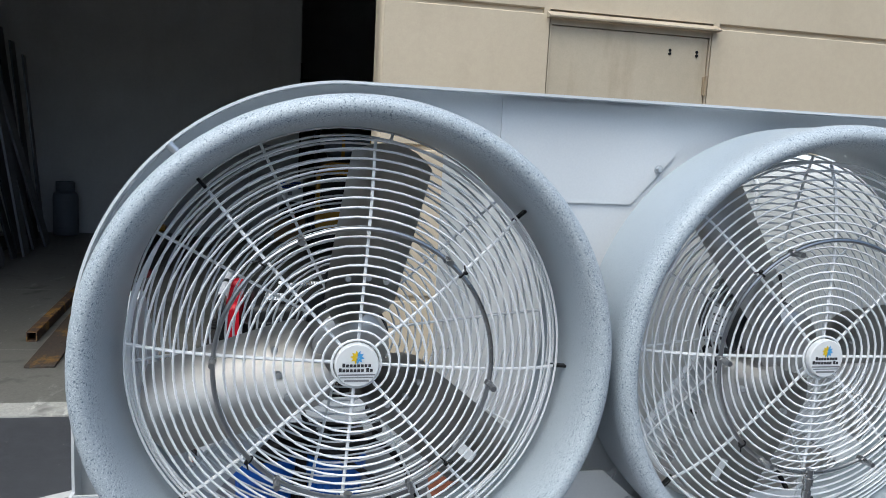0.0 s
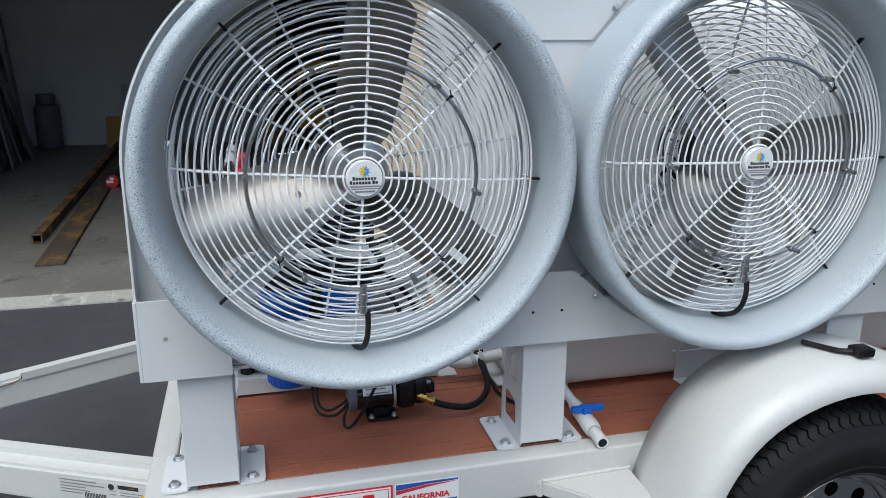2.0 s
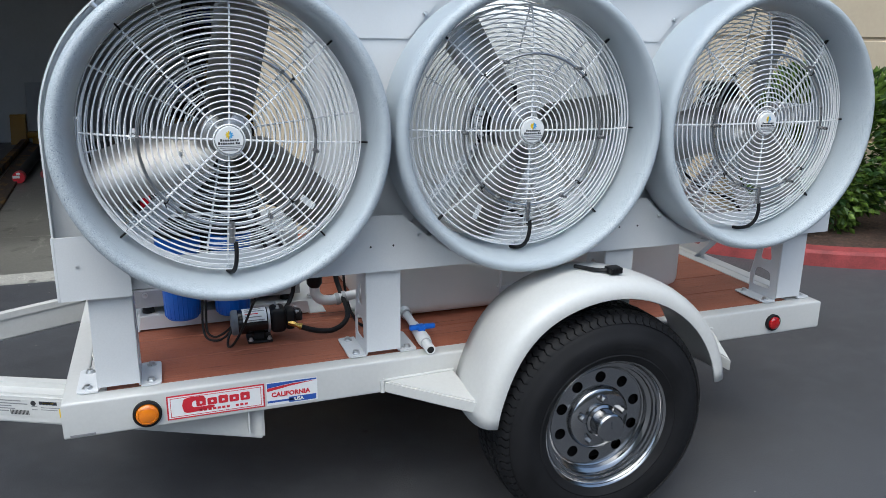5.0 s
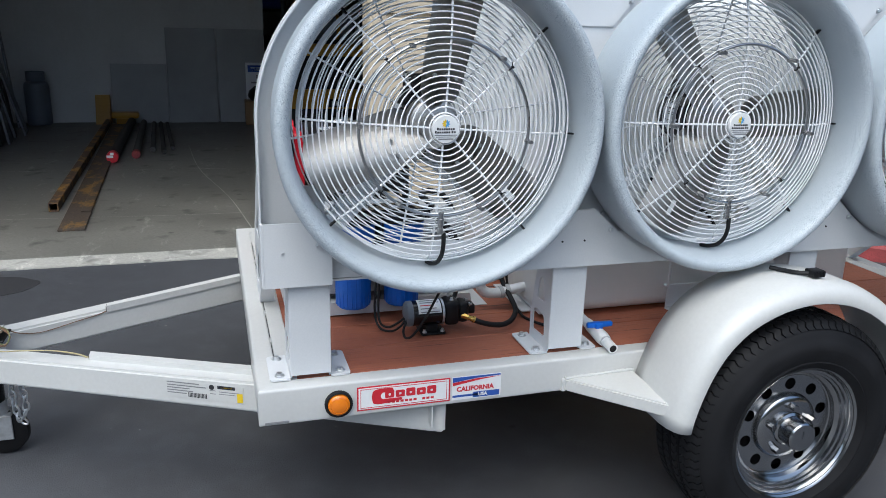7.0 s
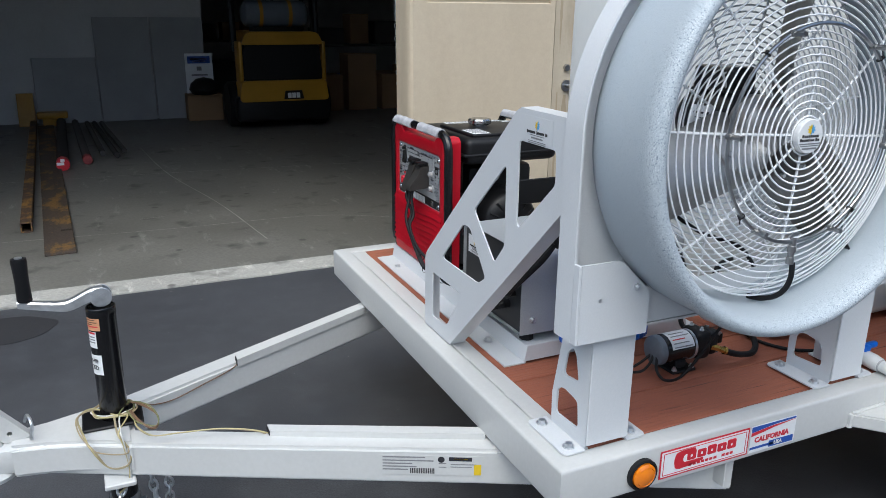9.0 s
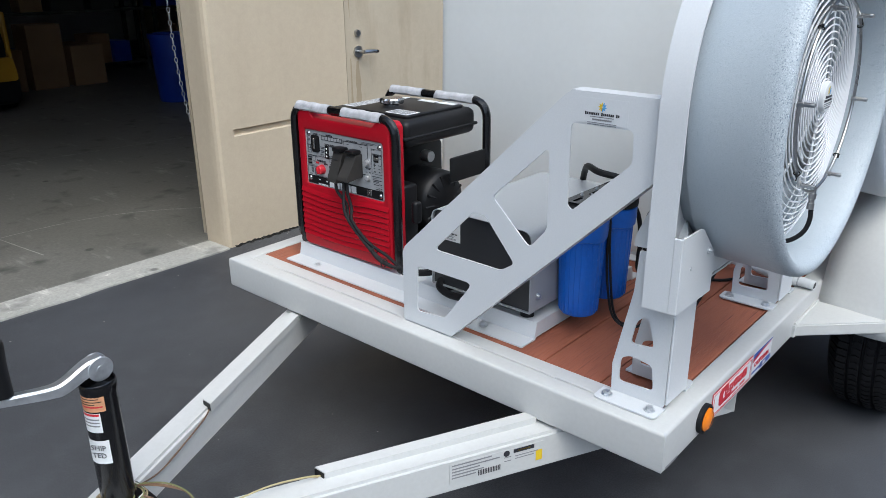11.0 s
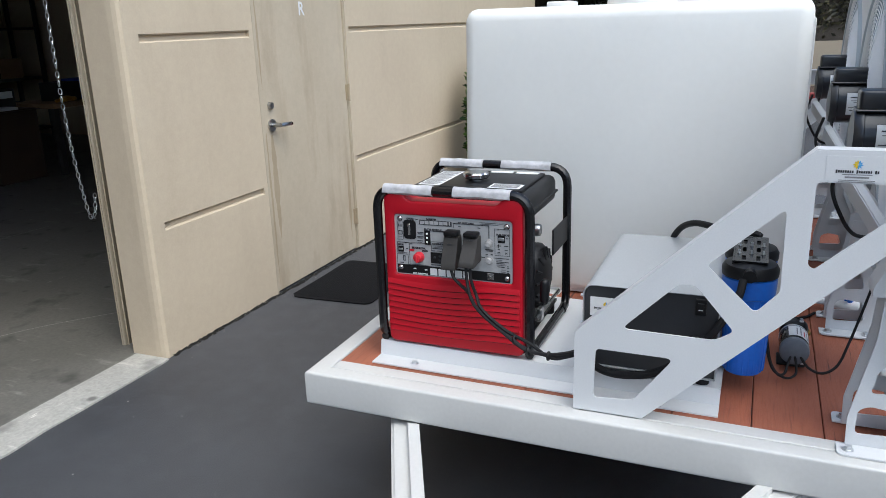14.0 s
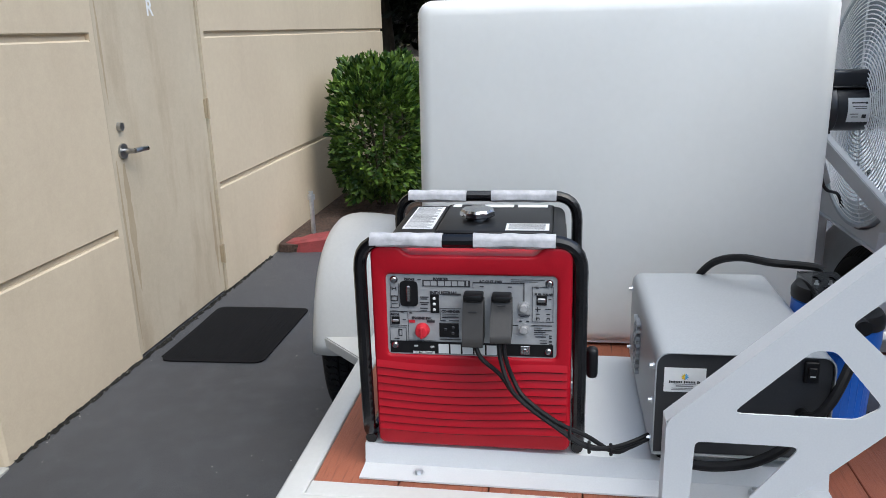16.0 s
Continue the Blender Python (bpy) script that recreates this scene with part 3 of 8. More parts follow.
bm = bmesh.new()
flat(bm, sign_m, -0.075, 0.045, -0.083, 0.045)
part("red_patch", bm, INK_RED, door, "red sign painted on the door", 0)
for x0, x1, z0, z1, k in ((1.806, 1.826, 0.05, 0.92, 1), (1.84, 1.90, 0.30, 0.90, 2), (1.81, 1.83, 1.15, 1.62, 3), (2.66, 2.70, 0.10, 0.60, 4)):
    bm = bmesh.new()
    prev = None
    for i in range(15):
        t = i / 14
        w = (x1 - x0) * 0.5 * math.sin(math.pi * min(1, 0.12 + t * 0.86)) * (0.8 + 0.5 * noise.noise(Vector((i * 0.6, k, 0))))
        c = 0.5 * (x0 + x1) + 0.004 * noise.noise(Vector((i * 0.4, k * 3, 1)))
        row = [bm.verts.new((c + s * w, WALL_Y + 0.0112, z1 + (z0 - z1) * t)) for s in (-1, 1)]
        if prev:
            bm.faces.new((prev[0], prev[1], row[1], row[0]))
        prev = row
    part("stain", bm, DOOR_STAIN, door, "brown run of dirt on the door", 0)
words("R", 0.105, on_minus_y(2.268, WALL_Y + 0.0115, 1.565), PAPER, door, "letter", "white painted letter", bold=0.002)

bm = bmesh.new()
plate(bm, rounded([(1.76, 2.80), (1.775, 2.31), (2.48, 2.31), (2.47, 2.82)], 0.05), [], "z", 0.001, 0.007)
comb = [(2.33, 0.0072)]
for i in range(30):
    y = 2.335 + i * 0.0155
    comb += [(y, 0.0072), (y + 0.001, 0.0082), (y + 0.006, 0.0082), (y + 0.007, 0.0072)]
plate(bm, comb + [(2.81, 0.0072), (2.81, 0.005), (2.33, 0.005)], [], "x", 1.80, 2.45)
solo("door_mat", bm, MAT_RUBBER, "black rubber door mat lying before the door", "door mat")

# dirt and paint flakes along the foot of the wall
rnd = random.Random(12)
bm = bmesh.new()
x = 0.89
while x < 3.42:
    w = rnd.uniform(0.015, 0.05)
    d = rnd.uniform(0.006, 0.022)
    h0, h1 = rnd.uniform(0.003, 0.012), rnd.uniform(0.003, 0.012)
    v = [bm.verts.new((x + w * t, WALL_Y - d * k * rnd.uniform(0.7, 1.2), z)) for t, k, z in ((0, 0.05, h0), (0.5, 0.05, rnd.uniform(0.004, 0.013)), (1, 0.05, h1), (1.05, 1.0, 0.0012), (0.5, 1.25, 0.0012), (-0.05, 1.0, 0.0012))]
    bm.faces.new(v)
    x += w * 0.8
tagged(solo("wall_foot_dirt", bm, DIRT, "dark dirt gathered along the foot of the wall", "dirt", smooth=0), kind="stuff")
bm = bmesh.new()
for i in range(70):
    x, y = rnd.uniform(0.9, 3.3), WALL_Y - 0.012 - abs(rnd.gauss(0, 0.05))
    if i > 30:
        x, y = rnd.uniform(-1.6, 3.0), rnd.uniform(1.75, 2.82)
    s = rnd.uniform(0.0015, 0.005)
    q = [bm.verts.new((x + s * math.cos(a) * rnd.uniform(0.6, 1.2), y + s * math.sin(a) * rnd.uniform(0.6, 1.2), 0.0022)) for a in (0.2, 1.4, 2.7, 3.9, 5.2)]
    bm.faces.new(q)
tagged(solo("paint_flakes", bm, SILL, "small pale flakes scattered on the asphalt", "flakes", smooth=0), kind="stuff")
bm = bmesh.new()
for pts, w in (([(0.15, 3.55), (0.02, 4.6), (-0.22, 5.9), (-0.35, 7.4)], 0.007), ([(1.55, 3.32), (0.7, 3.95), (-0.4, 4.02), (-1.6, 4.10), (-3.3, 4.15)], 0.006), ([(2.6, 5.6), (1.2, 5.75), (-0.3, 5.9), (-3.3, 6.05)], 0.006)):
    line = curve([(p[0], p[1], 0.0075) for p in pts], 10)
    prev = None
    for i, p in enumerate(line):
        d = (line[min(i + 1, len(line) - 1)] - line[max(i - 1, 0)]).normalized()
        n_ = Vector((-d.y, d.x, 0)) * w * (0.5 + 0.5 * noise.noise(p * 9))
        row = [bm.verts.new(p + n_), bm.verts.new(p - n_)]
        if prev:
            bm.faces.new((prev[0], prev[1], row[1], row[0]))
        prev = row
setting("floor_cracks", bm, SILL, "pale joint lines in the workshop floor", "floor joint")
bm = bmesh.new()
plate(bm, rounded([(-1.55, 2.62), (-1.42, 2.46), (-1.20, 2.41), (-1.07, 2.47), (-1.00, 2.62), (-1.15, 2.74), (-1.40, 2.76)], 0.05), [], "z", 0.0005, 0.0025)
setting("ground_stain", bm, OIL_STAIN, "dark oil stain on the asphalt before the workshop", "stain")
# unseen walls across the yard, behind the camera's way, added to cut sky light
bm = bmesh.new()
box(bm, -60, 60, -19.4, -19.0, 0, 7.0)
setting("wall_unseen_opposite", bm, FAR_WALL, "plain beige unseen wall added across the yard to cut sky light", "wall")
setting("wall_unseen_end", boxed(-30.4, -30.0, -19.0, 2.9, 0, 4.0), FAR_WALL, "plain beige unseen wall added at the yard's other end to cut sky light", "wall")

# red kerb, planting bed
KERB = curve([(3.565, 2.835, 0), (3.55, 2.66, 0), (3.66, 2.34, 0), (3.98, 1.95, 0), (4.50, 1.56, 0), (5.6, 1.15, 0), (7.6, 0.80, 0), (10.2, 0.35, 0), (12.0, 0.12, 0), (12.98, -0.08, 0)], 10)
bm = bmesh.new()
prev = None
for i, p in enumerate(KERB):
    d = (KERB[min(i + 1, len(KERB) - 1)] - KERB[max(i - 1, 0)]).normalized()
    nrm = Vector((-d.y, d.x, 0))
    rise = min(1.0, 0.55 + 0.03 * i)
    row = [bm.verts.new(p + nrm * o + Vector((0, 0, z * rise))) for o, z in ((0, -0.05), (0.010, 0.085), (0.025, 0.105), (0.14, 0.11), (0.15, -0.05))]
    if prev:
        for j in range(4):
            bm.faces.new((prev[j], prev[j + 1], row[j + 1], row[j]))
    else:
        bm.faces.new(row)
    prev = row
setting("kerb", bm, RED_KERB, "kerb with worn red paint round the planting bed", "kerb", 30)
bm = bmesh.new()
inner = [(p.x, p.y + 0.1) for p in KERB[4:]]
plate(bm, inner + [(13.14, 6.0), (7.2, 6.0), (7.2, 2.88), (3.62, 2.88)], [], "z", -0.05, 0.055)
setting("planting_bed", bm, MULCH, "brown bark mulch in the planting bed", "planting bed")
bm = bmesh.new()
box(bm, 14.9, 15.1, -40, 16, 0, 0.89)
setting("wall_far", bm, FAR_WALL, "distant low beige boundary wall", "wall")
setting("planting_bed_far", boxed(13.15, 14.9, -40, 6.0, -0.05, 0.06), MULCH, "brown mulch strip before the far wall", "planting bed")
setting("kerb_far", boxed(13.0, 13.16, -40, -0.12, -0.05, 0.10, 0.015), RED_KERB, "far red-painted kerb along the yard's end", "kerb")


def leaf_cloud(centre, radius, count, size, seed, squash=0.0, leaf=None):
    """Small folded leaves in tufts, thickest near the skin, with gaps and an uneven outline."""
    rnd = random.Random(seed)
    verts, faces = [], []
    while len(faces) < count * 2:
        d = Vector((rnd.gauss(0, 1), rnd.gauss(0, 1), rnd.gauss(0, 1))).normalized()
        if squash:
            d = Vector([math.copysign(abs(c) ** squash, c) for c in d])
        k = 1 - 0.28 * rnd.random() ** 2
        lump = 0.90 + 0.22 * noise.noise(d * 3.1 + Vector((seed, 0, 0)))
        p = Vector(centre) + Vector((d.x * radius[0], d.y * radius[1], d.z * radius[2])) * k * lump
        if p.z < 0.06:
            continue
        out = (d + Vector((rnd.uniform(-1, 1), rnd.uniform(-1, 1), rnd.uniform(-0.4, 1.0))) * 0.8).normalized()
        side = out.cross(Vector((rnd.uniform(-1, 1), rnd.uniform(-1, 1), rnd.uniform(-1, 1)))).normalized()
        up = side.cross(out)
        s = size * rnd.uniform(0.7, 1.35)
        b = len(verts)
        verts += [p, p + out * s * 0.5 + side * s * 0.29 + up * s * 0.05, p + out * s, p + out * s * 0.5 - side * s * 0.29 + up * s * 0.05, p + out * s * 0.5 - up * s * 0.04]
        faces += [(b, b + 1, b + 4), (b + 1, b + 2, b + 4), (b + 2, b + 3, b + 4), (b + 3, b, b + 4)]
    me = bpy.data.meshes.new("leaves")
    me.from_pydata([tuple(v) for v in verts], [], faces)
    me.materials.append(leaf or LEAF)
    return me


def hill(x, y):
    """Height of the overgrown slope behind the far wall."""
    return 0.75 + 0.62 * (x - 15.2) + 0.35 * noise.noise(Vector((x * 0.5, y * 0.4, 2.0)))


bm = bmesh.new()
grid = [[bm.verts.new((15.12 + 0.8 * i, -40 + 2.0 * j, hill(15.12 + 0.8 * i, -40 + 2.0 * j))) for j in range(36)] for i in range(13)]
for i in range(12):
    for j in range(35):
        bm.faces.new((grid[i][j], grid[i + 1][j], grid[i + 1][j + 1], grid[i][j + 1]))
setting("ground_slope", bm, DRY_SOIL, "brown earth slope rising behind the far wall", "slope", 40)
rnd = random.Random(31)
verts, faces = [], []
for c in range(2600):
    x, y = 15.55 + 7.2 * rnd.random() ** 1.4, rnd.uniform(-9, 15)
    big = rnd.uniform(0.16, 0.42)
    tall = rnd.uniform(0.7, 1.5)
    for k in range(34):
        d = Vector((rnd.gauss(0, 1), rnd.gauss(0, 1), rnd.gauss(0, 1))).normalized()
        p = Vector((x, y, hill(x, y) + big * 0.6)) + Vector((d.x * big, d.y * big, d.z * big * tall))
        u = Vector((rnd.uniform(-1, 1), rnd.uniform(-1, 1), rnd.uniform(-0.6, 1))).normalized()
        v = u.cross(d).normalized()
        q = rnd.uniform(0.030, 0.075)
        n0 = len(verts)
        verts += [tuple(p - u * q), tuple(p + v * q * 0.45), tuple(p + u * q), tuple(p - v * q * 0.45)]
        faces.append((n0, n0 + 1, n0 + 2, n0 + 3))
me = bpy.data.meshes.new("scrub")
me.from_pydata(verts, [], faces)
me.materials.append(DRY_LEAF)
tagged(new("scrub", me), "dull olive and brown scrub growing on the slope", "scrub", kind="stuff")


def shrub(at, radius, count, size, seed, label, stems=5, squash=0.0):
    x, y, z = at
    ob = thing("shrub", label, "shrub", (x, y, z), "shrubs in the planting bed")
    rnd = random.Random(seed)
    for i in range(stems):
        a = 2 * math.pi * i / stems + rnd.random()
        top = (x + math.cos(a) * radius[0] * 0.55, y + math.sin(a) * radius[1] * 0.55, z + radius[2] * 1.5)
        bm = bmesh.new()
        sweep(bm, curve([(x + math.cos(a) * 0.06, y + math.sin(a) * 0.06, z - 0.05), (x + math.cos(a) * 0.15, y + math.sin(a) * 0.15, z + radius[2] * 0.7), top], 4), [0.016 - 0.0013 * k for k in range(9)], 6)
        part("stem", bm, BARK, ob)
    part("foliage", leaf_cloud((x, y, z + radius[2]), radius, count, size, seed, squash), LEAF, ob)
    return ob


shrub((4.84, 2.40, 0.08), (0.64, 0.38, 0.60), 16000, 0.060, 3, "dense glossy green clipped shrub beside the wall", squash=0.72)
shrub((6.3, 2.25, 0.10), (0.80, 0.50, 0.52), 5000, 0.062, 4, "dense glossy green shrub in the planting bed", squash=0.8)
for i in range(6):
    shrub((5.6 + i * 1.15, 1.75 - i * 0.14, 0.10), (0.62, 0.42, 0.36), 2600, 0.065, 20 + i, "low green shrub in the planting bed", 4)


def tree(at, h, r, seed):
    x, y, z = at
    ob = thing("tree", "dark green leafy tree in the distance", "tree", at, "distant trees")
    rnd = random.Random(seed)
    bm = bmesh.new()
    sweep(bm, curve([(x, y, z - 0.1), (x + 0.1, y, z + h * 0.3), (x - 0.05, y + 0.1, z + h * 0.55)], 5), [0.20 - 0.01 * k for k in range(11)], 10)
    for i in range(6):
        a = rnd.random() * 6.28
        sweep(bm, curve([(x, y, z + h * 0.42), (x + math.cos(a) * r * 0.4, y + math.sin(a) * r * 0.4, z + h * 0.6), (x + math.cos(a) * r * 0.8, y + math.sin(a) * r * 0.8, z + h * 0.78)], 4), [0.08 - 0.007 * k for k in range(9)], 7)
    part("trunk", bm, BARK, ob)
    for i in range(7):
        a = i * 0.9 + rnd.random()
        c = (x + math.cos(a) * r * 0.55, y + math.sin(a) * r * 0.55, z + h * rnd.uniform(0.42, 0.8))
        part("crown", leaf_cloud(c, (r * 0.62, r * 0.62, h * 0.22), 2200, 0.17, seed * 10 + i, leaf=TREE_LEAF), TREE_LEAF, ob)
    return ob


for i, (x, y) in enumerate(((8.9, 3.3), (9.6, 1.9), (10.2, 4.0), (10.4, 5.6), (16.6, -10.0), (17.3, -7.4), (16.5, -5.0), (17.2, -2.8), (16.6, -0.8), (17.4, 1.2), (16.8, 3.4), (18.5, 5.6))):
    tree((x, y, hill(x, y) - 0.1 if x > 14 else 0.05), 4.6 + 0.5 * (i % 3), 1.9 + 0.25 * (i % 2), 40 + i)

# ---- trailer ----
L, W, ZB, ZT = 2.45, 1.56, 0.4125, 0.5110


def lift(x, y):
    """How far the trailer's frame stands higher than at its low front corner, on the sloping yard."""
    return 0.0045 * x + 0.0100 * y


def sloped(bm):
    for v in bm.verts:
        v.co.z += lift(v.co.x, v.co.y)
    return bm


trailer = thing("utility_trailer", "white single-axle utility trailer with a red planked deck", "trailer", (1.22, 0.78, 0))


def mitred_rail(p, q, wide):
    """A rounded tube rail from corner p to corner q of the frame, its ends cut on the mitre; inward lies to the left of the way."""
    d = (Vector(q) - Vector(p)).normalized()
    n = Vector((-d.y, d.x))
    prof = rounded([(0.0, ZB), (0.0, ZT), (wide, ZT), (wide, ZB)], 0.008, 4)
    bm = bmesh.new()
    ends = [[bm.verts.new((c[0] + n.x * o + k * d.x * o, c[1] + n.y * o + k * d.y * o, z)) for o, z in prof] for c, k in ((p, 1), (q, -1))]
    for i in range(len(prof)):
        j = (i + 1) % len(prof)
        bm.faces.new((ends[0][i], ends[0][j], ends[1][j], ends[1][i]))
    return sloped(bm)


part("side_rail", mitred_rail((0, 0), (L, 0), 0.055), WHITE, trailer)
part("rear_rail", mitred_rail((L, 0), (L, W), 0.055), WHITE, trailer)
part("side_rail", mitred_rail((L, W), (0, W), 0.055), WHITE, trailer)
part("front_rail", mitred_rail((0, W), (0, 0), 0.055), WHITE, trailer)
for y0, y1 in ((0.052, 0.085), (0.305, 0.335), (0.535, 0.560), (0.80, 0.83), (1.07, 1.10), (1.33, 1.508)):
    part("weld_bead", sloped(boxed(0.0535, 0.0585, y0, y1, ZT - 0.010, ZT - 0.0006, 0.0015, 1)), WHITE, trailer)
part("deck_angle", sloped(boxed(0.0575, 0.104, 0.0565, W - 0.0565, ZT - 0.014, ZT - 0.0012, 0.002, 1)), WHITE, trailer)
part("deck_angle", sloped(boxed(L - 0.104, L - 0.0575, 0.0565, W - 0.0565, ZT - 0.014, ZT - 0.0012, 0.002, 1)), WHITE, trailer)
for x in (0.55, 1.0, 1.45, 1.9):
    part("cross_member", sloped(boxed(x, x + 0.05, 0.051, W - 0.051, ZB + 0.01, ZT - 0.042)), WHITE, trailer)
bm = bmesh.new()
rod(bm, (1.433, -0.05, 0.335), (1.433, W + 0.05, 0.335), 0.035, n=16)
part("axle", bm, BLACK, trailer)
for y in (0.14, W - 0.14):
    bm = bmesh.new()
    sweep(bm, curve([(1.05, y, 0.40), (1.433, y, 0.30), (1.82, y, 0.40)]), 0.022, 8)
    part("leaf_spring", bm, BLACK, trailer)

# tongue: two beams that meet at the coupler
MID = 0.78
SL = 0.4907


def tongue_rise(bm):
    """The upper faces of the tongue climb a little towards the rail."""
    for v in bm.verts:
        if v.co.z > 0.37:
            v.co.z += 0.0125 * max(0.0, min(1.0, (v.co.x + 0.96) / 0.96))


def tongue_beam(s):
    y = lambda v: MID + s * (v - MID)
    bm = bmesh.new()
    P = lambda x, off: (x, y(1.2925 + SL * x + off))
    plate(bm, [P(-0.96, 0.0), P(0.50, 0.0), P(0.50, -0.080), P(-0.96, -0.080)], [], "z", 0.314, 0.400)
    bmesh.ops.bevel(bm, geom=[e for e in bm.edges], offset=0.008, segments=2, affect="EDGES")
    tongue_rise(bm)
    beam = part("tongue_beam", bm, WHITE, trailer)
    bm = bmesh.new()
    plate(bm, [P(-0.465, -0.052), P(-0.001, -0.052), P(-0.001, -0.086), P(-0.465, -0.086)], [], "z", 0.388, 0.412)
    tongue_rise(bm)
    part("wire_cover", bm, WHITE, beam)
    # Black plate stands in for the dark hollow of the cover's open end.
    bm = bmesh.new()
    plate(bm, [P(-0.4672, -0.0545), P(-0.4652, -0.0545), P(-0.4652, -0.0835), P(-0.4672, -0.0835)], [], "z", 0.391, 0.4095)
    tongue_rise(bm)
    part("cover_mouth", bm, BLACK, beam)
    return beam


tongue_beam(1)
near_beam = tongue_beam(-1)
# data label on the near beam's outer face
ang = math.atan(SL)
lab = Matrix.Translation((-0.131, MID - (1.2925 - 0.131 * SL - MID) - 0.0008, 0.366)) @ Euler((radians(90), 0, -ang)).to_matrix().to_4x4()
bm = bmesh.new()
flat(bm, lab, -0.125, 0.115, -0.026, 0.026, 0.0008)
tag_plate = part("data_label", bm, WHITE, near_beam, "clear data label with black print", 0)
lines = [(-0.12, -0.02, 0.021, 0.003), (-0.12, 0.0, 0.012, 0.003), (-0.12, -0.05, 0.004, 0.003), (-0.12, -0.04, -0.004, 0.003), (-0.12, -0.06, -0.012, 0.003), (0.012, 0.03, 0.006, 0.002), (0.012, 0.03, -0.004, 0.002), (0.04, 0.10, 0.004, 0.002), (0.04, 0.09, -0.003, 0.002)]
lab2 = lab @ Matrix.Translation((0, 0, 0.0008))
print_bars(tag_plate, lab2, lines)
print_bars(tag_plate, lab2, [(-0.055 + i * 0.0042, -0.055 + i * 0.0042 + 0.0024, -0.015, 0.014) for i in range(14)], INK)
print_bars(tag_plate, lab2, [(0.036, 0.09, 0.018, 0.010)], INK)
print_bars(tag_plate, lab2, [(0.095, 0.112, -0.010, 0.028), (0.046, 0.08, 0.018, 0.0035)], INK_YELLOW)
bm = bmesh.new()
plate(bm, circle(0, 0, 0.008, 16), [], "z", 0, 0.0006)
bm.transform(lab2 @ Matrix.Translation((0.018, 0.016, 0)))
part("print", bm, INK, tag_plate)

# coupler with its latch
bm = bmesh.new()
plate(bm, [(-1.04, MID - 0.045), (-0.96, MID - 0.060), (-0.86, MID - 0.093), (-0.76, MID - 0.143), (-0.76, MID + 0.143), (-0.86, MID + 0.093), (-0.96, MID + 0.060), (-1.04, MID + 0.045)], [], "z", 0.322, 0.406)
bmesh.ops.bevel(bm, geom=bm.edges[:], offset=0.012, segments=3, affect="EDGES")
coupler = part("coupler", bm, WHITE, trailer)
bm = bmesh.new()
lathe(bm, [(0.001, 0.075), (0.03, 0.070), (0.048, 0.052), (0.054, 0.025), (0.052, 0.0), (0.068, -0.012), (0.066, -0.022), (0.045, -0.022)], (-1.09, MID, 0.345), "z", 28)
box(bm, -1.09, -0.99, MID - 0.045, MID + 0.045, 0.335, 0.400, 0.012)
part("ball_socket", bm, WHITE, coupler)
bm = bmesh.new()
plate(bm, rounded([(-1.045, 0.40), (-0.985, 0.41), (-1.06, 0.50), (-1.12, 0.545), (-1.135, 0.53), (-1.10, 0.50)], 0.012), [circle(-1.03, 0.425, 0.006, 10)], "y", MID - 0.012, MID + 0.012)
part("latch", bm, WHITE, coupler)
bm = bmesh.new()
sweep(bm, curve([(-0.985, MID - 0.03, 0.41), (-0.98, MID - 0.03, 0.45), (-0.99, MID, 0.46), (-1.0, MID + 0.03, 0.43)]), 0.004, 6)
part("pin", bm, ZINC, coupler)
part("cross_plate", boxed(-0.84, -0.77, MID - 0.15, MID + 0.15, 0.300, 0.3135, 0.003, 1), WHITE, trailer)

# tongue jack with its crank
JX, JY = -0.801, 0.787
jack = part("tongue_jack", (lambda b: (lathe(b, [(0.0325, 0.06), (0.0325, 0.684), (0.0338, 0.688), (0.0338, 0.706), (0.0325, 0.708), (0.030, 0.708), (0.029, 0.703), (0.001, 0.703)], (JX, JY, 0.0), "z", 28), b)[1])(bmesh.new()), BLACK_PAINT, trailer, "black tubular tongue jack")
bm = bmesh.new()
box(bm, JX - 0.075, JX + 0.065, JY - 0.055, JY + 0.055, 0.4065, 0.414, 0.003, 1)
part("mount_plate", bm, BLACK, jack)
bm = bmesh.new()
for k in (-1, 1):
    lathe(bm, [(0.001, -0.0022), (0.0235, -0.0022), (0.0245, -0.001), (0.0245, 0.001), (0.0235, 0.0022), (0.001, 0.0022)], (JX + 0.004, JY - 0.002 + k * 0.0125, 0.733), "y", 24)
rod(bm, (JX + 0.004, JY - 0.018, 0.733), (JX + 0.004, JY + 0.014, 0.733), 0.0075, n=14)
part("gear_cap", bm, ZINC, jack, "galvanised crank fork with its pin")
bm = bmesh.new()
pts = curve([(JX + 0.010, JY - 0.002, 0.741), (JX - 0.020, JY - 0.002, 0.739), (JX - 0.062, JY - 0.002, 0.722), (JX - 0.092, JY + 0.000, 0.721), (JX - 0.172, JY + 0.012, 0.733)], 6)
prev = None
for i, p in enumerate(pts):
    f = i / (len(pts) - 1)
    wd = 0.0165 - 0.0085 * f
    hw = 0.0145 - 0.0035 * f
    th = 0.0026
    row = [bm.verts.new(p + Vector(o)) for o in ((0, -hw, -wd), (0, -hw + th, -wd), (0, -hw + th, wd - th), (0, hw - th, wd - th), (0, hw - th, -wd), (0, hw, -wd), (0, hw, wd - 0.004), (0, hw - 0.004, wd), (0, -hw + 0.004, wd), (0, -hw, wd - 0.004))]
    if prev:
        for j in range(10):
            bm.faces.new((prev[j], prev[(j + 1) % 10], row[(j + 1) % 10], row[j]))
    else:
        bm.faces.new(row)
    prev = row
bm.faces.new(prev)
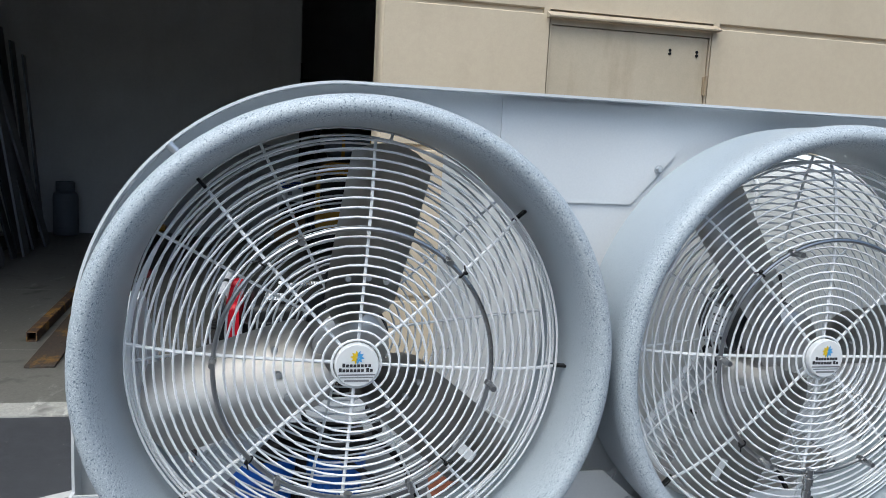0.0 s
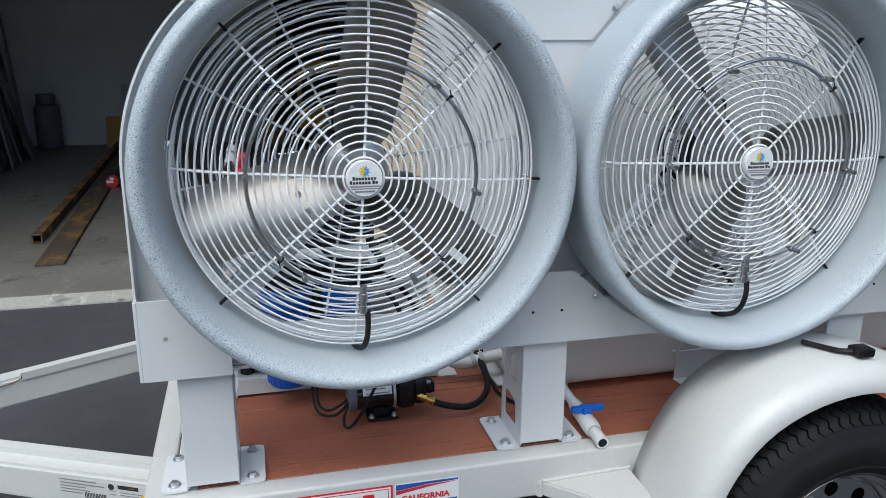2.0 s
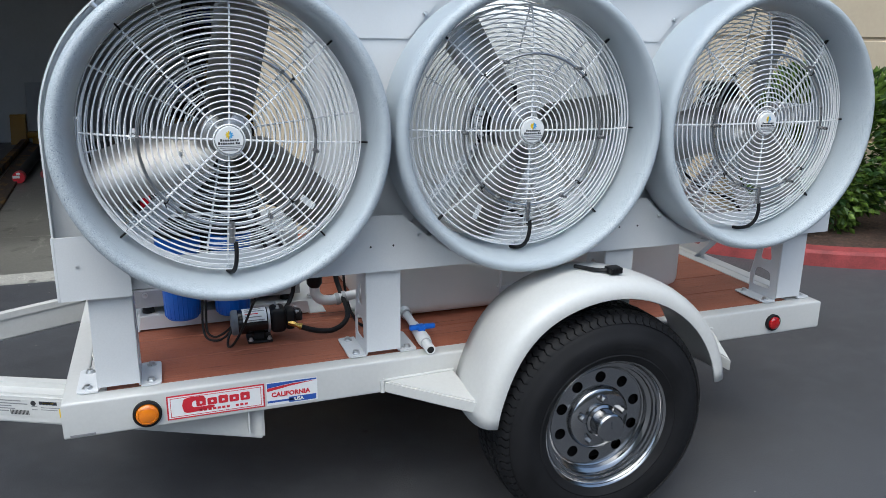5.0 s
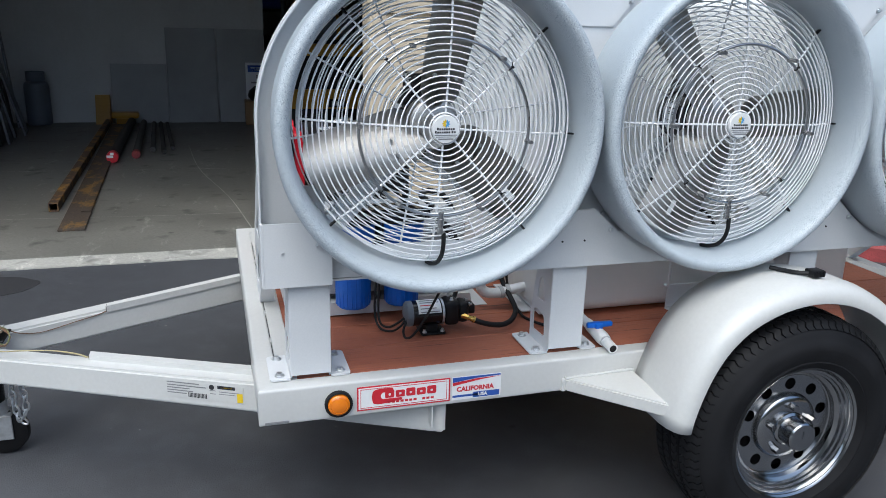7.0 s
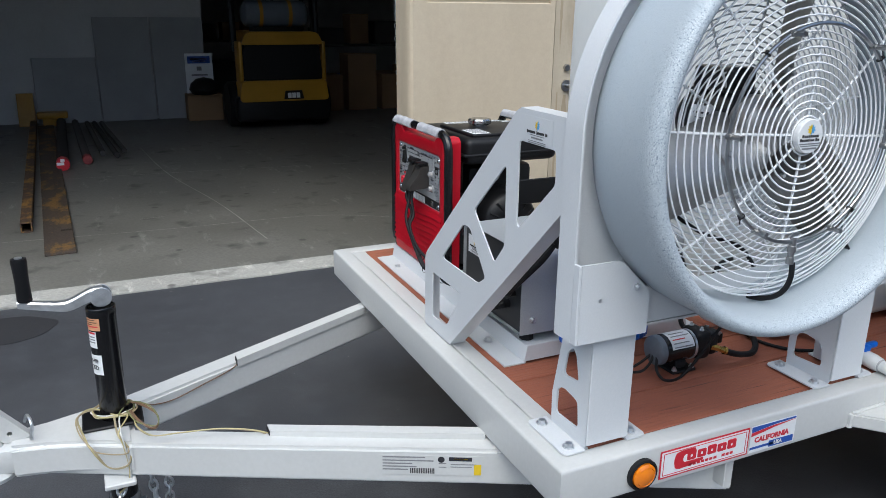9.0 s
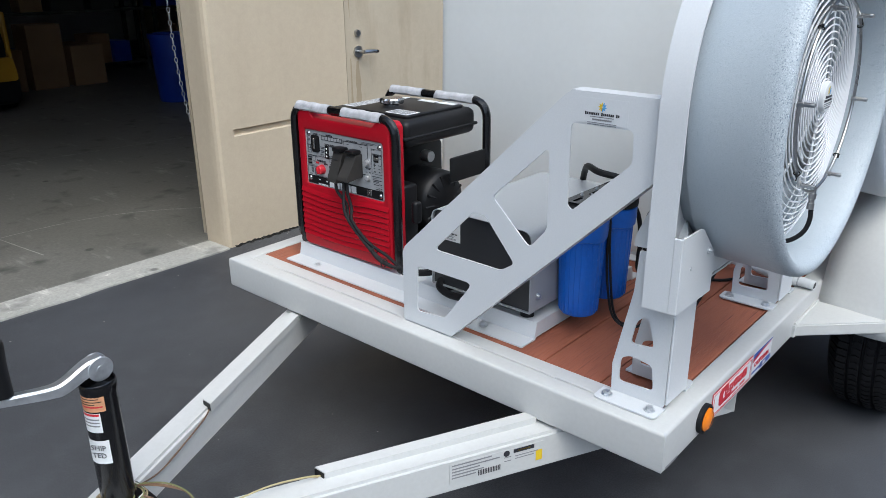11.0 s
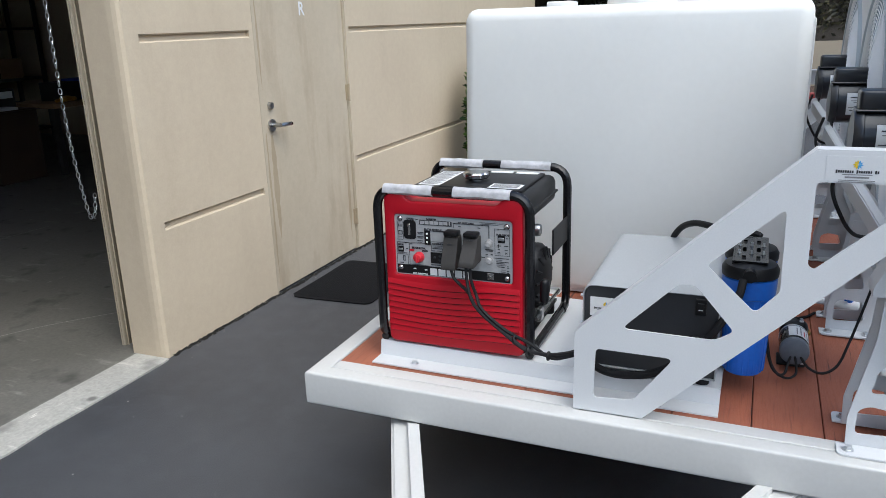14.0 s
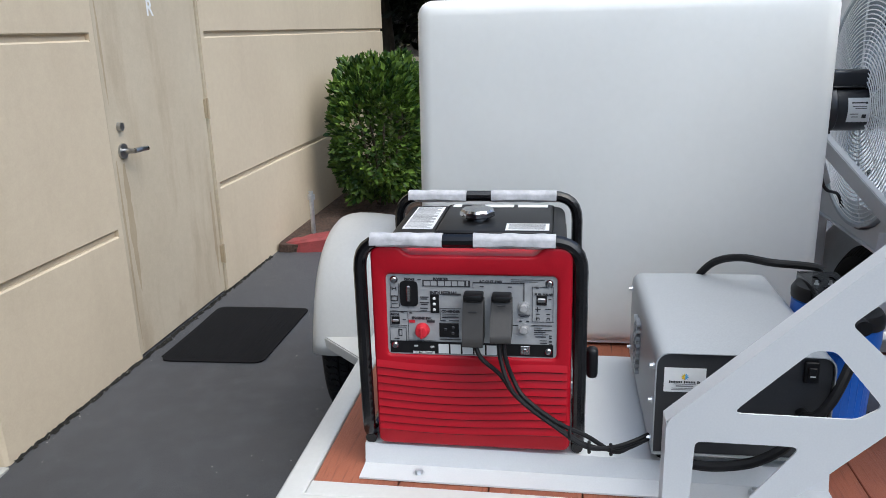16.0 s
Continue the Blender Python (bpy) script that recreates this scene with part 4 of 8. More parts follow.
crank = part("crank_arm", bm, ZINC, jack, "galvanised crank arm")
GX, GY, GZ = JX - 0.156, JY + 0.012, 0.742
bm = bmesh.new()
lathe(bm, [(0.004, -0.004), (0.0165, -0.003), (0.016, 0.02), (0.0155, 0.04), (0.016, 0.065), (0.0175, 0.092), (0.0165, 0.099), (0.010, 0.100), (0.010, 0.0985), (0.001, 0.0985)], (GX, GY, GZ), "z", 24)
grip = part("grip", bm, BLACK, crank, "black ribbed grip")
bm = bmesh.new()
rod(bm, (GX, GY, GZ + 0.096), (GX, GY, GZ + 0.1015), 0.0085, n=14)
part("grip_pin", bm, ZINC, crank)
# stickers wrapped on the tube, facing the road


def wrap(z0, z1, a0, a1, mat, name, label="", r=0.0331):
    b = bmesh.new()
    n = 8
    va = [b.verts.new((JX + r * math.cos(radians(a0 + (a1 - a0) * i / n)), JY + r * math.sin(radians(a0 + (a1 - a0) * i / n)), z)) for z in (z0, z1) for i in range(n + 1)]
    for i in range(n):
        b.faces.new((va[i], va[i + 1], va[n + 2 + i], va[n + 1 + i]))
    return part(name, b, mat, jack, label)


wrap(0.655, 0.690, 165, 258, ORANGE_PAPER, "sticker", "orange printed sticker")
wrap(0.610, 0.652, 165, 238, PAPER, "sticker", "white printed sticker")
wrap(0.540, 0.592, 160, 250, PAPER, "sticker", "white sticker with black lettering")
wrap(0.664, 0.667, 172, 250, INK_RED, "print", r=0.0335)
wrap(0.646, 0.651, 170, 234, INK_RED, "print", r=0.0335)
for z0, a1 in ((0.681, 240), (0.675, 248), (0.670, 226)):
    wrap(z0, z0 + 0.0022, 172, a1, DARK_CARD, "print", r=0.0335)
for z in (0.637, 0.630, 0.623):
    wrap(z, z + 0.003, 172, 232, INK_GREY, "print", r=0.0335)
tw = Matrix.Translation((JX - 0.0337 * math.cos(radians(33)), JY - 0.0337 * math.sin(radians(33)), 0.576)) @ Euler((radians(90), 0, radians(-57))).to_matrix().to_4x4()
words("SHIP", 0.016, tw, INK, jack, "lettering")
words("TED", 0.016, tw @ Matrix.Translation((0, -0.017, 0)), INK, jack, "lettering")
bm = bmesh.new()
lathe(bm, [(0.030, 0.14), (0.036, 0.14), (0.036, 0.19), (0.030, 0.19)], (JX, JY, 0), "z", 24)
part("collar", bm, ZINC, jack)
bm = bmesh.new()
box(bm, JX - 0.05, JX + 0.05, JY - 0.035, JY - 0.029, 0.06, 0.145, 0.002, 1)
box(bm, JX - 0.05, JX + 0.05, JY + 0.029, JY + 0.035, 0.06, 0.145, 0.002, 1)
box(bm, JX - 0.05, JX + 0.05, JY - 0.035, JY + 0.035, 0.139, 0.145, 0.002, 1)
part("caster_fork", bm, ZINC, jack)
bm = bmesh.new()
lathe(bm, [(0.012, -0.024), (0.055, -0.024), (0.070, -0.018), (0.074, 0.0), (0.070, 0.018), (0.055, 0.024), (0.012, 0.024)], (JX + 0.02, JY, 0.075), "y", 32)
part("caster_wheel", bm, BLACK, jack, "black caster wheel")


def chain(parent, pts, material, r=0.0035, length=0.034, width=0.010):
    """Oval links set crosswise along the points, each a part of the parent."""
    path = curve(pts, 24)
    dist, last, k = 0.0, path[0], 0
    for p, q in zip(path, path[1:]):
        dist += (q - p).length
        if dist >= length * 0.72:
            dist = 0.0
            d = (p - last).normalized() if (p - last).length > 1e-5 else (q - p).normalized()
            last = p
            side = d.cross(Vector((0.3, 1, 0.2))).normalized()
            if k % 2:
                side = d.cross(side).normalized()
            ring = []
            for j in range(12):
                a = 2 * math.pi * j / 12
                u, v = math.cos(a) * length * 0.5, math.sin(a) * width
                ring.append(p + d * u + side * v)
            b = bmesh.new()
            sweep(b, ring, r, 5, closed=True)
            part("link", b, material, parent)
            k += 1


for y0, pts in ((0, [(-0.80, 0.66, 0.30), (-0.84, 0.63, 0.16), (-0.86, 0.62, 0.05), (-0.90, 0.60, 0.012), (-0.97, 0.62, 0.010)]), (1, [(-0.735, 0.735, 0.30), (-0.73, 0.73, 0.20), (-0.715, 0.73, 0.13), (-0.695, 0.725, 0.20), (-0.70, 0.70, 0.29)])):
    sc = thing("safety_chain", "hanging galvanised safety chain under the coupler", "chain", pts[0], "safety chains")
    chain(sc, pts, ZINC)

# loose lighting wires round the jack
WIRES = {"tan": (0.38, 0.31, 0.19), "yellow": (0.43, 0.37, 0.18), "green": (0.16, 0.17, 0.07), "white": (0.62, 0.61, 0.57), "brown": (0.17, 0.10, 0.06)}
rnd = random.Random(8)
harness = thing("wiring_harness", "loose bundle of coloured lighting wires round the jack", "wire", (JX, JY, 0.42))
WIRE_MAT = {nm: surface("wire_" + nm, col, 0.45, vary=0.15) for nm, col in WIRES.items()}
RUN = [(-0.47, 0.560, 0.405), (-0.505, 0.572, 0.416), (-0.58, 0.600, 0.4195), (-0.666, 0.620, 0.4195), (-0.722, 0.632, 0.421), (-0.752, 0.685, 0.424), (-0.760, 0.735, 0.428)]
RING = [(JX + 0.050 * math.cos(radians(a)), JY + 0.046 * math.sin(radians(a)), 0.428) for a in (-60, -130, 170, 110, 40, -20, -80)]
LEFT = [(-0.845, 0.795, 0.432), (-0.888, 0.772, 0.430), (-0.876, 0.690, 0.426), (-0.856, 0.645, 0.400), (-0.822, 0.645, 0.352), (-0.786, 0.645, 0.347), (-0.777, 0.647, 0.380), (-0.796, 0.664, 0.425), (-0.800, 0.725, 0.436)]
RIGHT = [(-0.772, 0.775, 0.438), (-0.757, 0.785, 0.440), (-0.728, 0.742, 0.444), (-0.706, 0.695, 0.440), (-0.706, 0.660, 0.430), (-0.727, 0.662, 0.426), (-0.752, 0.700, 0.428), (-0.768, 0.750, 0.434)]
DROP = [(-0.796, 0.664, 0.428), (-0.790, 0.648, 0.400), (-0.783, 0.645, 0.340), (-0.788, 0.650, 0.295), (-0.807, 0.652, 0.272)]
FAR = [(-0.462, 0.990, 0.400), (-0.495, 0.965, 0.389), (-0.56, 0.933, 0.381), (-0.66, 0.884, 0.374), (-0.722, 0.852, 0.386), (-0.755, 0.815, 0.425)]
for i, (nm, runs) in enumerate((("tan", (RUN, RING, LEFT)), ("yellow", (RUN, RING, LEFT)), ("brown", (RIGHT, RING)), ("green", (RING, RIGHT)), ("brown", (FAR, RIGHT)), ("white", (RING, DROP)), ("tan", (RING, LEFT[:4], LEFT[6:])), ("yellow", (RING[::-1], DROP)))):
    bm = bmesh.new()
    jit = lambda p: Vector(p) + Vector((rnd.uniform(-0.005, 0.005), rnd.uniform(-0.003, 0.003), rnd.uniform(0.0, 0.006)))
    sweep(bm, curve([jit(p) for r in runs for p in r], 6), 0.0018, 6)
    part("wire", bm, WIRE_MAT[nm], harness)

# lamps and stickers on the near rail


def marker(x, z, r, lens, label, nm):
    lamp = part(nm, (lambda b: (lathe(b, [(0.001, 0.0), (r, 0.0), (r, -0.010), (r * 0.86, -0.012), (r * 0.80, -0.006)], (x, 0, z), "y", 32), b)[1])(bmesh.new()), RUBBER, trailer, label)
    b = bmesh.new()
    lathe(b, [(r * 0.80, -0.004), (r * 0.78, -0.014), (r * 0.62, -0.018), (r * 0.60, -0.0165), (r * 0.45, -0.0195), (0.001, -0.021)], (x, 0, z), "y", 32)
    part("lens", b, lens, lamp)


marker(0.201, 0.457, 0.036, AMBER, "round amber marker lamp in a rubber ring", "marker_lamp")
marker(2.239, 0.468, 0.029, RED_LENS, "round red marker lamp in a rubber ring", "marker_lamp")
m_s = on_minus_y(0.375, -0.0012, 0.4615)
bm = bmesh.new()
flat(bm, m_s, -0.126, 0.126, -0.034, 0.034)
decal = part("maker_decal", bm, INK_RED, trailer, "white maker's decal with a red border", 0)
m_s2 = m_s @ Matrix.Translation((0, 0, 0.0006))
bm = bmesh.new()
flat(bm, m_s2, -0.122, 0.122, -0.030, 0.030)
part("field", bm, PAPER, decal, smooth=0)
m_s3 = m_s2 @ Matrix.Translation((0, 0, 0.0006))
bm = bmesh.new()
for u0, u1, v0, v1 in ((-0.116, 0.116, 0.0255, 0.027), (-0.116, 0.116, -0.027, -0.0255), (-0.117, -0.1155, -0.027, 0.027), (0.1155, 0.117, -0.027, 0.027)):
    flat(bm, m_s3, u0, u1, v0, v1)
part("border", bm, INK_RED, decal, smooth=0)
bm = bmesh.new()
t = bmesh.new()
plate(t, rounded([(-0.084, -0.016), (-0.088, 0.002), (-0.084, 0.020), (-0.070, 0.0245), (-0.030, 0.0245), (-0.030, 0.013), (-0.060, 0.013), (-0.064, 0.002), (-0.060, -0.006), (-0.006, -0.006), (-0.006, -0.0125), (-0.050, -0.0185), (-0.074, -0.0195)], 0.005), [], "z", 0, 0.0006)
add(bm, t, m_s3)
for k in range(5):
    t = bmesh.new()
    u0 = -0.052 + k * 0.0285
    plate(t, rounded([(u0, -0.004), (u0 + 0.0245, -0.004), (u0 + 0.0245, 0.0185 - 0.003 * (k % 2)), (u0, 0.0185 - 0.003 * (k % 2))], 0.004), [rounded([(u0 + 0.009, 0.002), (u0 + 0.0155, 0.002), (u0 + 0.0155, 0.009), (u0 + 0.009, 0.009)], 0.002)[::-1]], "z", 0.0, 0.0007 + 0.0002 * k)
    add(bm, t, m_s3)
part("lettering", bm, INK_RED, decal, smooth=0)
print_bars(decal, m_s3, [(-0.046 + 0.0118 * k, -0.046 + 0.0118 * k + 0.0085, -0.0165, 0.0062) for k in range(11) if k != 7], INK_RED)
m_c = on_minus_y(0.576, -0.0012, 0.4615)
bm = bmesh.new()
flat(bm, m_c, -0.070, 0.070, -0.034, 0.034)
decal = part("state_decal", bm, PAPER, trailer, "small red, white and blue decal", 0)
m_c2 = m_c @ Matrix.Translation((0, 0, 0.0006))
bm = bmesh.new()
t = bmesh.new()
plate(t, [(-0.068, 0.032), (0.068, 0.032), (0.068, 0.028), (0.0, 0.026), (-0.068, 0.018)], [], "z", 0, 0.0006)
add(bm, t, m_c2)
flat(bm, m_c2, -0.068, 0.030, -0.026, -0.020)
flat(bm, m_c2, -0.010, 0.066, -0.031, -0.015)
part("stripe", bm, INK_BLUE, decal, smooth=0)
bm = bmesh.new()
t = bmesh.new()
plate(t, [(-0.068, 0.017), (0.0, 0.0245), (0.068, 0.026), (0.0, 0.019), (-0.068, 0.008)], [], "z", 0, 0.0006)
add(bm, t, m_c2)
part("stripe", bm, INK_RED, decal, smooth=0)
words("CALIFORNIA", 0.0185, m_c2 @ Matrix.Translation((-0.004, -0.0035, 0.0006)), INK_RED, decal, "lettering", bold=0.0008)
words("USA", 0.014, m_c2 @ Matrix.Translation((0.018, -0.0230, 0.0006)), PAPER, decal, "lettering", bold=0.0006)
print_bars(trailer, on_minus_y(0.045, -0.0008, 0.421), [(-0.03, 0.03, 0, 0.006)], INK_GREY)


# wheels and fenders
def wheel(y, s):
    """A wheel whose face looks to s (-1 or 1) along y."""
    C = (1.441, y, 0.331)
    rim = [(0.146, -0.20), (0.183, -0.19), (0.181, -0.06), (0.185, -0.045), (0.191, -0.02), (0.1985, -0.012), (0.2020, -0.002), (0.1995, 0.001), (0.1935, -0.003), (0.1885, -0.010), (0.1870, -0.015), (0.1815, -0.017), (0.1795, -0.024), (0.1740, -0.026), (0.1715, -0.034), (0.1660, -0.037), (0.1610, -0.041), (0.1590, -0.056), (0.152, -0.060)]
    b = bmesh.new()
    lathe(b, [(r, s * h) for r, h in rim], C, "y", 72)
    wh = part("wheel", b, CHROME, trailer, "chrome wheel with round vent holes", 25)
    b = bmesh.new()
    holes = [circle(C[0] + 0.127 * math.cos(radians(36 * i + 17)), C[2] + 0.127 * math.sin(radians(36 * i + 17)), 0.0175, 18) for i in range(10)]
    plate(b, circle(C[0], C[2], 0.155, 60), holes, "y", y - s * 0.0605, y - s * 0.0575)
    part("disc", b, CHROME, wh, "chrome disc with ten round holes", 25)
    # Black disc added behind the vent holes to keep them dark.
    b = bmesh.new()
    rod(b, (C[0], y - s * 0.14, C[2]), (C[0], y - s * 0.085, C[2]), 0.150, n=40)
    part("hole_backing", b, BLACK, wh)
    b = bmesh.new()
    lathe(b, [(0.100, s * -0.0570), (0.097, s * -0.046), (0.090, s * -0.040), (0.076, s * -0.038), (0.062, s * -0.034), (0.052, s * -0.034)], C, "y", 48)
    part("hub_ring", b, CHROME, wh)
    b = bmesh.new()
    lathe(b, [(0.052, s * -0.036), (0.049, s * -0.030), (0.0425, s * -0.026), (0.0415, s * 0.012), (0.043, s * 0.014), (0.043, s * 0.019), (0.039, s * 0.023), (0.001, s * 0.0245)], C, "y", 40)
    cap = part("hub_cap", b, CHROME, wh, smooth=30)
    print_bars(cap, (on_minus_y(C[0], y - 0.0248, C[2]) if s < 0 else on_minus_y(C[0], y - 0.03, C[2])), [(-0.003, 0.003, 0.018 - 0.006 * k, 0.0035) for k in range(4)], STEEL)
    for i in range(5):
        a = radians(72 * i + 20)
        b = bmesh.new()
        p = Vector((C[0] + 0.070 * math.cos(a), y - s * 0.040, C[2] + 0.070 * math.sin(a)))
        rod(b, p, p + Vector((0, s * 0.026, 0)), 0.0110, 0.0095, 6)
        part("lug_nut", b, CHROME, wh)
    R = 0.335
    prof = [(0.192, -0.004), (0.205, 0.004), (0.220, 0.014), (0.224, 0.0125), (0.241, 0.0185), (0.259, 0.0195), (0.277, 0.0165), (0.281, 0.0135), (0.298, 0.008), (0.315, -0.003), (0.325, -0.016), (R - 0.005, -0.030), (R - 0.005, -0.056), (R - 0.008, -0.058), (R - 0.008, -0.064), (R + 0.001, -0.066), (R + 0.001, -0.093), (R - 0.008, -0.095), (R - 0.008, -0.103), (R + 0.001, -0.105), (R + 0.001, -0.132), (R - 0.008, -0.134), (R - 0.008, -0.140), (R - 0.005, -0.142), (R - 0.005, -0.168), (0.320, -0.182), (0.301, -0.200), (0.277, -0.212), (0.245, -0.218), (0.192, -0.196)]
    b = bmesh.new()
    lathe(b, [(r, s * h) for r, h in prof], C, "y", 120, closed=True)
    for v in b.verts:
        v.co.z = max(v.co.z, 0.001)
    part("tyre", b, TYRE, wh, "black tyre with blocky tread")
    # tread blocks; the outer rows wrap over the shoulders
    b = bmesh.new()
    wrap_out = [(0.314, 0.0030, 0.0), (0.323, -0.003, 0.5), (0.332, -0.013, -0.1), (R + 0.0025, -0.026, 0.7), (R + 0.003, -0.040, 0.0), (R + 0.003, -0.055, 0.8)]
    wrap_in = [(R + 0.003, -0.143, 0.5), (R + 0.0025, -0.172, 0.3), (0.323, -0.186, 0.1), (0.302, -0.203, 0.0)]
    for i in range(82):
        for row, w, shift in ((wrap_out, 0.0112, 0.0), ([(R + 0.005, -0.067, 0.0), (R + 0.006, -0.080, 0.5), (R + 0.005, -0.092, 0.0)], 0.0100, 0.45), ([(R + 0.005, -0.106, 0.4), (R + 0.006, -0.118, -0.1), (R + 0.005, -0.131, 0.4)], 0.0100, 0.1), (wrap_in, 0.0110, 0.6)):
            a = 2 * math.pi * (i + shift) / 82
            ends = []
            for j, (rr, hh, sk) in enumerate(row):
                t = row[min(j + 1, len(row) - 1)], row[max(j - 1, 0)]
                dr, dh = t[0][0] - t[1][0], t[0][1] - t[1][1]
                ln = math.hypot(dr, dh)
                nr, nh = -dh / ln, dr / ln
                q = []
                for lift in (-0.007, 0.0):
                    for k in (-1, 1):
                        aa = a + (k * w + sk * 0.012) / R * (0.93 if lift == 0.0 else 1.0)
                        q.append(b.verts.new((C[0] + (rr + nr * lift) * math.cos(aa), y + s * (hh + nh * lift), C[2] + (rr + nr * lift) * math.sin(aa))))
                ends.append(q)
            for p, q in zip(ends, ends[1:]):
                b.faces.new((p[2], p[3], q[3], q[2]))
                b.faces.new((p[0], p[2], q[2], q[0]))
                b.faces.new((p[1], q[1], q[3], p[3]))
            b.faces.new((ends[0][0], ends[0][1], ends[0][3], ends[0][2]))
            b.faces.new((ends[-1][0], ends[-1][2], ends[-1][3], ends[-1][1]))
    for v in b.verts:
        v.co.z = max(v.co.z, 0.0005)
    tagged(part("tread", b, TYRE, wh, smooth=30), kind="stuff")
    b = bmesh.new()
    for t0, t1, n_b in ((38, 92, 9), (120, 170, 8), (215, 262, 8), (300, 345, 7)):
        for k in range(n_b):
            a0 = radians(t0 + (t1 - t0) * k / n_b)
            a1 = a0 + radians((t1 - t0) / n_b * 0.66)
            v = [b.verts.new((C[0] + r * math.cos(a), y + s * hh, C[2] + r * math.sin(a))) for r, hh in ((0.246, 0.0202), (0.259, 0.0208)) for a in (a0, a1)]
            b.faces.new((v[0], v[1], v[3], v[2]))
    tagged(part("sidewall_print", b, TYRE, wh), kind="stuff")
    return wh


wheel(-0.242, -1)
wheel(W + 0.242, 1)


def fender(s, y0):
    """A rolled steel fender from the rail at y0 out to the side s."""
    cx, cz = 1.432, 0.345
    path = []
    for i in range(33):
        a = radians(174 - i * 163 / 32)
        k = min(1.0, max(0.0, (math.degrees(a) - 118) / 46))
        path.append((cx + 0.432 * math.cos(a) + 0.028 * k * k * (3 - 2 * k), cz + 0.432 * math.sin(a)))
    cross = [(0.0, -0.020), (0.06, -0.008), (0.13, -0.001), (0.185, 0.0), (0.215, -0.004), (0.238, -0.013), (0.252, -0.028), (0.256, -0.046), (0.255, -0.056), (0.252, -0.058)]
    bm = bmesh.new()
    prev = None
    for i, (px, pz) in enumerate(path):
        d = Vector((px - cx, 0, (pz - cz) * 0.88)).normalized()
        row = [bm.verts.new((px + d.x * h, y0 + s * o, pz + d.z * h)) for o, h in cross]
        if prev:
            for j in range(len(row) - 1):
                bm.faces.new((prev[j], prev[j + 1], row[j + 1], row[j]))
        prev = row
    ob = part("fender", bm, WHITE, trailer, smooth=50)
    ob.modifiers.new("thickness", "SOLIDIFY").thickness = 0.004
    # stiffening wedges fore and aft
    for tip, root, out, zt in ((1.052, 0.836, 0.214, 0.450), (1.868, 1.985, 0.235, 0.470)):
        bm = bmesh.new()
        v = [bm.verts.new(q) for q in ((root, y0, zt + 0.004), (tip, y0, zt + 0.009), (tip, y0 + s * out, zt + 0.002), (root, y0, zt - 0.032), (tip, y0, zt - 0.029), (tip, y0 + s * out, zt - 0.037))]
        for q in ((0, 1, 2), (3, 5, 4), (0, 2, 5, 3), (1, 0, 3, 4), (2, 1, 4, 5)):
            bm.faces.new([v[k] for k in q])
        bmesh.ops.bevel(bm, geom=bm.edges[:], offset=0.004, segments=2, affect="EDGES")
        brace = part("fender_brace", bm, WHITE, ob)
        rng = random.Random(int(tip * 1000))
        bm = bmesh.new()
        n = 36
        sweep(bm, [(root + (tip - root) * i / n, y0 + s * 0.003, zt + 0.006 + 0.005 * i / n + rng.uniform(-0.001, 0.001)) for i in range(n + 1)], [0.0045 + rng.uniform(-0.0012, 0.0015) for i in range(n + 1)], 6)
        sweep(bm, [(root - 0.002, y0 + s * 0.002, zt + 0.006 - 0.036 * i / 7) for i in range(8)], [0.006 + rng.uniform(-0.001, 0.002) for i in range(8)], 6)
        part("weld_bead", bm, WHITE, ob)
    return ob


fender(-1, 0.0)
fender(1, W)
# wedge under the near rail, and the bent plate at its end
bm = bmesh.new()
box(bm, 0.455, 0.459, 0.012, 0.085, 0.345, 0.412)
part("beam_cap", bm, WHITE, trailer)
plug = thing("wire_plug", "black wire plug lying on the fender", "plug", (1.44, -0.15, 0.775))
bm = bmesh.new()
box(bm, 1.435, 1.475, -0.212, -0.175, 0.778, 0.796, 0.004)
for k in range(4):
    box(bm, 1.438 + k * 0.009, 1.442 + k * 0.009, -0.2135, -0.2115, 0.780, 0.794)
part("body", bm, BLACK, plug)
bm = bmesh.new()
sweep(bm, curve([(1.436, -0.192, 0.787), (1.415, -0.175, 0.784), (1.395, -0.135, 0.781), (1.378, -0.11, 0.781)]), 0.006, 8)
part("cable", bm, BLACK, plug)

# ---- fan rack ----
HUBS = (0.443, 1.2365, 2.03)
HZ = 1.166
XR = 2 * HUBS[1]
rack = thing("fan_rack", "white sheet-steel rack that carries the three fans on the deck", "rack", (1.2365, 0.08, 0.52))
RO = 0.416
RB = 0.774
arc_l = [(HUBS[0] + RO * math.cos(radians(a)), HZ + RO * math.sin(radians(a))) for a in range(182, 89, -3)]
arc_r = [(XR - x, z) for x, z in arc_l[::-1]]
outline = [(0.026, RB)] + arc_l + arc_r + [(XR - 0.026, RB)]
bm = bmesh.new()
plate(bm, outline, [circle(h, HZ, 0.366, 64) for h in HUBS], "y", 0.0775, 0.0815)
part("back_plate", bm, POWDER, rack)
# folded edge round the plate
bm = bmesh.new()
prev = None
for i, (x, z) in enumerate(outline):
    (xa, za), (xb, zb) = outline[max(i - 1, 0)], outline[min(i + 1, len(outline) - 1)]
    n_ = Vector((za - zb, xb - xa)).normalized()
    row = [bm.verts.new((x + n_.x * o, y, z + n_.y * o)) for y, o in ((0.034, 0.0028), (0.090, 0.0028), (0.090, -0.0015), (0.034, -0.0015))]
    if prev:
        for j in range(4):
            bm.faces.new((prev[j], prev[(j + 1) % 4], row[(j + 1) % 4], row[j]))
    else:
        bm.faces.new(row)
    prev = row
bm.faces.new(prev[::-1])
bmesh.ops.recalc_face_normals(bm, faces=bm.faces)
part("edge_flange", bm, POWDER, rack, smooth=25)
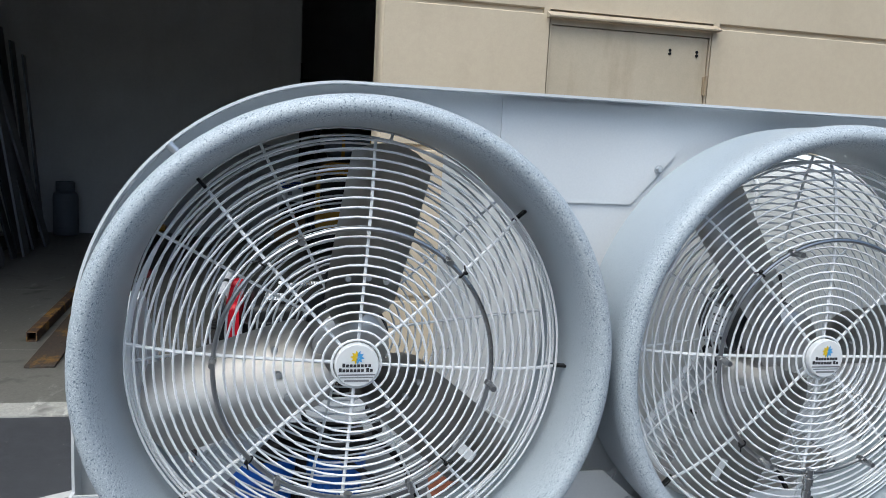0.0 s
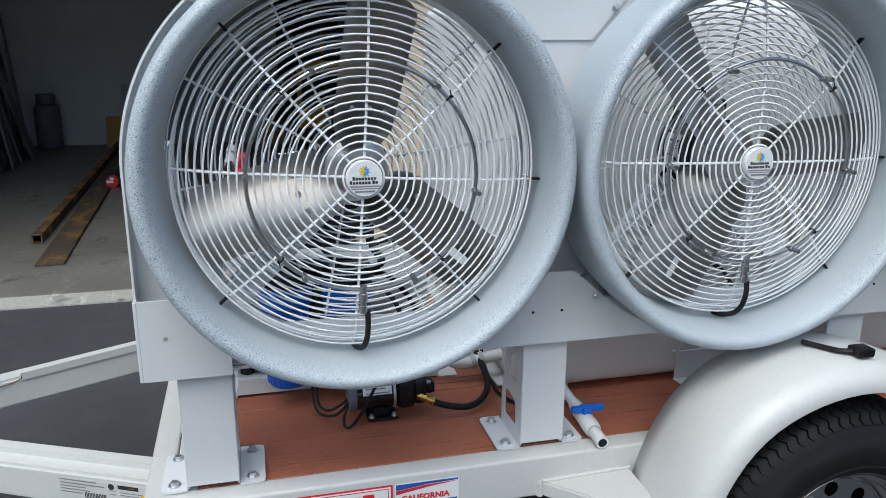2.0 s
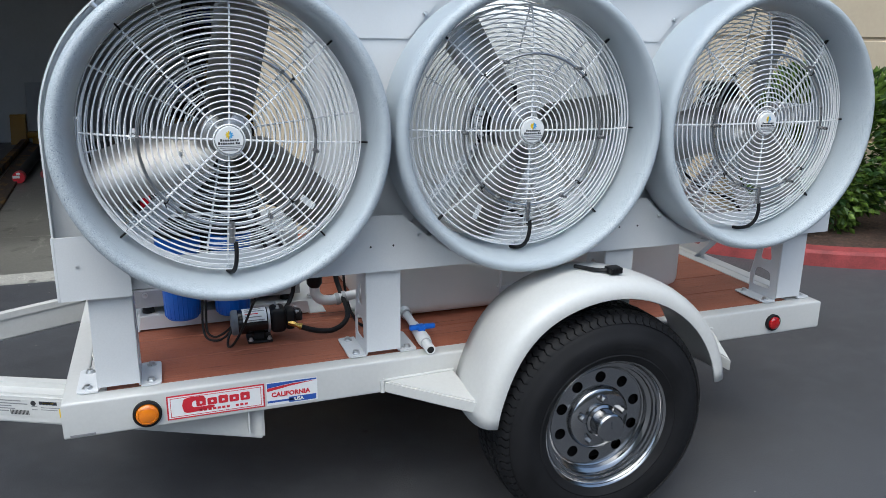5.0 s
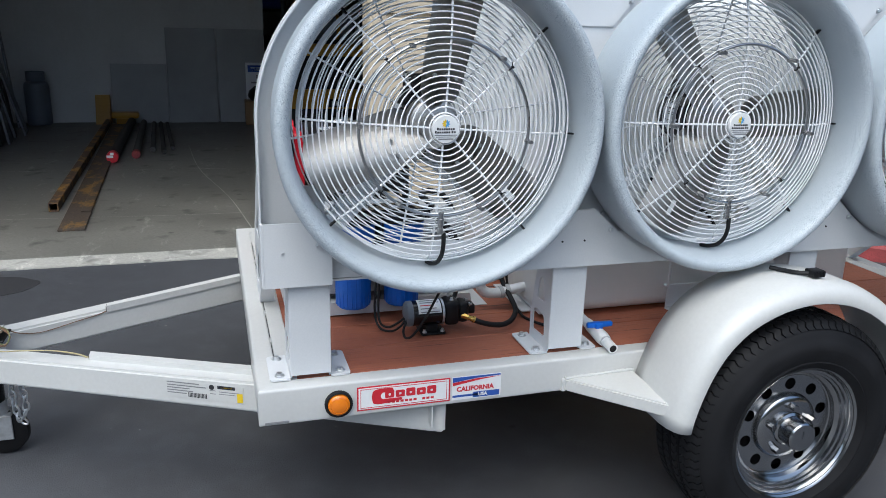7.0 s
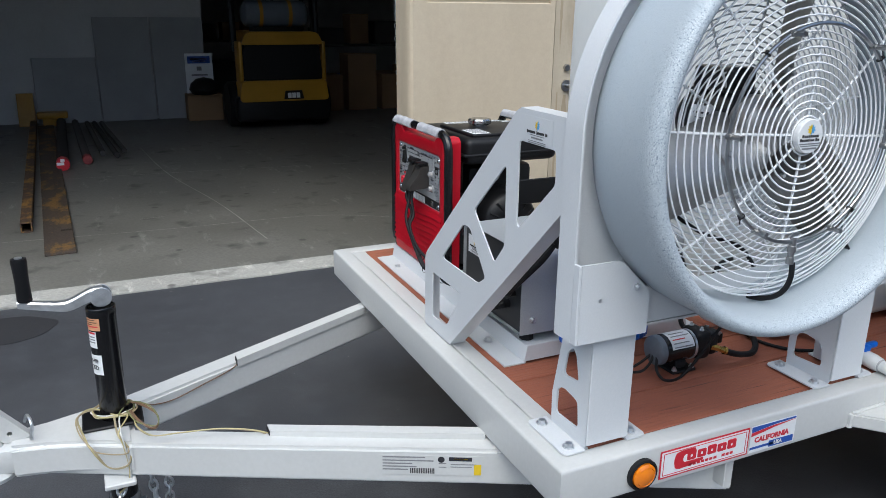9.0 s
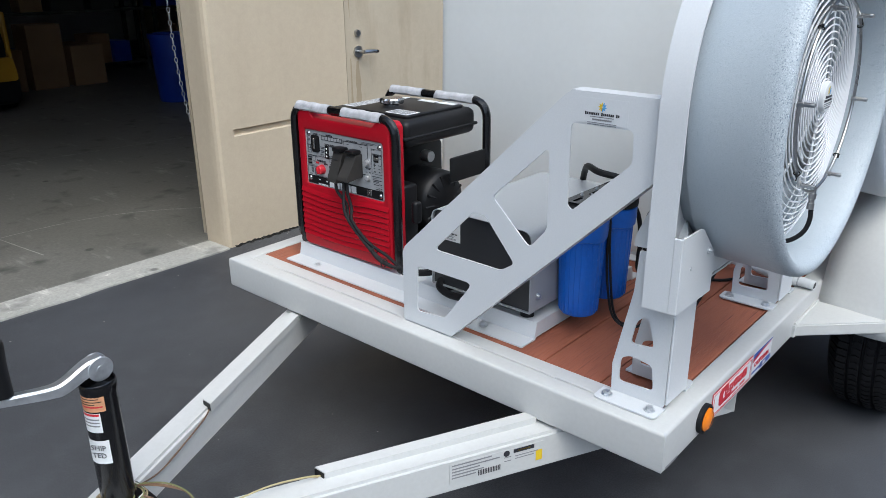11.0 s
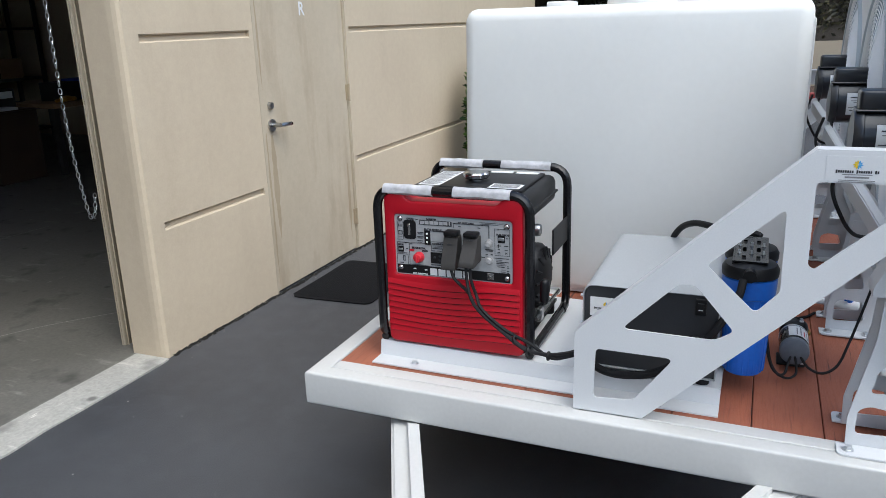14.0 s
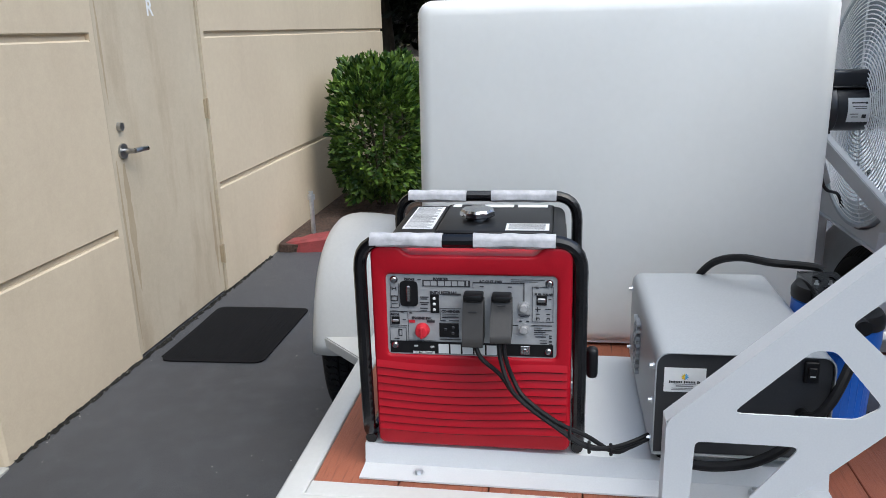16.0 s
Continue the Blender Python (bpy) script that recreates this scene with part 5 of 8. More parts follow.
part("bottom_flange", boxed(0.03, XR - 0.03, 0.0445, 0.092, RB, RB + 0.005), POWDER, rack)
for x0, x1 in ((0.104, 0.186), (XR - 0.186, XR - 0.104)):
    bm = bmesh.new()
    plate(bm, rounded([(0.0825, 1.012), (0.106, 1.008), (0.157, 0.889), (0.157, 0.869), (0.0825, 0.871)], [0, 0.004, 0.008, 0.002, 0]), [], "x", x0, x1)
    part("rear_bracket", bm, POWDER, rack)
part("lower_beam", boxed(0.10, XR - 0.10, 0.046, 0.050, RB + 0.007, 0.862), POWDER, rack)


def gusset(poly, y0=0.018, y1=0.0225, bolts=()):
    b = bmesh.new()
    plate(b, poly, [], "y", y0, y1)
    g = part("gusset", b, POWDER, rack)
    for x, z in bolts:
        part("bolt", bolt((x, y0, z), "y", 0.0055, -1), ZINC, g)


def along(hub, a0, a1, n=9, r=0.395):
    return [(hub + r * math.cos(radians(a0 + (a1 - a0) * i / (n - 1))), HZ + r * math.sin(radians(a0 + (a1 - a0) * i / (n - 1)))) for i in range(n)]


for h0, h1 in zip(HUBS, HUBS[1:]):
    c = 0.5 * (h0 + h1)
    gusset(rounded([(c - 0.150, 1.575), (c - 0.150, 1.502), (c - 0.178, 1.499), (c - 0.096, 1.405), (c + 0.096, 1.405), (c + 0.178, 1.499), (c + 0.150, 1.502), (c + 0.150, 1.575)], [0, 0.004, 0.012, 0.004, 0.004, 0.012, 0.004, 0]), 0.0725, 0.0770, bolts=((c + 0.143, 1.469),))
    gusset([(h0, RB + 0.003), (h1, RB + 0.003)] + along(h1, 270, 230) + [(c + 0.060, 0.936), (c - 0.060, 0.936)] + along(h0, 310, 270), bolts=((c + 0.112, 0.876), (c - 0.112, 0.876)))
    bm = bmesh.new()
    for x in (c - 0.03, c + 0.035):
        rod(bm, (x, 0.0185, 0.85), (x, 0.0165, 0.85), 0.003, n=10)
    part("rivet", bm, BLACK, rack)
for s, x0 in ((1, 0.0), (-1, XR)):
    q = lambda x: x0 + s * x
    poly = rounded([(q(0.030), RB), (q(0.193), RB), (q(0.193), 0.863), (q(0.120), 0.935), (q(0.030), 0.935)], [0, 0.004, 0.01, 0.01, 0])
    gusset(poly, 0.016, 0.0205, bolts=((q(0.160), 0.876),))
    part("gusset_return", boxed(min(q(0.030), q(0.193)), max(q(0.030), q(0.193)), 0.0207, 0.0395, RB, RB + 0.004), POWDER, rack)
    part("gusset_side", boxed(min(q(0.0232), q(0.0298)), max(q(0.0232), q(0.0298)), 0.0160, 0.0338, RB, 0.935, 0.001, 1), POWDER, rack)
    bm = bmesh.new()
    rod(bm, (q(0.075), 0.0165, 0.86), (q(0.075), 0.0145, 0.86), 0.004, n=10)
    part("rivet", bm, ZINC, rack)
# rear tie plates that carry the motor struts
for h in HUBS:
    for s in (-1, 1):
        bm = bmesh.new()
        p, q = Vector((h + s * 0.035, 0.205, 1.075)), Vector((h + s * 0.315, 0.050, 0.850))
        d = (q - p).normalized()
        u = Vector((d.z, 0, -d.x)).normalized() * 0.030
        n_ = d.cross(u).normalized() * 0.011
        vs = [bm.verts.new(c + a * u + k * n_) for c in (p, q) for a, k in ((-1, -1), (1, -1), (1, 1), (-1, 1))]
        for f in ((0, 1, 2, 3), (7, 6, 5, 4), (0, 4, 5, 1), (1, 5, 6, 2), (2, 6, 7, 3), (3, 7, 4, 0)):
            bm.faces.new([vs[j] for j in f])
        bmesh.ops.bevel(bm, geom=bm.edges[:], offset=0.003, segments=2, affect="EDGES")
        part("motor_strut", bm, POWDER, rack, "white folded motor strut")
# small latch screw on the curved edge
bm = bmesh.new()
rod(bm, (0.180, 0.03, 1.462), (0.1665, 0.03, 1.4755), 0.007, n=12)
part("edge_screw", bm, ZINC, rack)


def rack_leg(x0, x1):
    zf = ZT + 0.0035 + lift(x0, 0.11)
    leg = part("leg", boxed(x0, x1, 0.040, 0.045, zf + 0.010, RB - 0.001, 0.0015, 1), POWDER, rack)
    prof = [(0.0455, zf + 0.010), (0.050, zf), (0.176, zf), (0.178, zf + 0.070), (0.140, RB - 0.001), (0.134, 0.8675), (0.094, 0.8675), (0.094, RB - 0.001), (0.0455, RB - 0.001)]
    h1 = rounded([(0.075, zf + 0.034), (0.160, zf + 0.030), (0.158, zf + 0.090), (0.135, zf + 0.102), (0.082, zf + 0.094)], 0.012)
    h2 = rounded([(0.082, zf + 0.138), (0.138, zf + 0.132), (0.128, zf + 0.188), (0.108, zf + 0.206), (0.096, zf + 0.194)], 0.012)
    for xa, xb in ((x0, x0 + 0.0045), (x1 - 0.0045, x1)):
        b = bmesh.new()
        plate(b, prof, [h1, h2], "x", xa, xb)
        part("leg_side", b, POWDER, leg)
    for xa, xb in ((x0 - 0.052, x0 - 0.0005), (x1 + 0.0005, x1 + 0.052)):
        b = bmesh.new()
        e = xa if xa < x0 - 0.01 else xb
        i = xb if e == xa else xa
        plate(b, rounded([(i, 0.042), (e, 0.042), (e, 0.195), (i, 0.195)], [0, 0.014, 0.014, 0]), [], "z", zf - 0.0020, zf + 0.0020)
        part("foot", b, POWDER, leg)
        for y in (0.067, 0.172):
            part("bolt", bolt(((e + i) / 2, y, zf + 0.002)), ZINC, leg)
    return leg


for x0, x1 in ((0.086, 0.190), (0.800, 0.902), (1.575, 1.677), (XR - 0.190, XR - 0.086)):
    rack_leg(x0, x1)


def brace(x, s):
    """Pierced diagonal brace at an end of the rack; its folded edge points to s along x."""
    out = rounded([(0.092, 1.196), (0.300, 1.196), (0.795, 0.730), (0.795, 0.519), (0.628, 0.519), (0.092, 1.036)], [0.01, 0.02, 0.02, 0.004, 0.004, 0.02])
    holes = [rounded([(0.742, 0.692), (0.556, 0.690), (0.648, 0.568), (0.746, 0.560)], [0.012, 0.022, 0.012, 0.012]),
             rounded([(0.682, 0.752), (0.555, 0.878), (0.518, 0.878), (0.430, 0.775), (0.470, 0.749)], [0.020, 0.012, 0.012, 0.012, 0.012]),
             rounded([(0.498, 0.928), (0.345, 1.068), (0.343, 0.880), (0.390, 0.826)], [0.012, 0.016, 0.012, 0.014]),
             rounded([(0.294, 1.128), (0.150, 1.128), (0.148, 1.060), (0.282, 0.938), (0.294, 0.946)], [0.012, 0.012, 0.012, 0.012, 0.008])]
    b = bmesh.new()
    plate(b, out, holes, "x", x, x + s * 0.004)
    ob = part("end_brace", b, POWDER, rack)
    for (y0, z0), (y1, z1) in (((0.628, 0.521), (0.094, 1.034)), ((0.298, 1.196), (0.795, 0.728)), ((0.094, 1.196), (0.298, 1.196)), ((0.795, 0.728), (0.795, 0.521))):
        b = bmesh.new()
        p0, p1 = Vector((x + s * 0.0045, y0, z0)), Vector((x + s * 0.0045, y1, z1))
        w = Vector((s * 0.040, 0, 0))
        nrm = (p1 - p0).cross(w).normalized() * 0.003
        q = [p0, p1, p1 + w, p0 + w]
        v = [b.verts.new(c) for c in q] + [b.verts.new(c + nrm) for c in q]
        for f in ((0, 1, 2, 3), (7, 6, 5, 4), (0, 4, 5, 1), (1, 5, 6, 2), (2, 6, 7, 3), (3, 7, 4, 0)):
            b.faces.new([v[k] for k in f])
        part("brace_flange", b, POWDER, ob)
    part("brace_foot", boxed(min(x, x + s * 0.05), max(x, x + s * 0.05), 0.63, 0.79, 0.518, 0.5215), POWDER, ob)
    return ob


left_brace = brace(0.046, 1)
brace(XR - 0.046, -1)
bm = bmesh.new()
m_b = on_minus_x(0.0455, 0.222, 1.158)
flat(bm, m_b, -0.058, 0.058, -0.026, 0.026)
part("maker_sticker", bm, POWDER, left_brace, "clear maker's sticker with small print", 0)


company_mark(rack, m_b @ Matrix.Translation((0, 0, 0.0007)), 0.092)

# ---- misting fans ----
MESH = {}


def wire_guard(key, y_of, radii, spokes, a0, wire, deep=()):
    """Concentric wire rings on a dome with radial spokes; keeps the meshes and their count."""
    def ring(r, y):
        b = bmesh.new()
        n = max(28, int(84 * r / 0.34))
        sweep(b, [(r * math.cos(2 * math.pi * j / n), y, r * math.sin(2 * math.pi * j / n)) for j in range(n)], wire, 5, closed=True)
        return shape("wire_ring", b, GUARD)
    R = radii[-1]
    MESH[key] = ring(R, y_of(R))
    MESH[key + "_rings"] = [ring(r, y_of(r)) for r in radii[:-1]] + [ring(R, y) for y in deep]
    s = 1 if y_of(0) < y_of(R) else -1
    pts = [(r, y_of(r) + s * 0.004, 0) for r in [0.02 + (R - 0.02) * i / 9 for i in range(10)]]
    if deep:
        pts.append((R, deep[-1], 0))
    b = bmesh.new()
    sweep(b, pts, wire * 1.4, 6)
    MESH[key + "_spoke"] = shape("spoke", b, GUARD)
    MESH[key + "_turns"] = [a0 + 360 * k / spokes for k in range(spokes)]


def put_guard(key, parent):
    g = put(key, parent, label="white wire guard")
    for me in MESH[key + "_rings"]:
        new("wire_ring", me).parent = g
    for a in MESH[key + "_turns"]:
        o = new("spoke", MESH[key + "_spoke"])
        o.parent = g
        o.matrix_basis = spin(a)
    return g


def blade_mesh():
    """One broad twisted blade, root at the hub, pointing along +x."""
    b = bmesh.new()
    nu, nv = 12, 8
    grid = []
    for i in range(nu + 1):
        u = i / nu
        r = 0.055 + 0.255 * u
        half = 0.066 + 0.003 * u
        tw = radians(36 - 16 * u)
        row = []
        for j in range(nv + 1):
            v = (j / nv) * 2 - 1
            rr = r + (0.018 * (1 - v * v) if i == nu else 0.0)
            ang = v * half / max(rr, 0.09)
            camber = 0.016 * (1 - v * v)
            arcr = rr
            x, z = arcr * math.cos(ang), arcr * math.sin(ang)
            row.append(b.verts.new((x, 0.004 - v * half * math.tan(tw) * 0.98 - camber, z)))
        grid.append(row)
    for i in range(nu):
        for j in range(nv):
            b.faces.new((grid[i][j], grid[i + 1][j], grid[i + 1][j + 1], grid[i][j + 1]))
    bmesh.ops.solidify(b, geom=b.faces[:], thickness=0.0025)
    return b


def clamp_mesh():
    """The rounded plate that holds a blade's root, lying on its front."""
    b = bmesh.new()
    nu, nv = 6, 10
    grid = []
    for i in range(nu + 1):
        row = []
        for j in range(nv + 1):
            v = ((j / nv) * 2 - 1) * 0.80
            r = 0.046 + (0.088 - 0.034 * (v / 0.8) ** 4) * i / nu
            u = (r - 0.055) / 0.255
            half = 0.066 + 0.003 * u
            tw = radians(36 - 16 * u)
            ang = v * half / max(r, 0.09)
            row.append(b.verts.new((r * math.cos(ang), -0.0005 - v * half * math.tan(tw) * 0.98 - 0.016 * (1 - v * v), r * math.sin(ang))))
        grid.append(row)
    for i in range(nu):
        for j in range(nv):
            b.faces.new((grid[i][j], grid[i + 1][j], grid[i + 1][j + 1], grid[i][j + 1]))
    bmesh.ops.solidify(b, geom=b.faces[:], thickness=0.003)
    return b


def fan_meshes():
    M = MESH
    b = bmesh.new()
    prof = [(0.372, 0.040), (0.384, 0.036), (0.386, 0.0), (0.387, -0.070), (0.390, -0.100), (0.3905, -0.118), (0.388, -0.130), (0.382, -0.139), (0.373, -0.142), (0.365, -0.139), (0.359, -0.130), (0.353, -0.112), (0.3495, -0.08), (0.347, -0.03), (0.346, 0.06), (0.352, 0.085), (0.362, 0.085), (0.362, 0.045)]
    lathe(b, prof, (0, 0, 0), "y", 144, closed=True)
    M["shroud"] = shape("shroud", b, HAMMER, 40)
    front = lambda r: -0.092 + 0.045 * (r / 0.338) ** 4.5
    wire_guard("front_guard", front, [0.0365 + 0.0139 * i for i in range(22)], 8, 0.0, 0.0019, deep=(-0.035, -0.023, -0.011))
    rear = lambda r: 0.090 - 0.012 * (r / 0.345) ** 4
    wire_guard("rear_guard", rear, [0.085 + 0.26 * i / 21 for i in range(22)], 10, 7.0, 0.0019)
    M["blade"] = shape("blade", blade_mesh(), BLADE, 50)
    M["blade_clamp"] = shape("blade_clamp", clamp_mesh(), BLADE, 40)
    b = bmesh.new()
    lathe(b, [(0.001, -0.006), (0.0045, -0.006), (0.0055, -0.003), (0.0055, 0.004)], (0, 0, 0), "y", 10)
    M["rivet"] = shape("rivet", b, ZINC)
    b = bmesh.new()
    lathe(b, [(0.001, -0.010), (0.045, -0.010), (0.060, 0.0), (0.064, 0.012), (0.064, 0.045), (0.05, 0.055), (0.001, 0.055)], (0, 0, 0), "y", 32)
    M["rotor_hub"] = shape("rotor_hub", b, BLADE)
    b = bmesh.new()
    lathe(b, [(0.001, 0.057), (0.045, 0.058), (0.066, 0.064), (0.070, 0.070), (0.070, 0.075), (0.068, 0.077), (0.068, 0.185), (0.070, 0.187), (0.070, 0.195), (0.064, 0.208), (0.030, 0.213), (0.001, 0.213)], (0, 0, 0), "y", 36)
    M["motor"] = shape("motor", b, MOTOR_BLACK, 30)
    b = bmesh.new()
    box(b, -0.036, 0.036, 0.088, 0.200, 0.060, 0.114, 0.010, 3)
    box(b, -0.041, 0.041, 0.082, 0.206, 0.062, 0.068, 0.002, 1)
    M["capacitor_cover"] = shape("capacitor_cover", b, MOTOR_BLACK)
    b = bmesh.new()
    plate(b, rounded([(-0.030, -0.055), (0.030, -0.055), (0.030, -0.118), (-0.030, -0.118)], [0, 0, 0.026, 0.026]), [circle(0, -0.092, 0.013, 16)], "y", 0.190, 0.195)
    M["motor_bracket"] = shape("motor_bracket", b, BLACK)
    b = bmesh.new()
    rod(b, (0, 0.188, -0.092), (0, 0.200, -0.092), 0.010, n=16)
    M["bracket_screw"] = shape("bracket_screw", b, ZINC)
    b = bmesh.new()
    n = 8
    vs = [b.verts.new((0.0708 * math.cos(radians(a)), y, 0.0708 * math.sin(radians(a)))) for y in (0.10, 0.16) for a in [150 + 60 * i / n for i in range(n + 1)]]
    for i in range(n):
        b.faces.new((vs[i], vs[i + 1], vs[n + 2 + i], vs[n + 1 + i]))
    M["motor_label"] = shape("motor_label", b, PAPER)
    b = bmesh.new()
    for y0, y1, a0, a1 in ((0.108, 0.150, 161, 164), (0.106, 0.112, 160, 165), (0.108, 0.148, 170, 171.5), (0.108, 0.140, 175, 176.5), (0.108, 0.120, 190, 199), (0.130, 0.154, 188, 190), (0.130, 0.150, 195, 197)):
        q = [b.verts.new((0.0712 * math.cos(radians(a)), y, 0.0712 * math.sin(radians(a)))) for y, a in ((y0, a0), (y1, a0), (y1, a1), (y0, a1))]
        b.faces.new(q)
    M["label_print"] = shape("label_print", b, INK, 0)
    b = bmesh.new()
    sweep(b, curve([(-0.02, 0.205, -0.05), (-0.05, 0.225, -0.12), (-0.06, 0.20, -0.19), (0.0, 0.16, -0.25), (0.07, 0.10, -0.28), (0.10, 0.07, -0.33)]), 0.005, 7)
    M["motor_cable"] = shape("motor_cable", b, RUBBER)
    b = bmesh.new()
    lathe(b, [(0.001, -0.1030), (0.031, -0.1030), (0.0325, -0.1010), (0.0325, -0.0915), (0.001, -0.0915)], (0, 0, 0), "y", 40)
    M["badge"] = shape("badge", b, PAPER)
    b = bmesh.new()
    sweep(b, [(0.203 * math.cos(2 * math.pi * j / 96), -0.105, 0.203 * math.sin(2 * math.pi * j / 96)) for j in range(96)], 0.0036, 8, closed=True)
    M["mist_ring"] = shape("mist_ring", b, STEEL)
    b = bmesh.new()
    rod(b, (0, -0.101, 0), (0, -0.113, 0), 0.0058, n=12)
    rod(b, (0, -0.113, 0), (0.0, -0.127, 0), 0.0048, n=6)
    rod(b, (0, -0.127, 0), (0.0, -0.134, 0), 0.0054, 0.0044, n=12)
    M["nozzle"] = shape("nozzle", b, STEEL)
    b = bmesh.new()
    sweep(b, [(0.0052 * math.cos(0.7 * j), -0.105 + 0.0062 * math.sin(0.7 * j), 0.0005 * j) for j in range(10)], 0.0014, 5)
    box(b, 0.004, 0.009, -0.110, -0.105, -0.001, 0.005, 0.001, 1)
    rod(b, (0.007, -0.107, 0.004), (0.012, -0.106, 0.012), 0.0012, n=5)
    M["cable_tie"] = shape("cable_tie", b, BLACK)
    b = bmesh.new()
    box(b, -0.0022, 0.0022, -0.052, -0.040, 0.322, 0.352, 0.001, 1)
    M["guard_clip"] = shape("guard_clip", b, BLACK)
    b = bmesh.new()
    lathe(b, [(0.001, -0.196), (0.0068, -0.196), (0.0068, -0.210), (0.0085, -0.211), (0.0085, -0.223), (0.0062, -0.224), (0.0062, -0.233), (0.0078, -0.234), (0.0078, -0.247), (0.001, -0.247)], (0, -0.105, 0), "z", 16)
    M["hose_fitting"] = shape("hose_fitting", b, STEEL)
    b = bmesh.new()
    sweep(b, curve([(0.0, -0.105, -0.246), (0.0, -0.106, -0.275), (-0.002, -0.098, -0.303), (-0.006, -0.078, -0.325), (-0.012, -0.048, -0.338), (-0.017, -0.022, -0.341)]), 0.0054, 10)
    M["feed_hose"] = shape("feed_hose", b, RUBBER)
    b = bmesh.new()
    plate(b, rounded([(-0.022, -0.015), (0.022, -0.015), (0.022, 0.015), (-0.022, 0.015)], 0.004), [], "y", 0.0, 0.0008)
    b.transform(pose(0.262, -0.0135, 0.0, -14, 0, 0))
    M["blade_label"] = shape("blade_label", b, PAPER)


fan_meshes()


def put(name, parent, m=None, label="", at=None):
    ob = new(name, MESH[name])
    ob.parent = parent
    if m is not None:
        ob.matrix_basis = m
    return tagged(ob, label)


def spin(deg):
    """A turn about the fan's axis, counter-clockwise as seen from the front."""
    return Matrix.Rotation(radians(-deg), 4, "Y")


def fan(x, first, turn, labels):
    ob = thing("misting_fan", labels, "fan", (x, 0.010, HZ + 0.003), "fans on the rack")
    put("shroud", ob, label="speckled grey-blue fan shroud")
    g = put_guard("front_guard", ob)
    g.matrix_basis = spin(turn)
    put_guard("rear_guard", ob)
    for k in range(3):
        bl = put("blade", ob, spin(first + 120 * k), "bare metal fan blade")
        cl = put("blade_clamp", bl)
        for v in (-0.5, 0.0, 0.5):
            half, ang = 0.0668, v * 0.0668 / 0.118
            put("rivet", cl, Matrix.Translation((0.118 * math.cos(ang), -0.004 - v * half * math.tan(radians(32)) * 0.98 - 0.016 * (1 - v * v), 0.118 * math.sin(ang))))
        if k == 2:
            put("blade_label", bl, label="white printed label")
    put("rotor_hub", ob)
    mo = put("motor", ob, Matrix.Translation((0, -0.014, 0)), "black electric motor")
    for nm in ("capacitor_cover", "motor_bracket", "bracket_screw", "motor_label", "label_print"):
        put(nm, mo)
    put("motor_cable", ob)
    bd = put("badge", ob, label="round white maker's badge")
    company_mark_on(bd)
    ring = put("mist_ring", ob, spin(turn * 0.9), "steel misting ring")
    for a in (118, 55, -5, -62, -120, 180):
        put("nozzle", ring, Matrix.Translation((0.203 * math.cos(radians(a)), 0, 0.203 * math.sin(radians(a)))))
    for a in (45, 135, 225, 315):
        put("cable_tie", ring, spin(a) @ Matrix.Translation((0.203, 0, 0)))
        put("guard_clip", g, spin(a - 90))
    put("guard_clip", g, spin(-90))
    put("hose_fitting", ring, spin(-turn * 0.9) @ pose(0, 0, 0, 0, 2, 0))
    put("feed_hose", ob)
    return ob


def company_mark_on(bd):
    m = on_minus_y(0, -0.1032, 0)
    if "badge_print" not in MESH:
        for k, mat in enumerate((INK_YELLOW, INK_SKY)):
            b = bmesh.new()
            for i in range(5):
                t = bmesh.new()
                plate(t, [(0.001, 0), (0.006, 0.0022), (0.0105, 0), (0.006, -0.0022)], [], "z", 0, 0.0005)
                add(b, t, m @ pose(0, 0.013, 0, 0, 0, 100 + k * 175 + i * 38))
            MESH["badge_emblem%d" % k] = shape("emblem", b, mat, 0)
        b = bmesh.new()
        for u0, count, v, h in ((-0.0215, 8, 0.0005, 0.0046), (-0.0265, 7, -0.0068, 0.0046), (0.0135, 2, -0.0068, 0.0046)):
            for k in range(count):
                tall = h * (1.25 if k == 0 else 0.92)
                flat(b, m, u0 + 0.0054 * k, u0 + 0.0054 * k + 0.0041, v - h / 2, v - h / 2 + tall)
        MESH["badge_print"] = shape("print", b, INK, 0)
        b = bmesh.new()
        for u0, u1, v, h in ((-0.027, 0.027, -0.0135, 0.002), (-0.024, 0.024, -0.0175, 0.0015), (-0.018, 0.018, -0.0225, 0.003)):
            flat(b, m, u0, u1, v - h / 2, v + h / 2)
        MESH["badge_small_print"] = shape("print", b, INK_GREY, 0)
    for nm, key in (("emblem", "badge_emblem0"), ("emblem", "badge_emblem1"), ("print", "badge_print"), ("print", "badge_small_print")):
        o = new(nm, MESH[key])
        o.parent = bd


for x, first, turn in zip(HUBS, (79, 4, 70), (-3.7, -1.0, 0.0)):
    fan(x, first, turn, "large misting fan in a speckled grey-blue shroud")

# ---- water tank ----
tank = thing("water_tank", "large white plastic water tank standing on the deck", "tank", (1.48, 0.83, 0.52))
bm = bmesh.new()
box(bm, 0.872, 2.065, 0.288, 1.397, 0.524, 1.508, 0.042, 6)
for v in bm.verts:
    if v.co.z > 1.2:
        v.co.y -= 0.012 * (v.co.y > 1.0)
        v.co.x += 0.004 * (v.co.x < 1.2)
body = part("body", bm, POLY, tank)
for y in (0.60, 1.02):
    part("lifting_lug", boxed(0.93, 1.03, y, y + 0.085, 1.502, 1.524, 0.006), POLY, tank)
bm = bmesh.new()
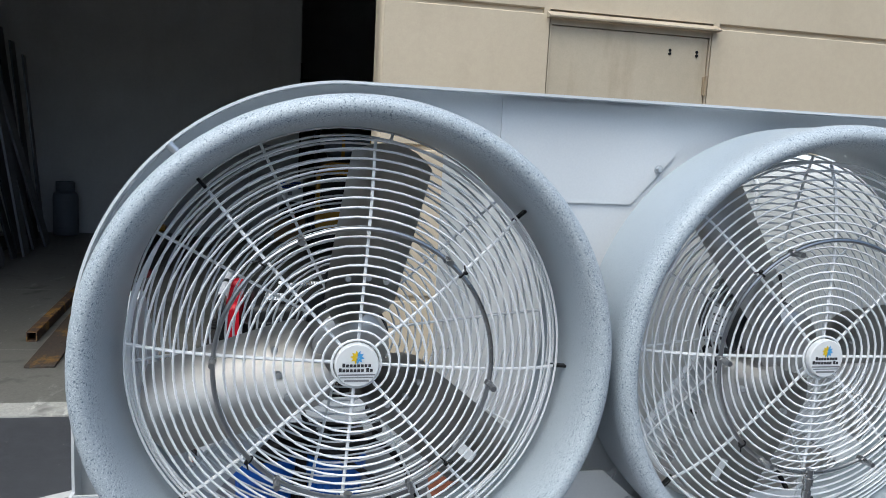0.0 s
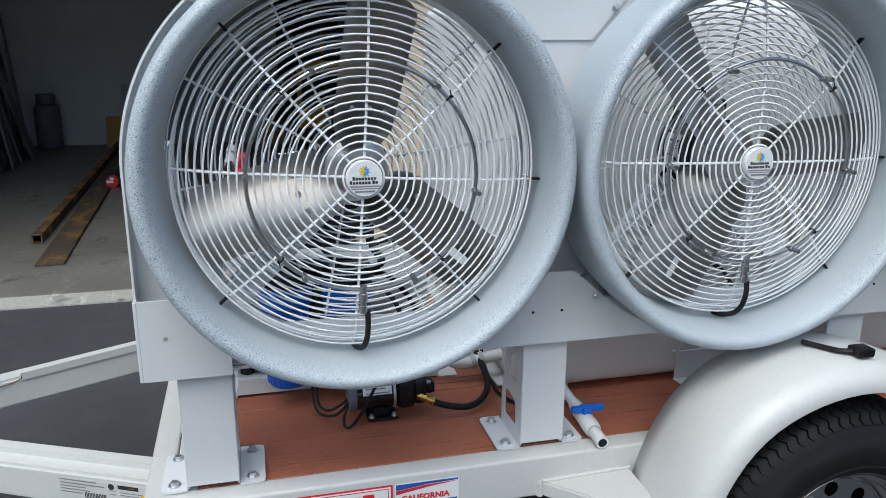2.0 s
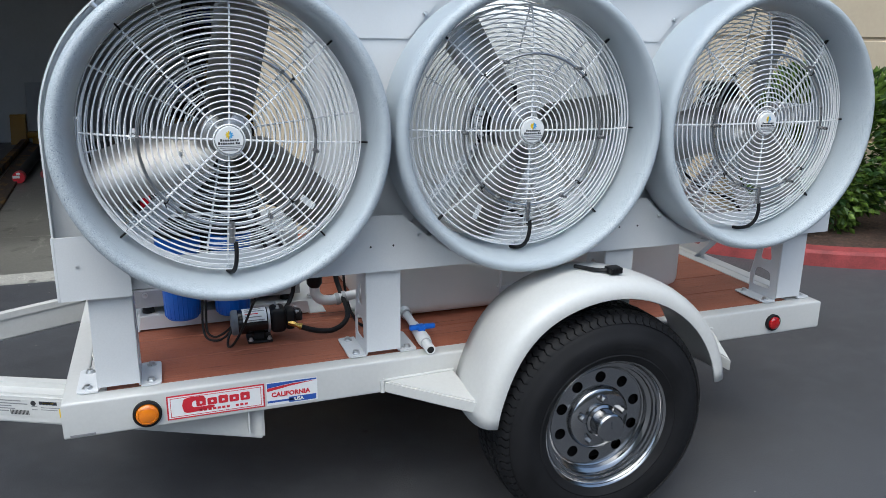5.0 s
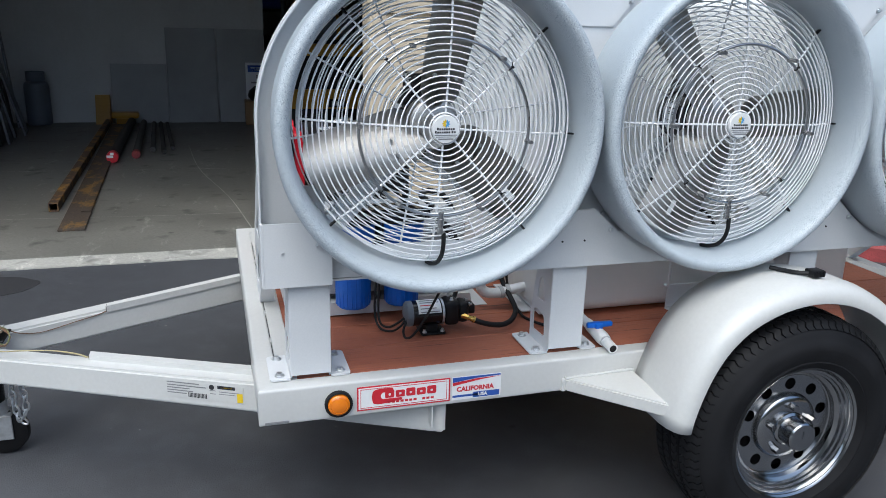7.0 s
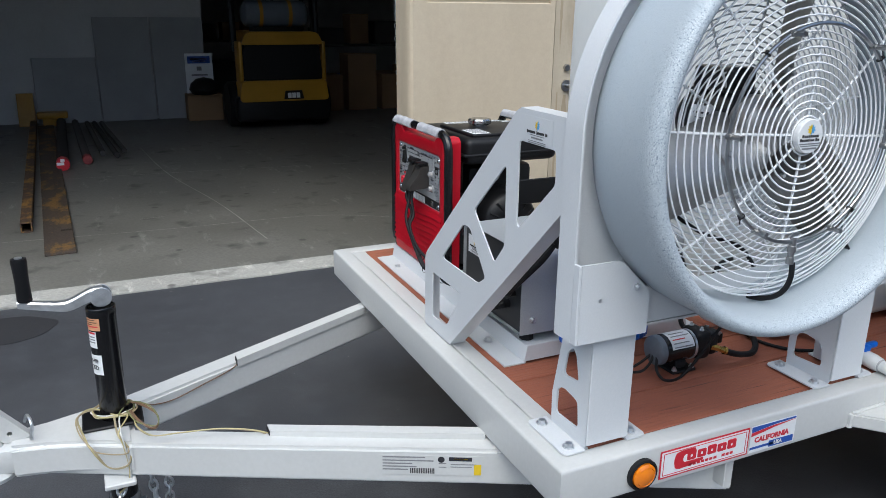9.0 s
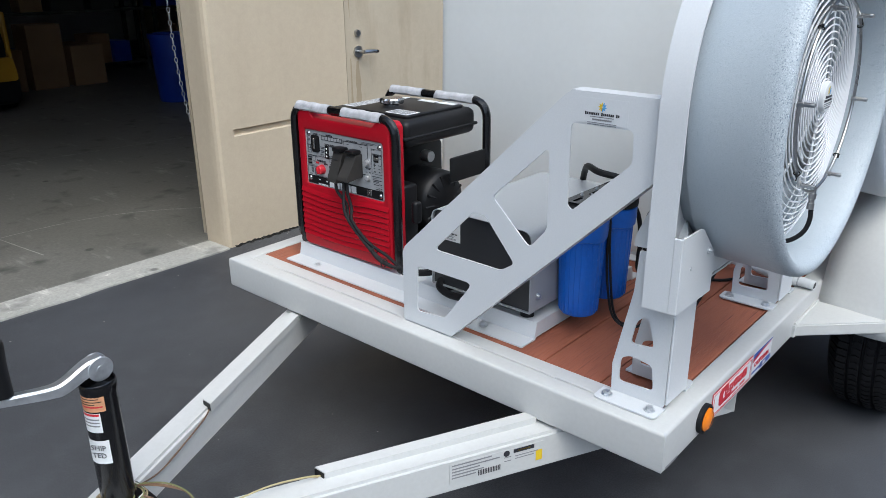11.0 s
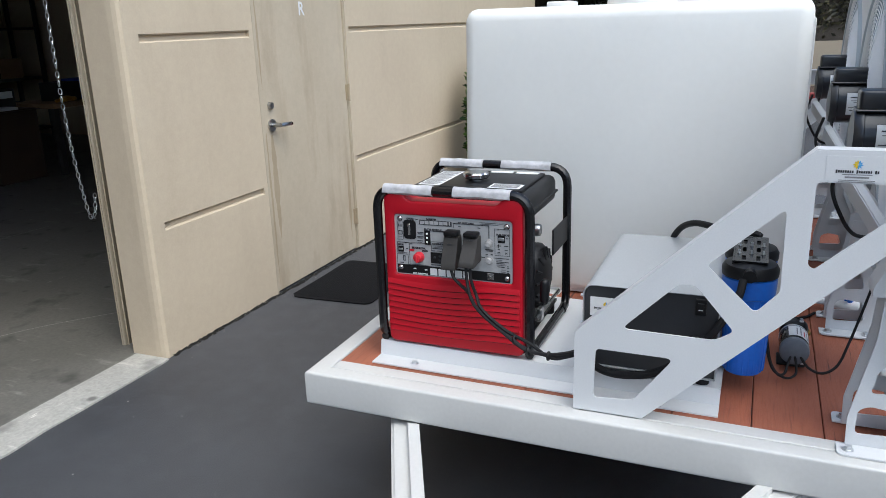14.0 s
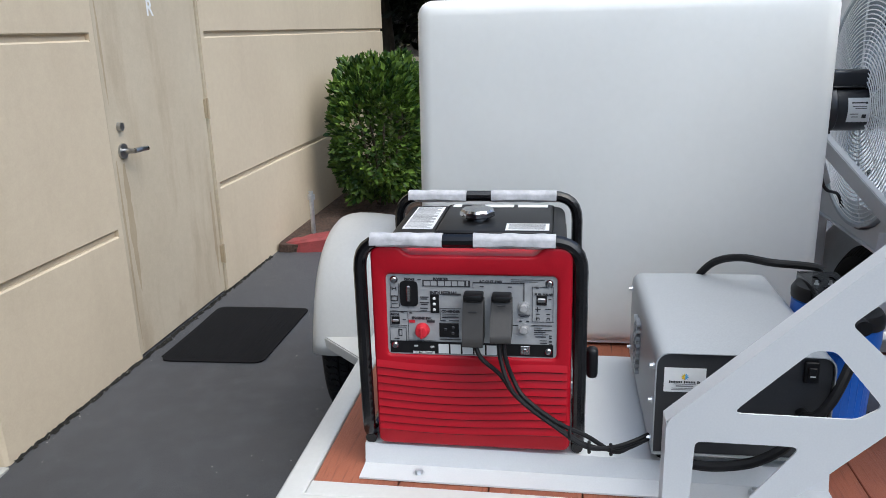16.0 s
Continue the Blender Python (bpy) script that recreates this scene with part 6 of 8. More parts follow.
sweep(bm, [(1.32, 0.292, 1.452), (1.32, 0.274, 1.450), (1.32, 0.266, 1.440), (1.32, 0.266, 0.612), (1.32, 0.274, 0.602), (1.32, 0.292, 0.600)], 0.0045, 8)
part("upright_tube", bm, PVC, tank, "thin white upright tube at the tank's side")
bm = bmesh.new()
lathe(bm, [(0.001, 0.045), (0.14, 0.040), (0.175, 0.025), (0.178, -0.01)], (1.5, 0.83, 1.512), "z", 40)
part("lid", bm, POLY, tank)
for y0, y1 in ((0.35, 0.62), (1.03, 1.30)):
    part("hold_down", boxed(0.846, 0.896, y0, y1, 0.520, 0.526, 0.002, 1), POWDER, tank)
part("hold_down", boxed(0.884, 0.8965, 0.30, 1.35, 0.528, 0.575, 0.002, 1), POWDER, tank)
for s, y in ((-1, 0.262),):
    for x in (1.322,):
        b = bmesh.new()
        plate(b, rounded([(x, 0.2815), (x + 0.19, 0.2815), (x + 0.18, 0.205), (x + 0.01, 0.205)], [0, 0, 0.02, 0.02]), [], "z", 0.5205, 0.526)
        hd = part("hold_down", b, POWDER, tank)
        part("bolt", bolt((x + 0.08, 0.235, 0.526)), ZINC, hd)
        part("hold_down", boxed(x, x + 0.19, 0.2765, 0.281, 0.527, 0.605, 0.002, 1), POWDER, tank)

# ---- pan under the generator and the control box ----
pan = thing("mounting_pan", "white folded steel pan bolted to the deck", "tray", (0.42, 0.93, 0.52))
bm = bmesh.new()
plate(bm, [(0.120, 0.521), (0.182, 0.521), (0.190, 0.564), (0.700, 0.564), (0.708, 0.521), (0.765, 0.521), (0.765, 0.525), (0.712, 0.525), (0.704, 0.568), (0.186, 0.568), (0.178, 0.525), (0.120, 0.525)], [], "y", 0.452, 1.405)
for v in bm.verts:
    v.co.z += 0.0100 * (v.co.y - 1.05)
part("tray", bm, POWDER, pan, smooth=20)
for y in (0.4545, 1.4005):
    b = bmesh.new()
    plate(b, [(0.183, 0.521), (0.190, 0.5635), (0.700, 0.5635), (0.707, 0.521)], [], "y", y - 0.002, y + 0.002)
    part("end_flange", b, POWDER, pan)
for y in (0.60, 1.282):
    for x in (0.150, 0.737):
        part("bolt", bolt((x, y, 0.525)), ZINC, pan)

# ---- generator ----
gen = thing("generator", "red portable inverter generator in a black tube frame", "generator", (0.40, 1.17, 0.568))
GY0, GY1, GZ0, GZ1 = 0.949, 1.394, 0.582, 1.030
for x in (0.188, 0.606):
    b = bmesh.new()
    back = 0.05 if x < 0.4 else -0.05
    top = rounded([(GY0, GZ0 + 0.05), (GY0, GZ1), (GY1, GZ1), (GY1, GZ0 + 0.05)], [0, 0.06, 0.06, 0], 6)
    pts = [(x, y, z) for y, z in top]
    pts = [(x + back, GY0, GZ0), (x + back * 0.35, GY0, GZ0 + 0.006), (x + back * 0.05, GY0, GZ0 + 0.025)] + pts + [(x + back * 0.05, GY1, GZ0 + 0.025), (x + back * 0.35, GY1, GZ0 + 0.006), (x + back, GY1, GZ0)]
    sweep(b, pts, 0.0135, 10)
    hoop = part("frame_hoop", b, BLACK_PAINT, gen, "black tube frame")
    for y0, y1 in ((1.000, 1.160), (1.222, 1.368)):
        b = bmesh.new()
        n = 16
        rr = [0.0152 + 0.0012 * noise.noise(Vector((i * 0.7, y0 * 9, x * 7))) for i in range(n)]
        sweep(b, [(x, y0 + (y1 - y0) * i / (n - 1), GZ1 + 0.0006 * math.sin(i)) for i in range(n)], rr, 14)
        prev = None
        for i in range(n):
            yy = y0 + (y1 - y0) * i / (n - 1)
            w = 0.003 * noise.noise(Vector((i * 0.5, y0 * 5, x * 3)))
            row = [b.verts.new((x - dx - w, yy, GZ1 + dz + w * 0.5)) for dx, dz in ((0.0160, 0.003), (0.0174, -0.002), (0.0178, -0.005 - 0.006 * abs(i / n - 0.5)), (0.0165, -0.005 - 0.006 * abs(i / n - 0.5)), (0.0160, -0.002))]
            if prev:
                for j in range(4):
                    b.faces.new((prev[j], prev[j + 1], row[j + 1], row[j]))
            prev = row
        part("foam_wrap", b, FOAM, hoop, "white foam wrap taped on the tube")
for y in (GY0 + 0.002, GY1 - 0.002):
    b = bmesh.new()
    sweep(b, [(0.19, y, GZ0), (0.40, y, GZ0), (0.604, y, GZ0)], 0.0125, 10)
    part("base_rail", b, BLACK_PAINT, gen)
for x in (0.235, 0.555):
    for y in (0.99, 1.34):
        b = bmesh.new()
        rod(b, (x, y, 0.5685), (x, y, 0.60), 0.016, n=14)
        part("rubber_foot", b, RUBBER, gen)
part("base_plate", boxed(0.21, 0.59, 0.975, 1.365, 0.597, 0.606), BLACK, gen)
# red front cover with a recess for the panel and moulded ribs
FX = 0.178
b = bmesh.new()
outer = rounded([(0.966, 0.578), (0.966, 1.008), (0.980, 1.020), (1.020, 1.020), (1.040, 1.001), (1.294, 1.001), (1.312, 1.020), (1.356, 1.020), (1.370, 1.008), (1.372, 0.578)], [0.02, 0.010, 0.006, 0.008, 0.010, 0.010, 0.008, 0.006, 0.010, 0.02])
hole = rounded([(0.996, 0.786), (0.996, 0.960), (1.340, 0.960), (1.342, 0.786)], 0.010)
plate(b, outer, [hole], "x", FX, FX + 0.058)
# soften the front edges of the moulding
rim = [e for e in b.edges if all(abs(v.co.x - FX) < 1e-5 for v in e.verts) and len(e.link_faces) == 2 and e.calc_face_angle(0) > 1.0]
bmesh.ops.bevel(b, geom=rim, offset=0.007, segments=3, profile=0.5, affect="EDGES")
cover = part("front_cover", b, RED, gen, "red moulded front cover", 50)
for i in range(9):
    b = bmesh.new()
    prev = None
    for k in range(15):
        t = k / 14
        z = 0.760 - i * 0.0180 - (0.010 + 0.0006 * i) * math.sin(math.pi * min(1, (1 - t) * 0.62 / 0.5)) * (0.6 if t < 0.2 else 1.0) * (1 - 0.08 * i)
        yy = 0.974 + (1.366 - 0.974) * t
        row = [b.verts.new((FX + dx, yy, z + dz)) for dx, dz in ((-0.0002, 0.0140), (-0.0022, 0.0085), (-0.0050, 0.0012), (-0.0052, 0.0), (-0.0044, -0.0010), (0.001, -0.0016))]
        if prev:
            for j in range(5):
                b.faces.new((prev[j], prev[j + 1], row[j + 1], row[j]))
        else:
            b.faces.new(row)
        prev = row
    b.faces.new(prev[::-1])
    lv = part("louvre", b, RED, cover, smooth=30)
    # Black strip below each louvre stands in for the shade of its groove.
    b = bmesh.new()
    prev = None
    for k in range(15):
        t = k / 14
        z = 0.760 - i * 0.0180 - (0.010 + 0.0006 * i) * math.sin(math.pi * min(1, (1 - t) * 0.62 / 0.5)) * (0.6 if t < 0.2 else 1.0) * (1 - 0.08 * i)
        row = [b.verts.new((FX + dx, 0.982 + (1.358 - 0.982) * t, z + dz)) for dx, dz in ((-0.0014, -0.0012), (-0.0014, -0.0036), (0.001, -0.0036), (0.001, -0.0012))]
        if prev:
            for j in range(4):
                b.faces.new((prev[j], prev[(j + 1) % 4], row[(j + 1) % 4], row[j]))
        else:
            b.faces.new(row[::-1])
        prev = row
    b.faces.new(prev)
    part("louvre_shade", b, BLACK, lv, "black strip drawn as the shade under the louvre")
# side fairings behind the cover
b = bmesh.new()
box(b, FX + 0.059, 0.300, 0.968, 1.368, 0.615, 0.826, 0.012, 3)
box(b, FX + 0.059, 0.300, 1.070, 1.368, 0.815, 0.945, 0.012, 3)
part("side_fairing", b, BLACK, gen)
panel = part("control_panel", boxed(FX + 0.006, FX + 0.030, 0.992, 1.344, 0.782, 0.964), PANEL_GREY, gen, "silver control panel with plugs and switches")
px = FX + 0.0055


def on_panel(y0, y1, z0, z1, mat, depth=0.002, nm="detail", label=""):
    return part(nm, boxed(px - depth, px, y0, y1, z0, z1, min(0.0015, depth * 0.4), 1), mat, panel, label)


on_panel(1.002, 1.337, 0.789, 0.8155, BLACK, 0.001, "name_strip")
part("choke_plate", (lambda b: (plate(b, rounded([(1.275, 0.892), (1.275, 0.946), (1.312, 0.946), (1.312, 0.892)], 0.010), [], "x", px - 0.003, px), b)[1])(bmesh.new()), BLACK, panel)
on_panel(1.289, 1.297, 0.905, 0.937, STEEL, 0.010, "choke_lever")
on_panel(1.232, 1.250, 0.878, 0.919, BLACK, 0.002, "indicator_strip")
for z in (0.886, 0.898, 0.910):
    on_panel(1.239, 1.245, z - 0.003, z + 0.003, PAPER, 0.0035, "indicator")
on_panel(1.193, 1.233, 0.826, 0.858, BLACK, 0.003, "monitor_plate")
for y, z in ((1.220, 0.844), (1.204, 0.848), (1.205, 0.836)):
    on_panel(y - 0.0035, y + 0.0035, z - 0.003, z + 0.003, DARK_BOX, 0.0045, "indicator")
on_panel(1.016, 1.036, 0.900, 0.921, BLACK, 0.002, "valve_plate")
on_panel(1.018, 1.034, 0.906, 0.915, STEEL, 0.004, "valve_tab")
on_panel(1.315, 1.332, 0.852, 0.869, BLACK, 0.002, "recoil_plate")
on_panel(1.317, 1.330, 0.857, 0.863, STEEL, 0.004, "valve_tab")
b = bmesh.new()
lathe(b, [(0.001, -0.019), (0.011, -0.018), (0.0138, -0.014), (0.0150, -0.002), (0.0152, 0.0)], (px, 1.268, 0.841), "x", 28)
box(b, px - 0.0235, px - 0.016, 1.2655, 1.2705, 0.829, 0.853, 0.002, 2)
part("engine_knob", b, INK_RED, panel, "red engine switch knob")
for z in (0.8485, 0.895):
    b = bmesh.new()
    lathe(b, [(0.001, -0.013), (0.007, -0.0125), (0.0082, -0.009), (0.0085, -0.003), (0.0122, -0.0025), (0.0124, 0.0)], (px, 1.0615, z), "x", 24)
    part("breaker_cap", b, CLEAR_CAP, panel, "round pale breaker cap")
for y, z in ((1.324, 0.948), (1.011, 0.945), (1.327, 0.805), (1.012, 0.800)):
    b = bmesh.new()
    lathe(b, [(0.001, -0.005), (0.005, -0.0045), (0.0075, -0.002), (0.0085, 0.0)], (px, y, z), "x", 16)
    part("screw", b, CHROME, panel)
on_panel(1.049, 1.068, 0.793, 0.812, STEEL, 0.0025, "jewel")
on_panel(1.0545, 1.0625, 0.7985, 0.8065, CHROME, 0.0040, "jewel_screw")


def panel_words(t, y, z, s, mat=INK, bold=0.00045):
    words(t, s, on_minus_x(px - (0.0012 if mat == PAPER else 0.0004), y, z), mat, panel, "lettering", bold=bold)


pb = on_minus_x(px - 0.0003, 0, 0)
print_bars(panel, pb, [(-1.271, -1.253, 0.9120, 0.0020), (-1.270, -1.256, 0.9080, 0.0020), (-1.272, -1.253, 0.9000, 0.0020), (-1.270, -1.256, 0.8960, 0.0020), (-1.272, -1.255, 0.8880, 0.0020), (-1.271, -1.257, 0.8835, 0.0010), (-1.226, -1.194, 0.8765, 0.0010), (-1.226, -1.198, 0.8725, 0.0010), (-1.227, -1.192, 0.8690, 0.0020), (-1.231, -1.219, 0.8620, 0.0020), (-1.213, -1.192, 0.8625, 0.0020), (-1.233, -1.190, 0.8210, 0.0020), (-1.072, -1.049, 0.8785, 0.0020), (-1.069, -1.051, 0.8750, 0.0020), (-1.087, -1.020, 0.9525, 0.0010), (-1.087, -1.034, 0.9485, 0.0010)], INK, "print")
print_bars(panel, pb, [(-1.046, -1.005, 0.8565, 0.0020), (-1.041, -1.024, 0.8515, 0.0010), (-1.041, -1.006, 0.8465, 0.0020), (-1.041, -1.018, 0.8420, 0.0020), (-1.041, -1.012, 0.8375, 0.0010), (-1.038, -1.017, 0.8325, 0.0020), (-1.029, -1.015, 0.8245, 0.0010), (-1.029, -1.015, 0.8190, 0.0020), (-1.071, -1.065, 0.8650, 0.0020), (-1.057, -1.051, 0.8650, 0.0030), (-1.149, -1.141, 0.9370, 0.0020), (-1.093, -1.085, 0.9370, 0.0020), (-1.037, -1.030, 0.8810, 0.0020), (-1.017, -1.009, 0.8810, 0.0020)], INK, "print")
print_bars(panel, pb, [(-1.045, -1.003, 0.9380, 0.0010), (-1.045, -1.002, 0.8645, 0.0010), (-1.045, -1.044, 0.9010, 0.0750), (-1.004, -1.003, 0.9010, 0.0740), (-1.299, -1.231, 0.8810, 0.0010), (-1.298, -1.297, 0.8480, 0.0640), (-1.299, -1.241, 0.8170, 0.0010), (-1.231, -1.230, 0.8760, 0.0250), (-1.231, -1.188, 0.8885, 0.0010), (-1.163, -1.060, 0.9450, 0.0020), (-1.062, -1.060, 0.9260, 0.0390), (-1.163, -1.162, 0.9390, 0.0130), (-1.334, -1.299, 0.8800, 0.0020), (-1.336, -1.301, 0.8495, 0.0010), (-1.336, -1.302, 0.8455, 0.0010), (-1.338, -1.304, 0.8105, 0.0010), (-1.337, -1.336, 0.8280, 0.0350), (-1.335, -1.334, 0.8640, 0.0310), (-1.303, -1.302, 0.8290, 0.0350), (-1.334, -1.316, 0.8880, 0.0010), (-1.088, -1.073, 0.8560, 0.0020), (-1.315, -1.314, 0.9150, 0.0500), (-1.332, -1.331, 0.9140, 0.0510)], INK, "print")
print_bars(panel, pb, [(-1.329, -1.327, 0.9290, 0.0080), (-1.321, -1.319, 0.9290, 0.0080), (-1.327, -1.320, 0.9290, 0.0020), (-1.330, -1.317, 0.9130, 0.0020), (-1.330, -1.329, 0.9080, 0.0100), (-1.319, -1.317, 0.9080, 0.0110), (-1.331, -1.318, 0.9030, 0.0020), (-1.330, -1.318, 0.8965, 0.0010), (-1.309, -1.302, 0.8620, 0.0020), (-1.319, -1.311, 0.8400, 0.0020), (-1.319, -1.317, 0.8335, 0.0150), (-1.312, -1.311, 0.8340, 0.0140), (-1.319, -1.311, 0.8270, 0.0020), (-1.328, -1.317, 0.8200, 0.0020), (-1.039, -1.028, 0.8915, 0.0020), (-1.035, -1.033, 0.8910, 0.0100)], INK, "print")
print_bars(panel, pb, [(-1.019, -1.007, 0.8920, 0.0020), (-1.037, -1.030, 0.8730, 0.0020), (-1.037, -1.035, 0.8710, 0.0060), (-1.031, -1.030, 0.8710, 0.0060), (-1.016, -1.010, 0.8730, 0.0020), (-1.016, -1.015, 0.8710, 0.0060), (-1.011, -1.010, 0.8710, 0.0060), (-1.013, -1.007, 0.9130, 0.0020), (-1.011, -1.005, 0.8350, 0.0020), (-1.011, -1.005, 0.8300, 0.0020), (-1.011, -1.005, 0.8225, 0.0030), (-1.011, -1.005, 0.8170, 0.0020), (-1.275, -1.268, 0.9490, 0.0020), (-1.311, -1.306, 0.8790, 0.0030), (-1.038, -1.032, 0.9360, 0.0020), (-1.313, -1.308, 0.8140, 0.0020), (-1.295, -1.288, 0.8770, 0.0020)], INK, "print")
print_bars(panel, pb, [(-1.265, -1.168, 0.9420, 0.0140)], INK, "print")
print_bars(panel, on_minus_x(px - 0.0006, 0, 0), [(-1.262, -1.250, 0.9415, 0.0090), (-1.248, -1.236, 0.9420, 0.0100), (-1.233, -1.221, 0.9420, 0.0100), (-1.219, -1.207, 0.9420, 0.0100), (-1.205, -1.194, 0.9420, 0.0100), (-1.192, -1.180, 0.9425, 0.0090), (-1.176, -1.172, 0.9430, 0.0100)], PANEL_GREY, "print")
print_bars(panel, pb, [(-1.225, -1.187, 0.9190, 0.0040), (-1.259, -1.242, 0.8595, 0.0050)], INK, "print")
print_bars(panel, pb, [(-1.296, -1.283, 0.8590, 0.0060)], INK_RED, "print")
panel_words("INVERTER", 1.228, 0.951, 0.0068)
panel_words("INDUSTRIAL", 1.222, 0.921, 0.0103)
panel_words("AC OUT 120V", 1.127, 0.947, 0.0075)
panel_words("ENGINE SW.", 1.269, 0.866, 0.0075)
panel_words("CHOKE", 1.292, 0.949, 0.0062)
panel_words("FUEL VALVE", 1.022, 0.922, 0.0068)
panel_words("RECOIL", 1.324, 0.873, 0.0055)
panel_words("CO-MINDER", 1.209, 0.882, 0.0068)
panel_words("OFF", 1.283, 0.805, 0.0048, PAPER)
panel_words("ON", 1.249, 0.804, 0.0048, PAPER)
panel_words("ECO THROTTLE", 1.267, 0.791, 0.0062, PAPER)
# the maker's name, as plain blocks
mb = on_minus_x(px - 0.0012, 0, 0)
for k in range(5):
    print_bars(panel, mb, [(-1.236 + 0.0248 * k, -1.236 + 0.0248 * k + 0.0212, 0.8005, 0.0205)], PAPER, "name_block")
# two dark plugs and their cords
for y, z0, z1, tilt in ((1.160, 0.828, 0.930, 0.004), (1.104, 0.842, 0.929, 0.014)):
    b = bmesh.new()
    for q in ([(0.0, 0.06), (0.052 + tilt, 0.0), (0.050 + tilt, 0.14), (0.034, 0.60), (0.026, 0.86), (0.0, 0.86)],):
        plate(b, rounded([(px - 0.002 - u, z0 + v * (z1 - z0)) for u, v in q], [0, 0.004, 0.008, 0.02, 0.006, 0]), [], "y", y - 0.0205, y + 0.0205)
    pl = part("plug", b, PLUG_GREY, panel, "dark grey power plug", 30)
    b = bmesh.new()
    box(b, px - 0.036, px - 0.0025, y - 0.0195, y + 0.0195, z0 + 0.865 * (z1 - z0), z1, 0.004, 2)
    part("plug_head", b, BLACK, pl)
    print_bars(pl, on_minus_x(px - 0.0375, y, z0 + 0.064), [(-0.008, 0.008, 0.004, 0.003)], DARK_BOX)
cord_pts = (
    [(px - 0.046, 1.156, 0.832), (px - 0.054, 1.142, 0.805), (px - 0.052, 1.105, 0.770), (px - 0.076, 1.070, 0.735), (px - 0.078, 1.000, 0.682), (px - 0.076, 0.940, 0.640), (px - 0.040, 0.885, 0.610), (px - 0.010, 0.845, 0.604), (0.19, 0.806, 0.612)],
    [(px - 0.056, 1.108, 0.846), (px - 0.062, 1.104, 0.81), (px - 0.078, 1.088, 0.765), (px - 0.082, 1.062, 0.730), (px - 0.084, 0.995, 0.678), (px - 0.080, 0.936, 0.636), (px - 0.044, 0.885, 0.616), (px - 0.012, 0.845, 0.611), (0.195, 0.806, 0.618)],
    [(px - 0.050, 1.099, 0.846), (px - 0.056, 1.095, 0.81), (px - 0.056, 1.080, 0.765), (px - 0.078, 1.056, 0.735), (px - 0.080, 0.992, 0.686), (px - 0.056, 0.934, 0.646), (px - 0.038, 0.88, 0.604), (px - 0.008, 0.845, 0.598), (0.20, 0.806, 0.606)])
cords = thing("power_cord", "black power cords run from the generator to the control box", "cord", (0.16, 0.95, 0.568))
for c in cord_pts:
    b = bmesh.new()
    sweep(b, curve(c, 8), 0.0047, 8)
    part("cord", b, RUBBER, cords)
for y, z in ((0.968, 0.661), (0.93, 0.634), (0.885, 0.610)):
    b = bmesh.new()
    lathe(b, [(0.012, -0.003), (0.0135, 0.0), (0.012, 0.003)], (px - 0.077 if y > 0.9 else px - 0.041, y, z), "y", 14, closed=True)
    part("tie", b, BLACK, cords)
# fuel tank with its cap and labels
b = bmesh.new()
box(b, 0.262, 0.590, 0.978, 1.362, 0.930, 1.012, 0.022, 4)
ft = part("fuel_tank", b, BLACK, gen, "black fuel tank")
part("tank_seam", boxed(0.252, 0.595, 0.975, 1.362, 0.956, 0.965, 0.003, 1), BLACK, ft)
b = bmesh.new()
box(b, 0.295, 0.560, 1.005, 1.258, 1.008, 1.021, 0.010, 3)
part("tank_pad", b, BLACK, ft)
b = bmesh.new()
n = 10
lathe(b, [(0.024, 1.014), (0.024, 1.026), (0.035, 1.027), (0.0395, 1.030), (0.0395, 1.040), (0.035, 1.045), (0.001, 1.046)], (0.405, 1.174, 0), "z", 40)
for v in b.verts:
    d = Vector((v.co.x - 0.405, v.co.y - 1.174))
    if d.length > 0.03:
        k = 1 - 0.12 * (0.5 + 0.5 * math.cos(9 * math.atan2(d.y, d.x)))
        v.co.x, v.co.y = 0.405 + d.x * k, 1.174 + d.y * k
part("fuel_cap", b, CHROME, ft, "chrome fuel cap")
b = bmesh.new()
box(b, 0.345, 0.555, 1.268, 1.336, 1.0122, 1.0130)
wl = part("warning_label", b, PAPER, ft, "white printed warning label", 0)
print_bars(wl, on_top(0.45, 1.302, 1.0132), [(-0.030, 0.028 - 0.01 * (k % 3 == 2), 0.095 - 0.009 * k, 0.004 if k % 5 == 0 else 0.0022) for k in range(22)], INK_GREY)
b = bmesh.new()
box(b, 0.305, 0.362, 1.014, 1.106, 1.0212, 1.0220)
wl = part("warning_label", b, PAPER, ft, "white printed warning label", 0)
print_bars(wl, on_top(0.333, 1.06, 1.0222), [(-0.040, 0.038, 0.020 - 0.008 * k, 0.003) for k in range(6)], INK_GREY)
for y0, y1 in ((1.225, 1.245), (1.10, 1.17), (1.02, 1.09)):
    part("warning_label", boxed(0.520, 0.545, y0, y1, 1.0125 if y0 < 1.0 else 1.0213, 1.0222), PAPER, ft, smooth=0)
# engine parts seen on the open side
b = bmesh.new()
lathe(b, [(0.001, -0.035), (0.045, -0.035), (0.060, -0.030), (0.085, -0.022), (0.098, -0.005), (0.100, 0.03), (0.100, 0.10)], (0.425, 0.995, 0.735), "y", 40)
rc = part("recoil_housing", b, BLACK, gen, "black finned recoil starter housing")
for i in range(14):
    a = radians(i * 360 / 14)
    b = bmesh.new()
    rod(b, (0.425 + 0.055 * math.cos(a), 0.966, 0.735 + 0.055 * math.sin(a)), (0.425 + 0.088 * math.cos(a), 0.973, 0.735 + 0.088 * math.sin(a)), 0.004, n=6)
    part("fin", b, BLACK, rc)
b = bmesh.new()
box(b, 0.225, 0.255, 0.910, 0.934, 0.722, 0.790, 0.010, 3)
part("starter_grip", b, BLACK, gen)
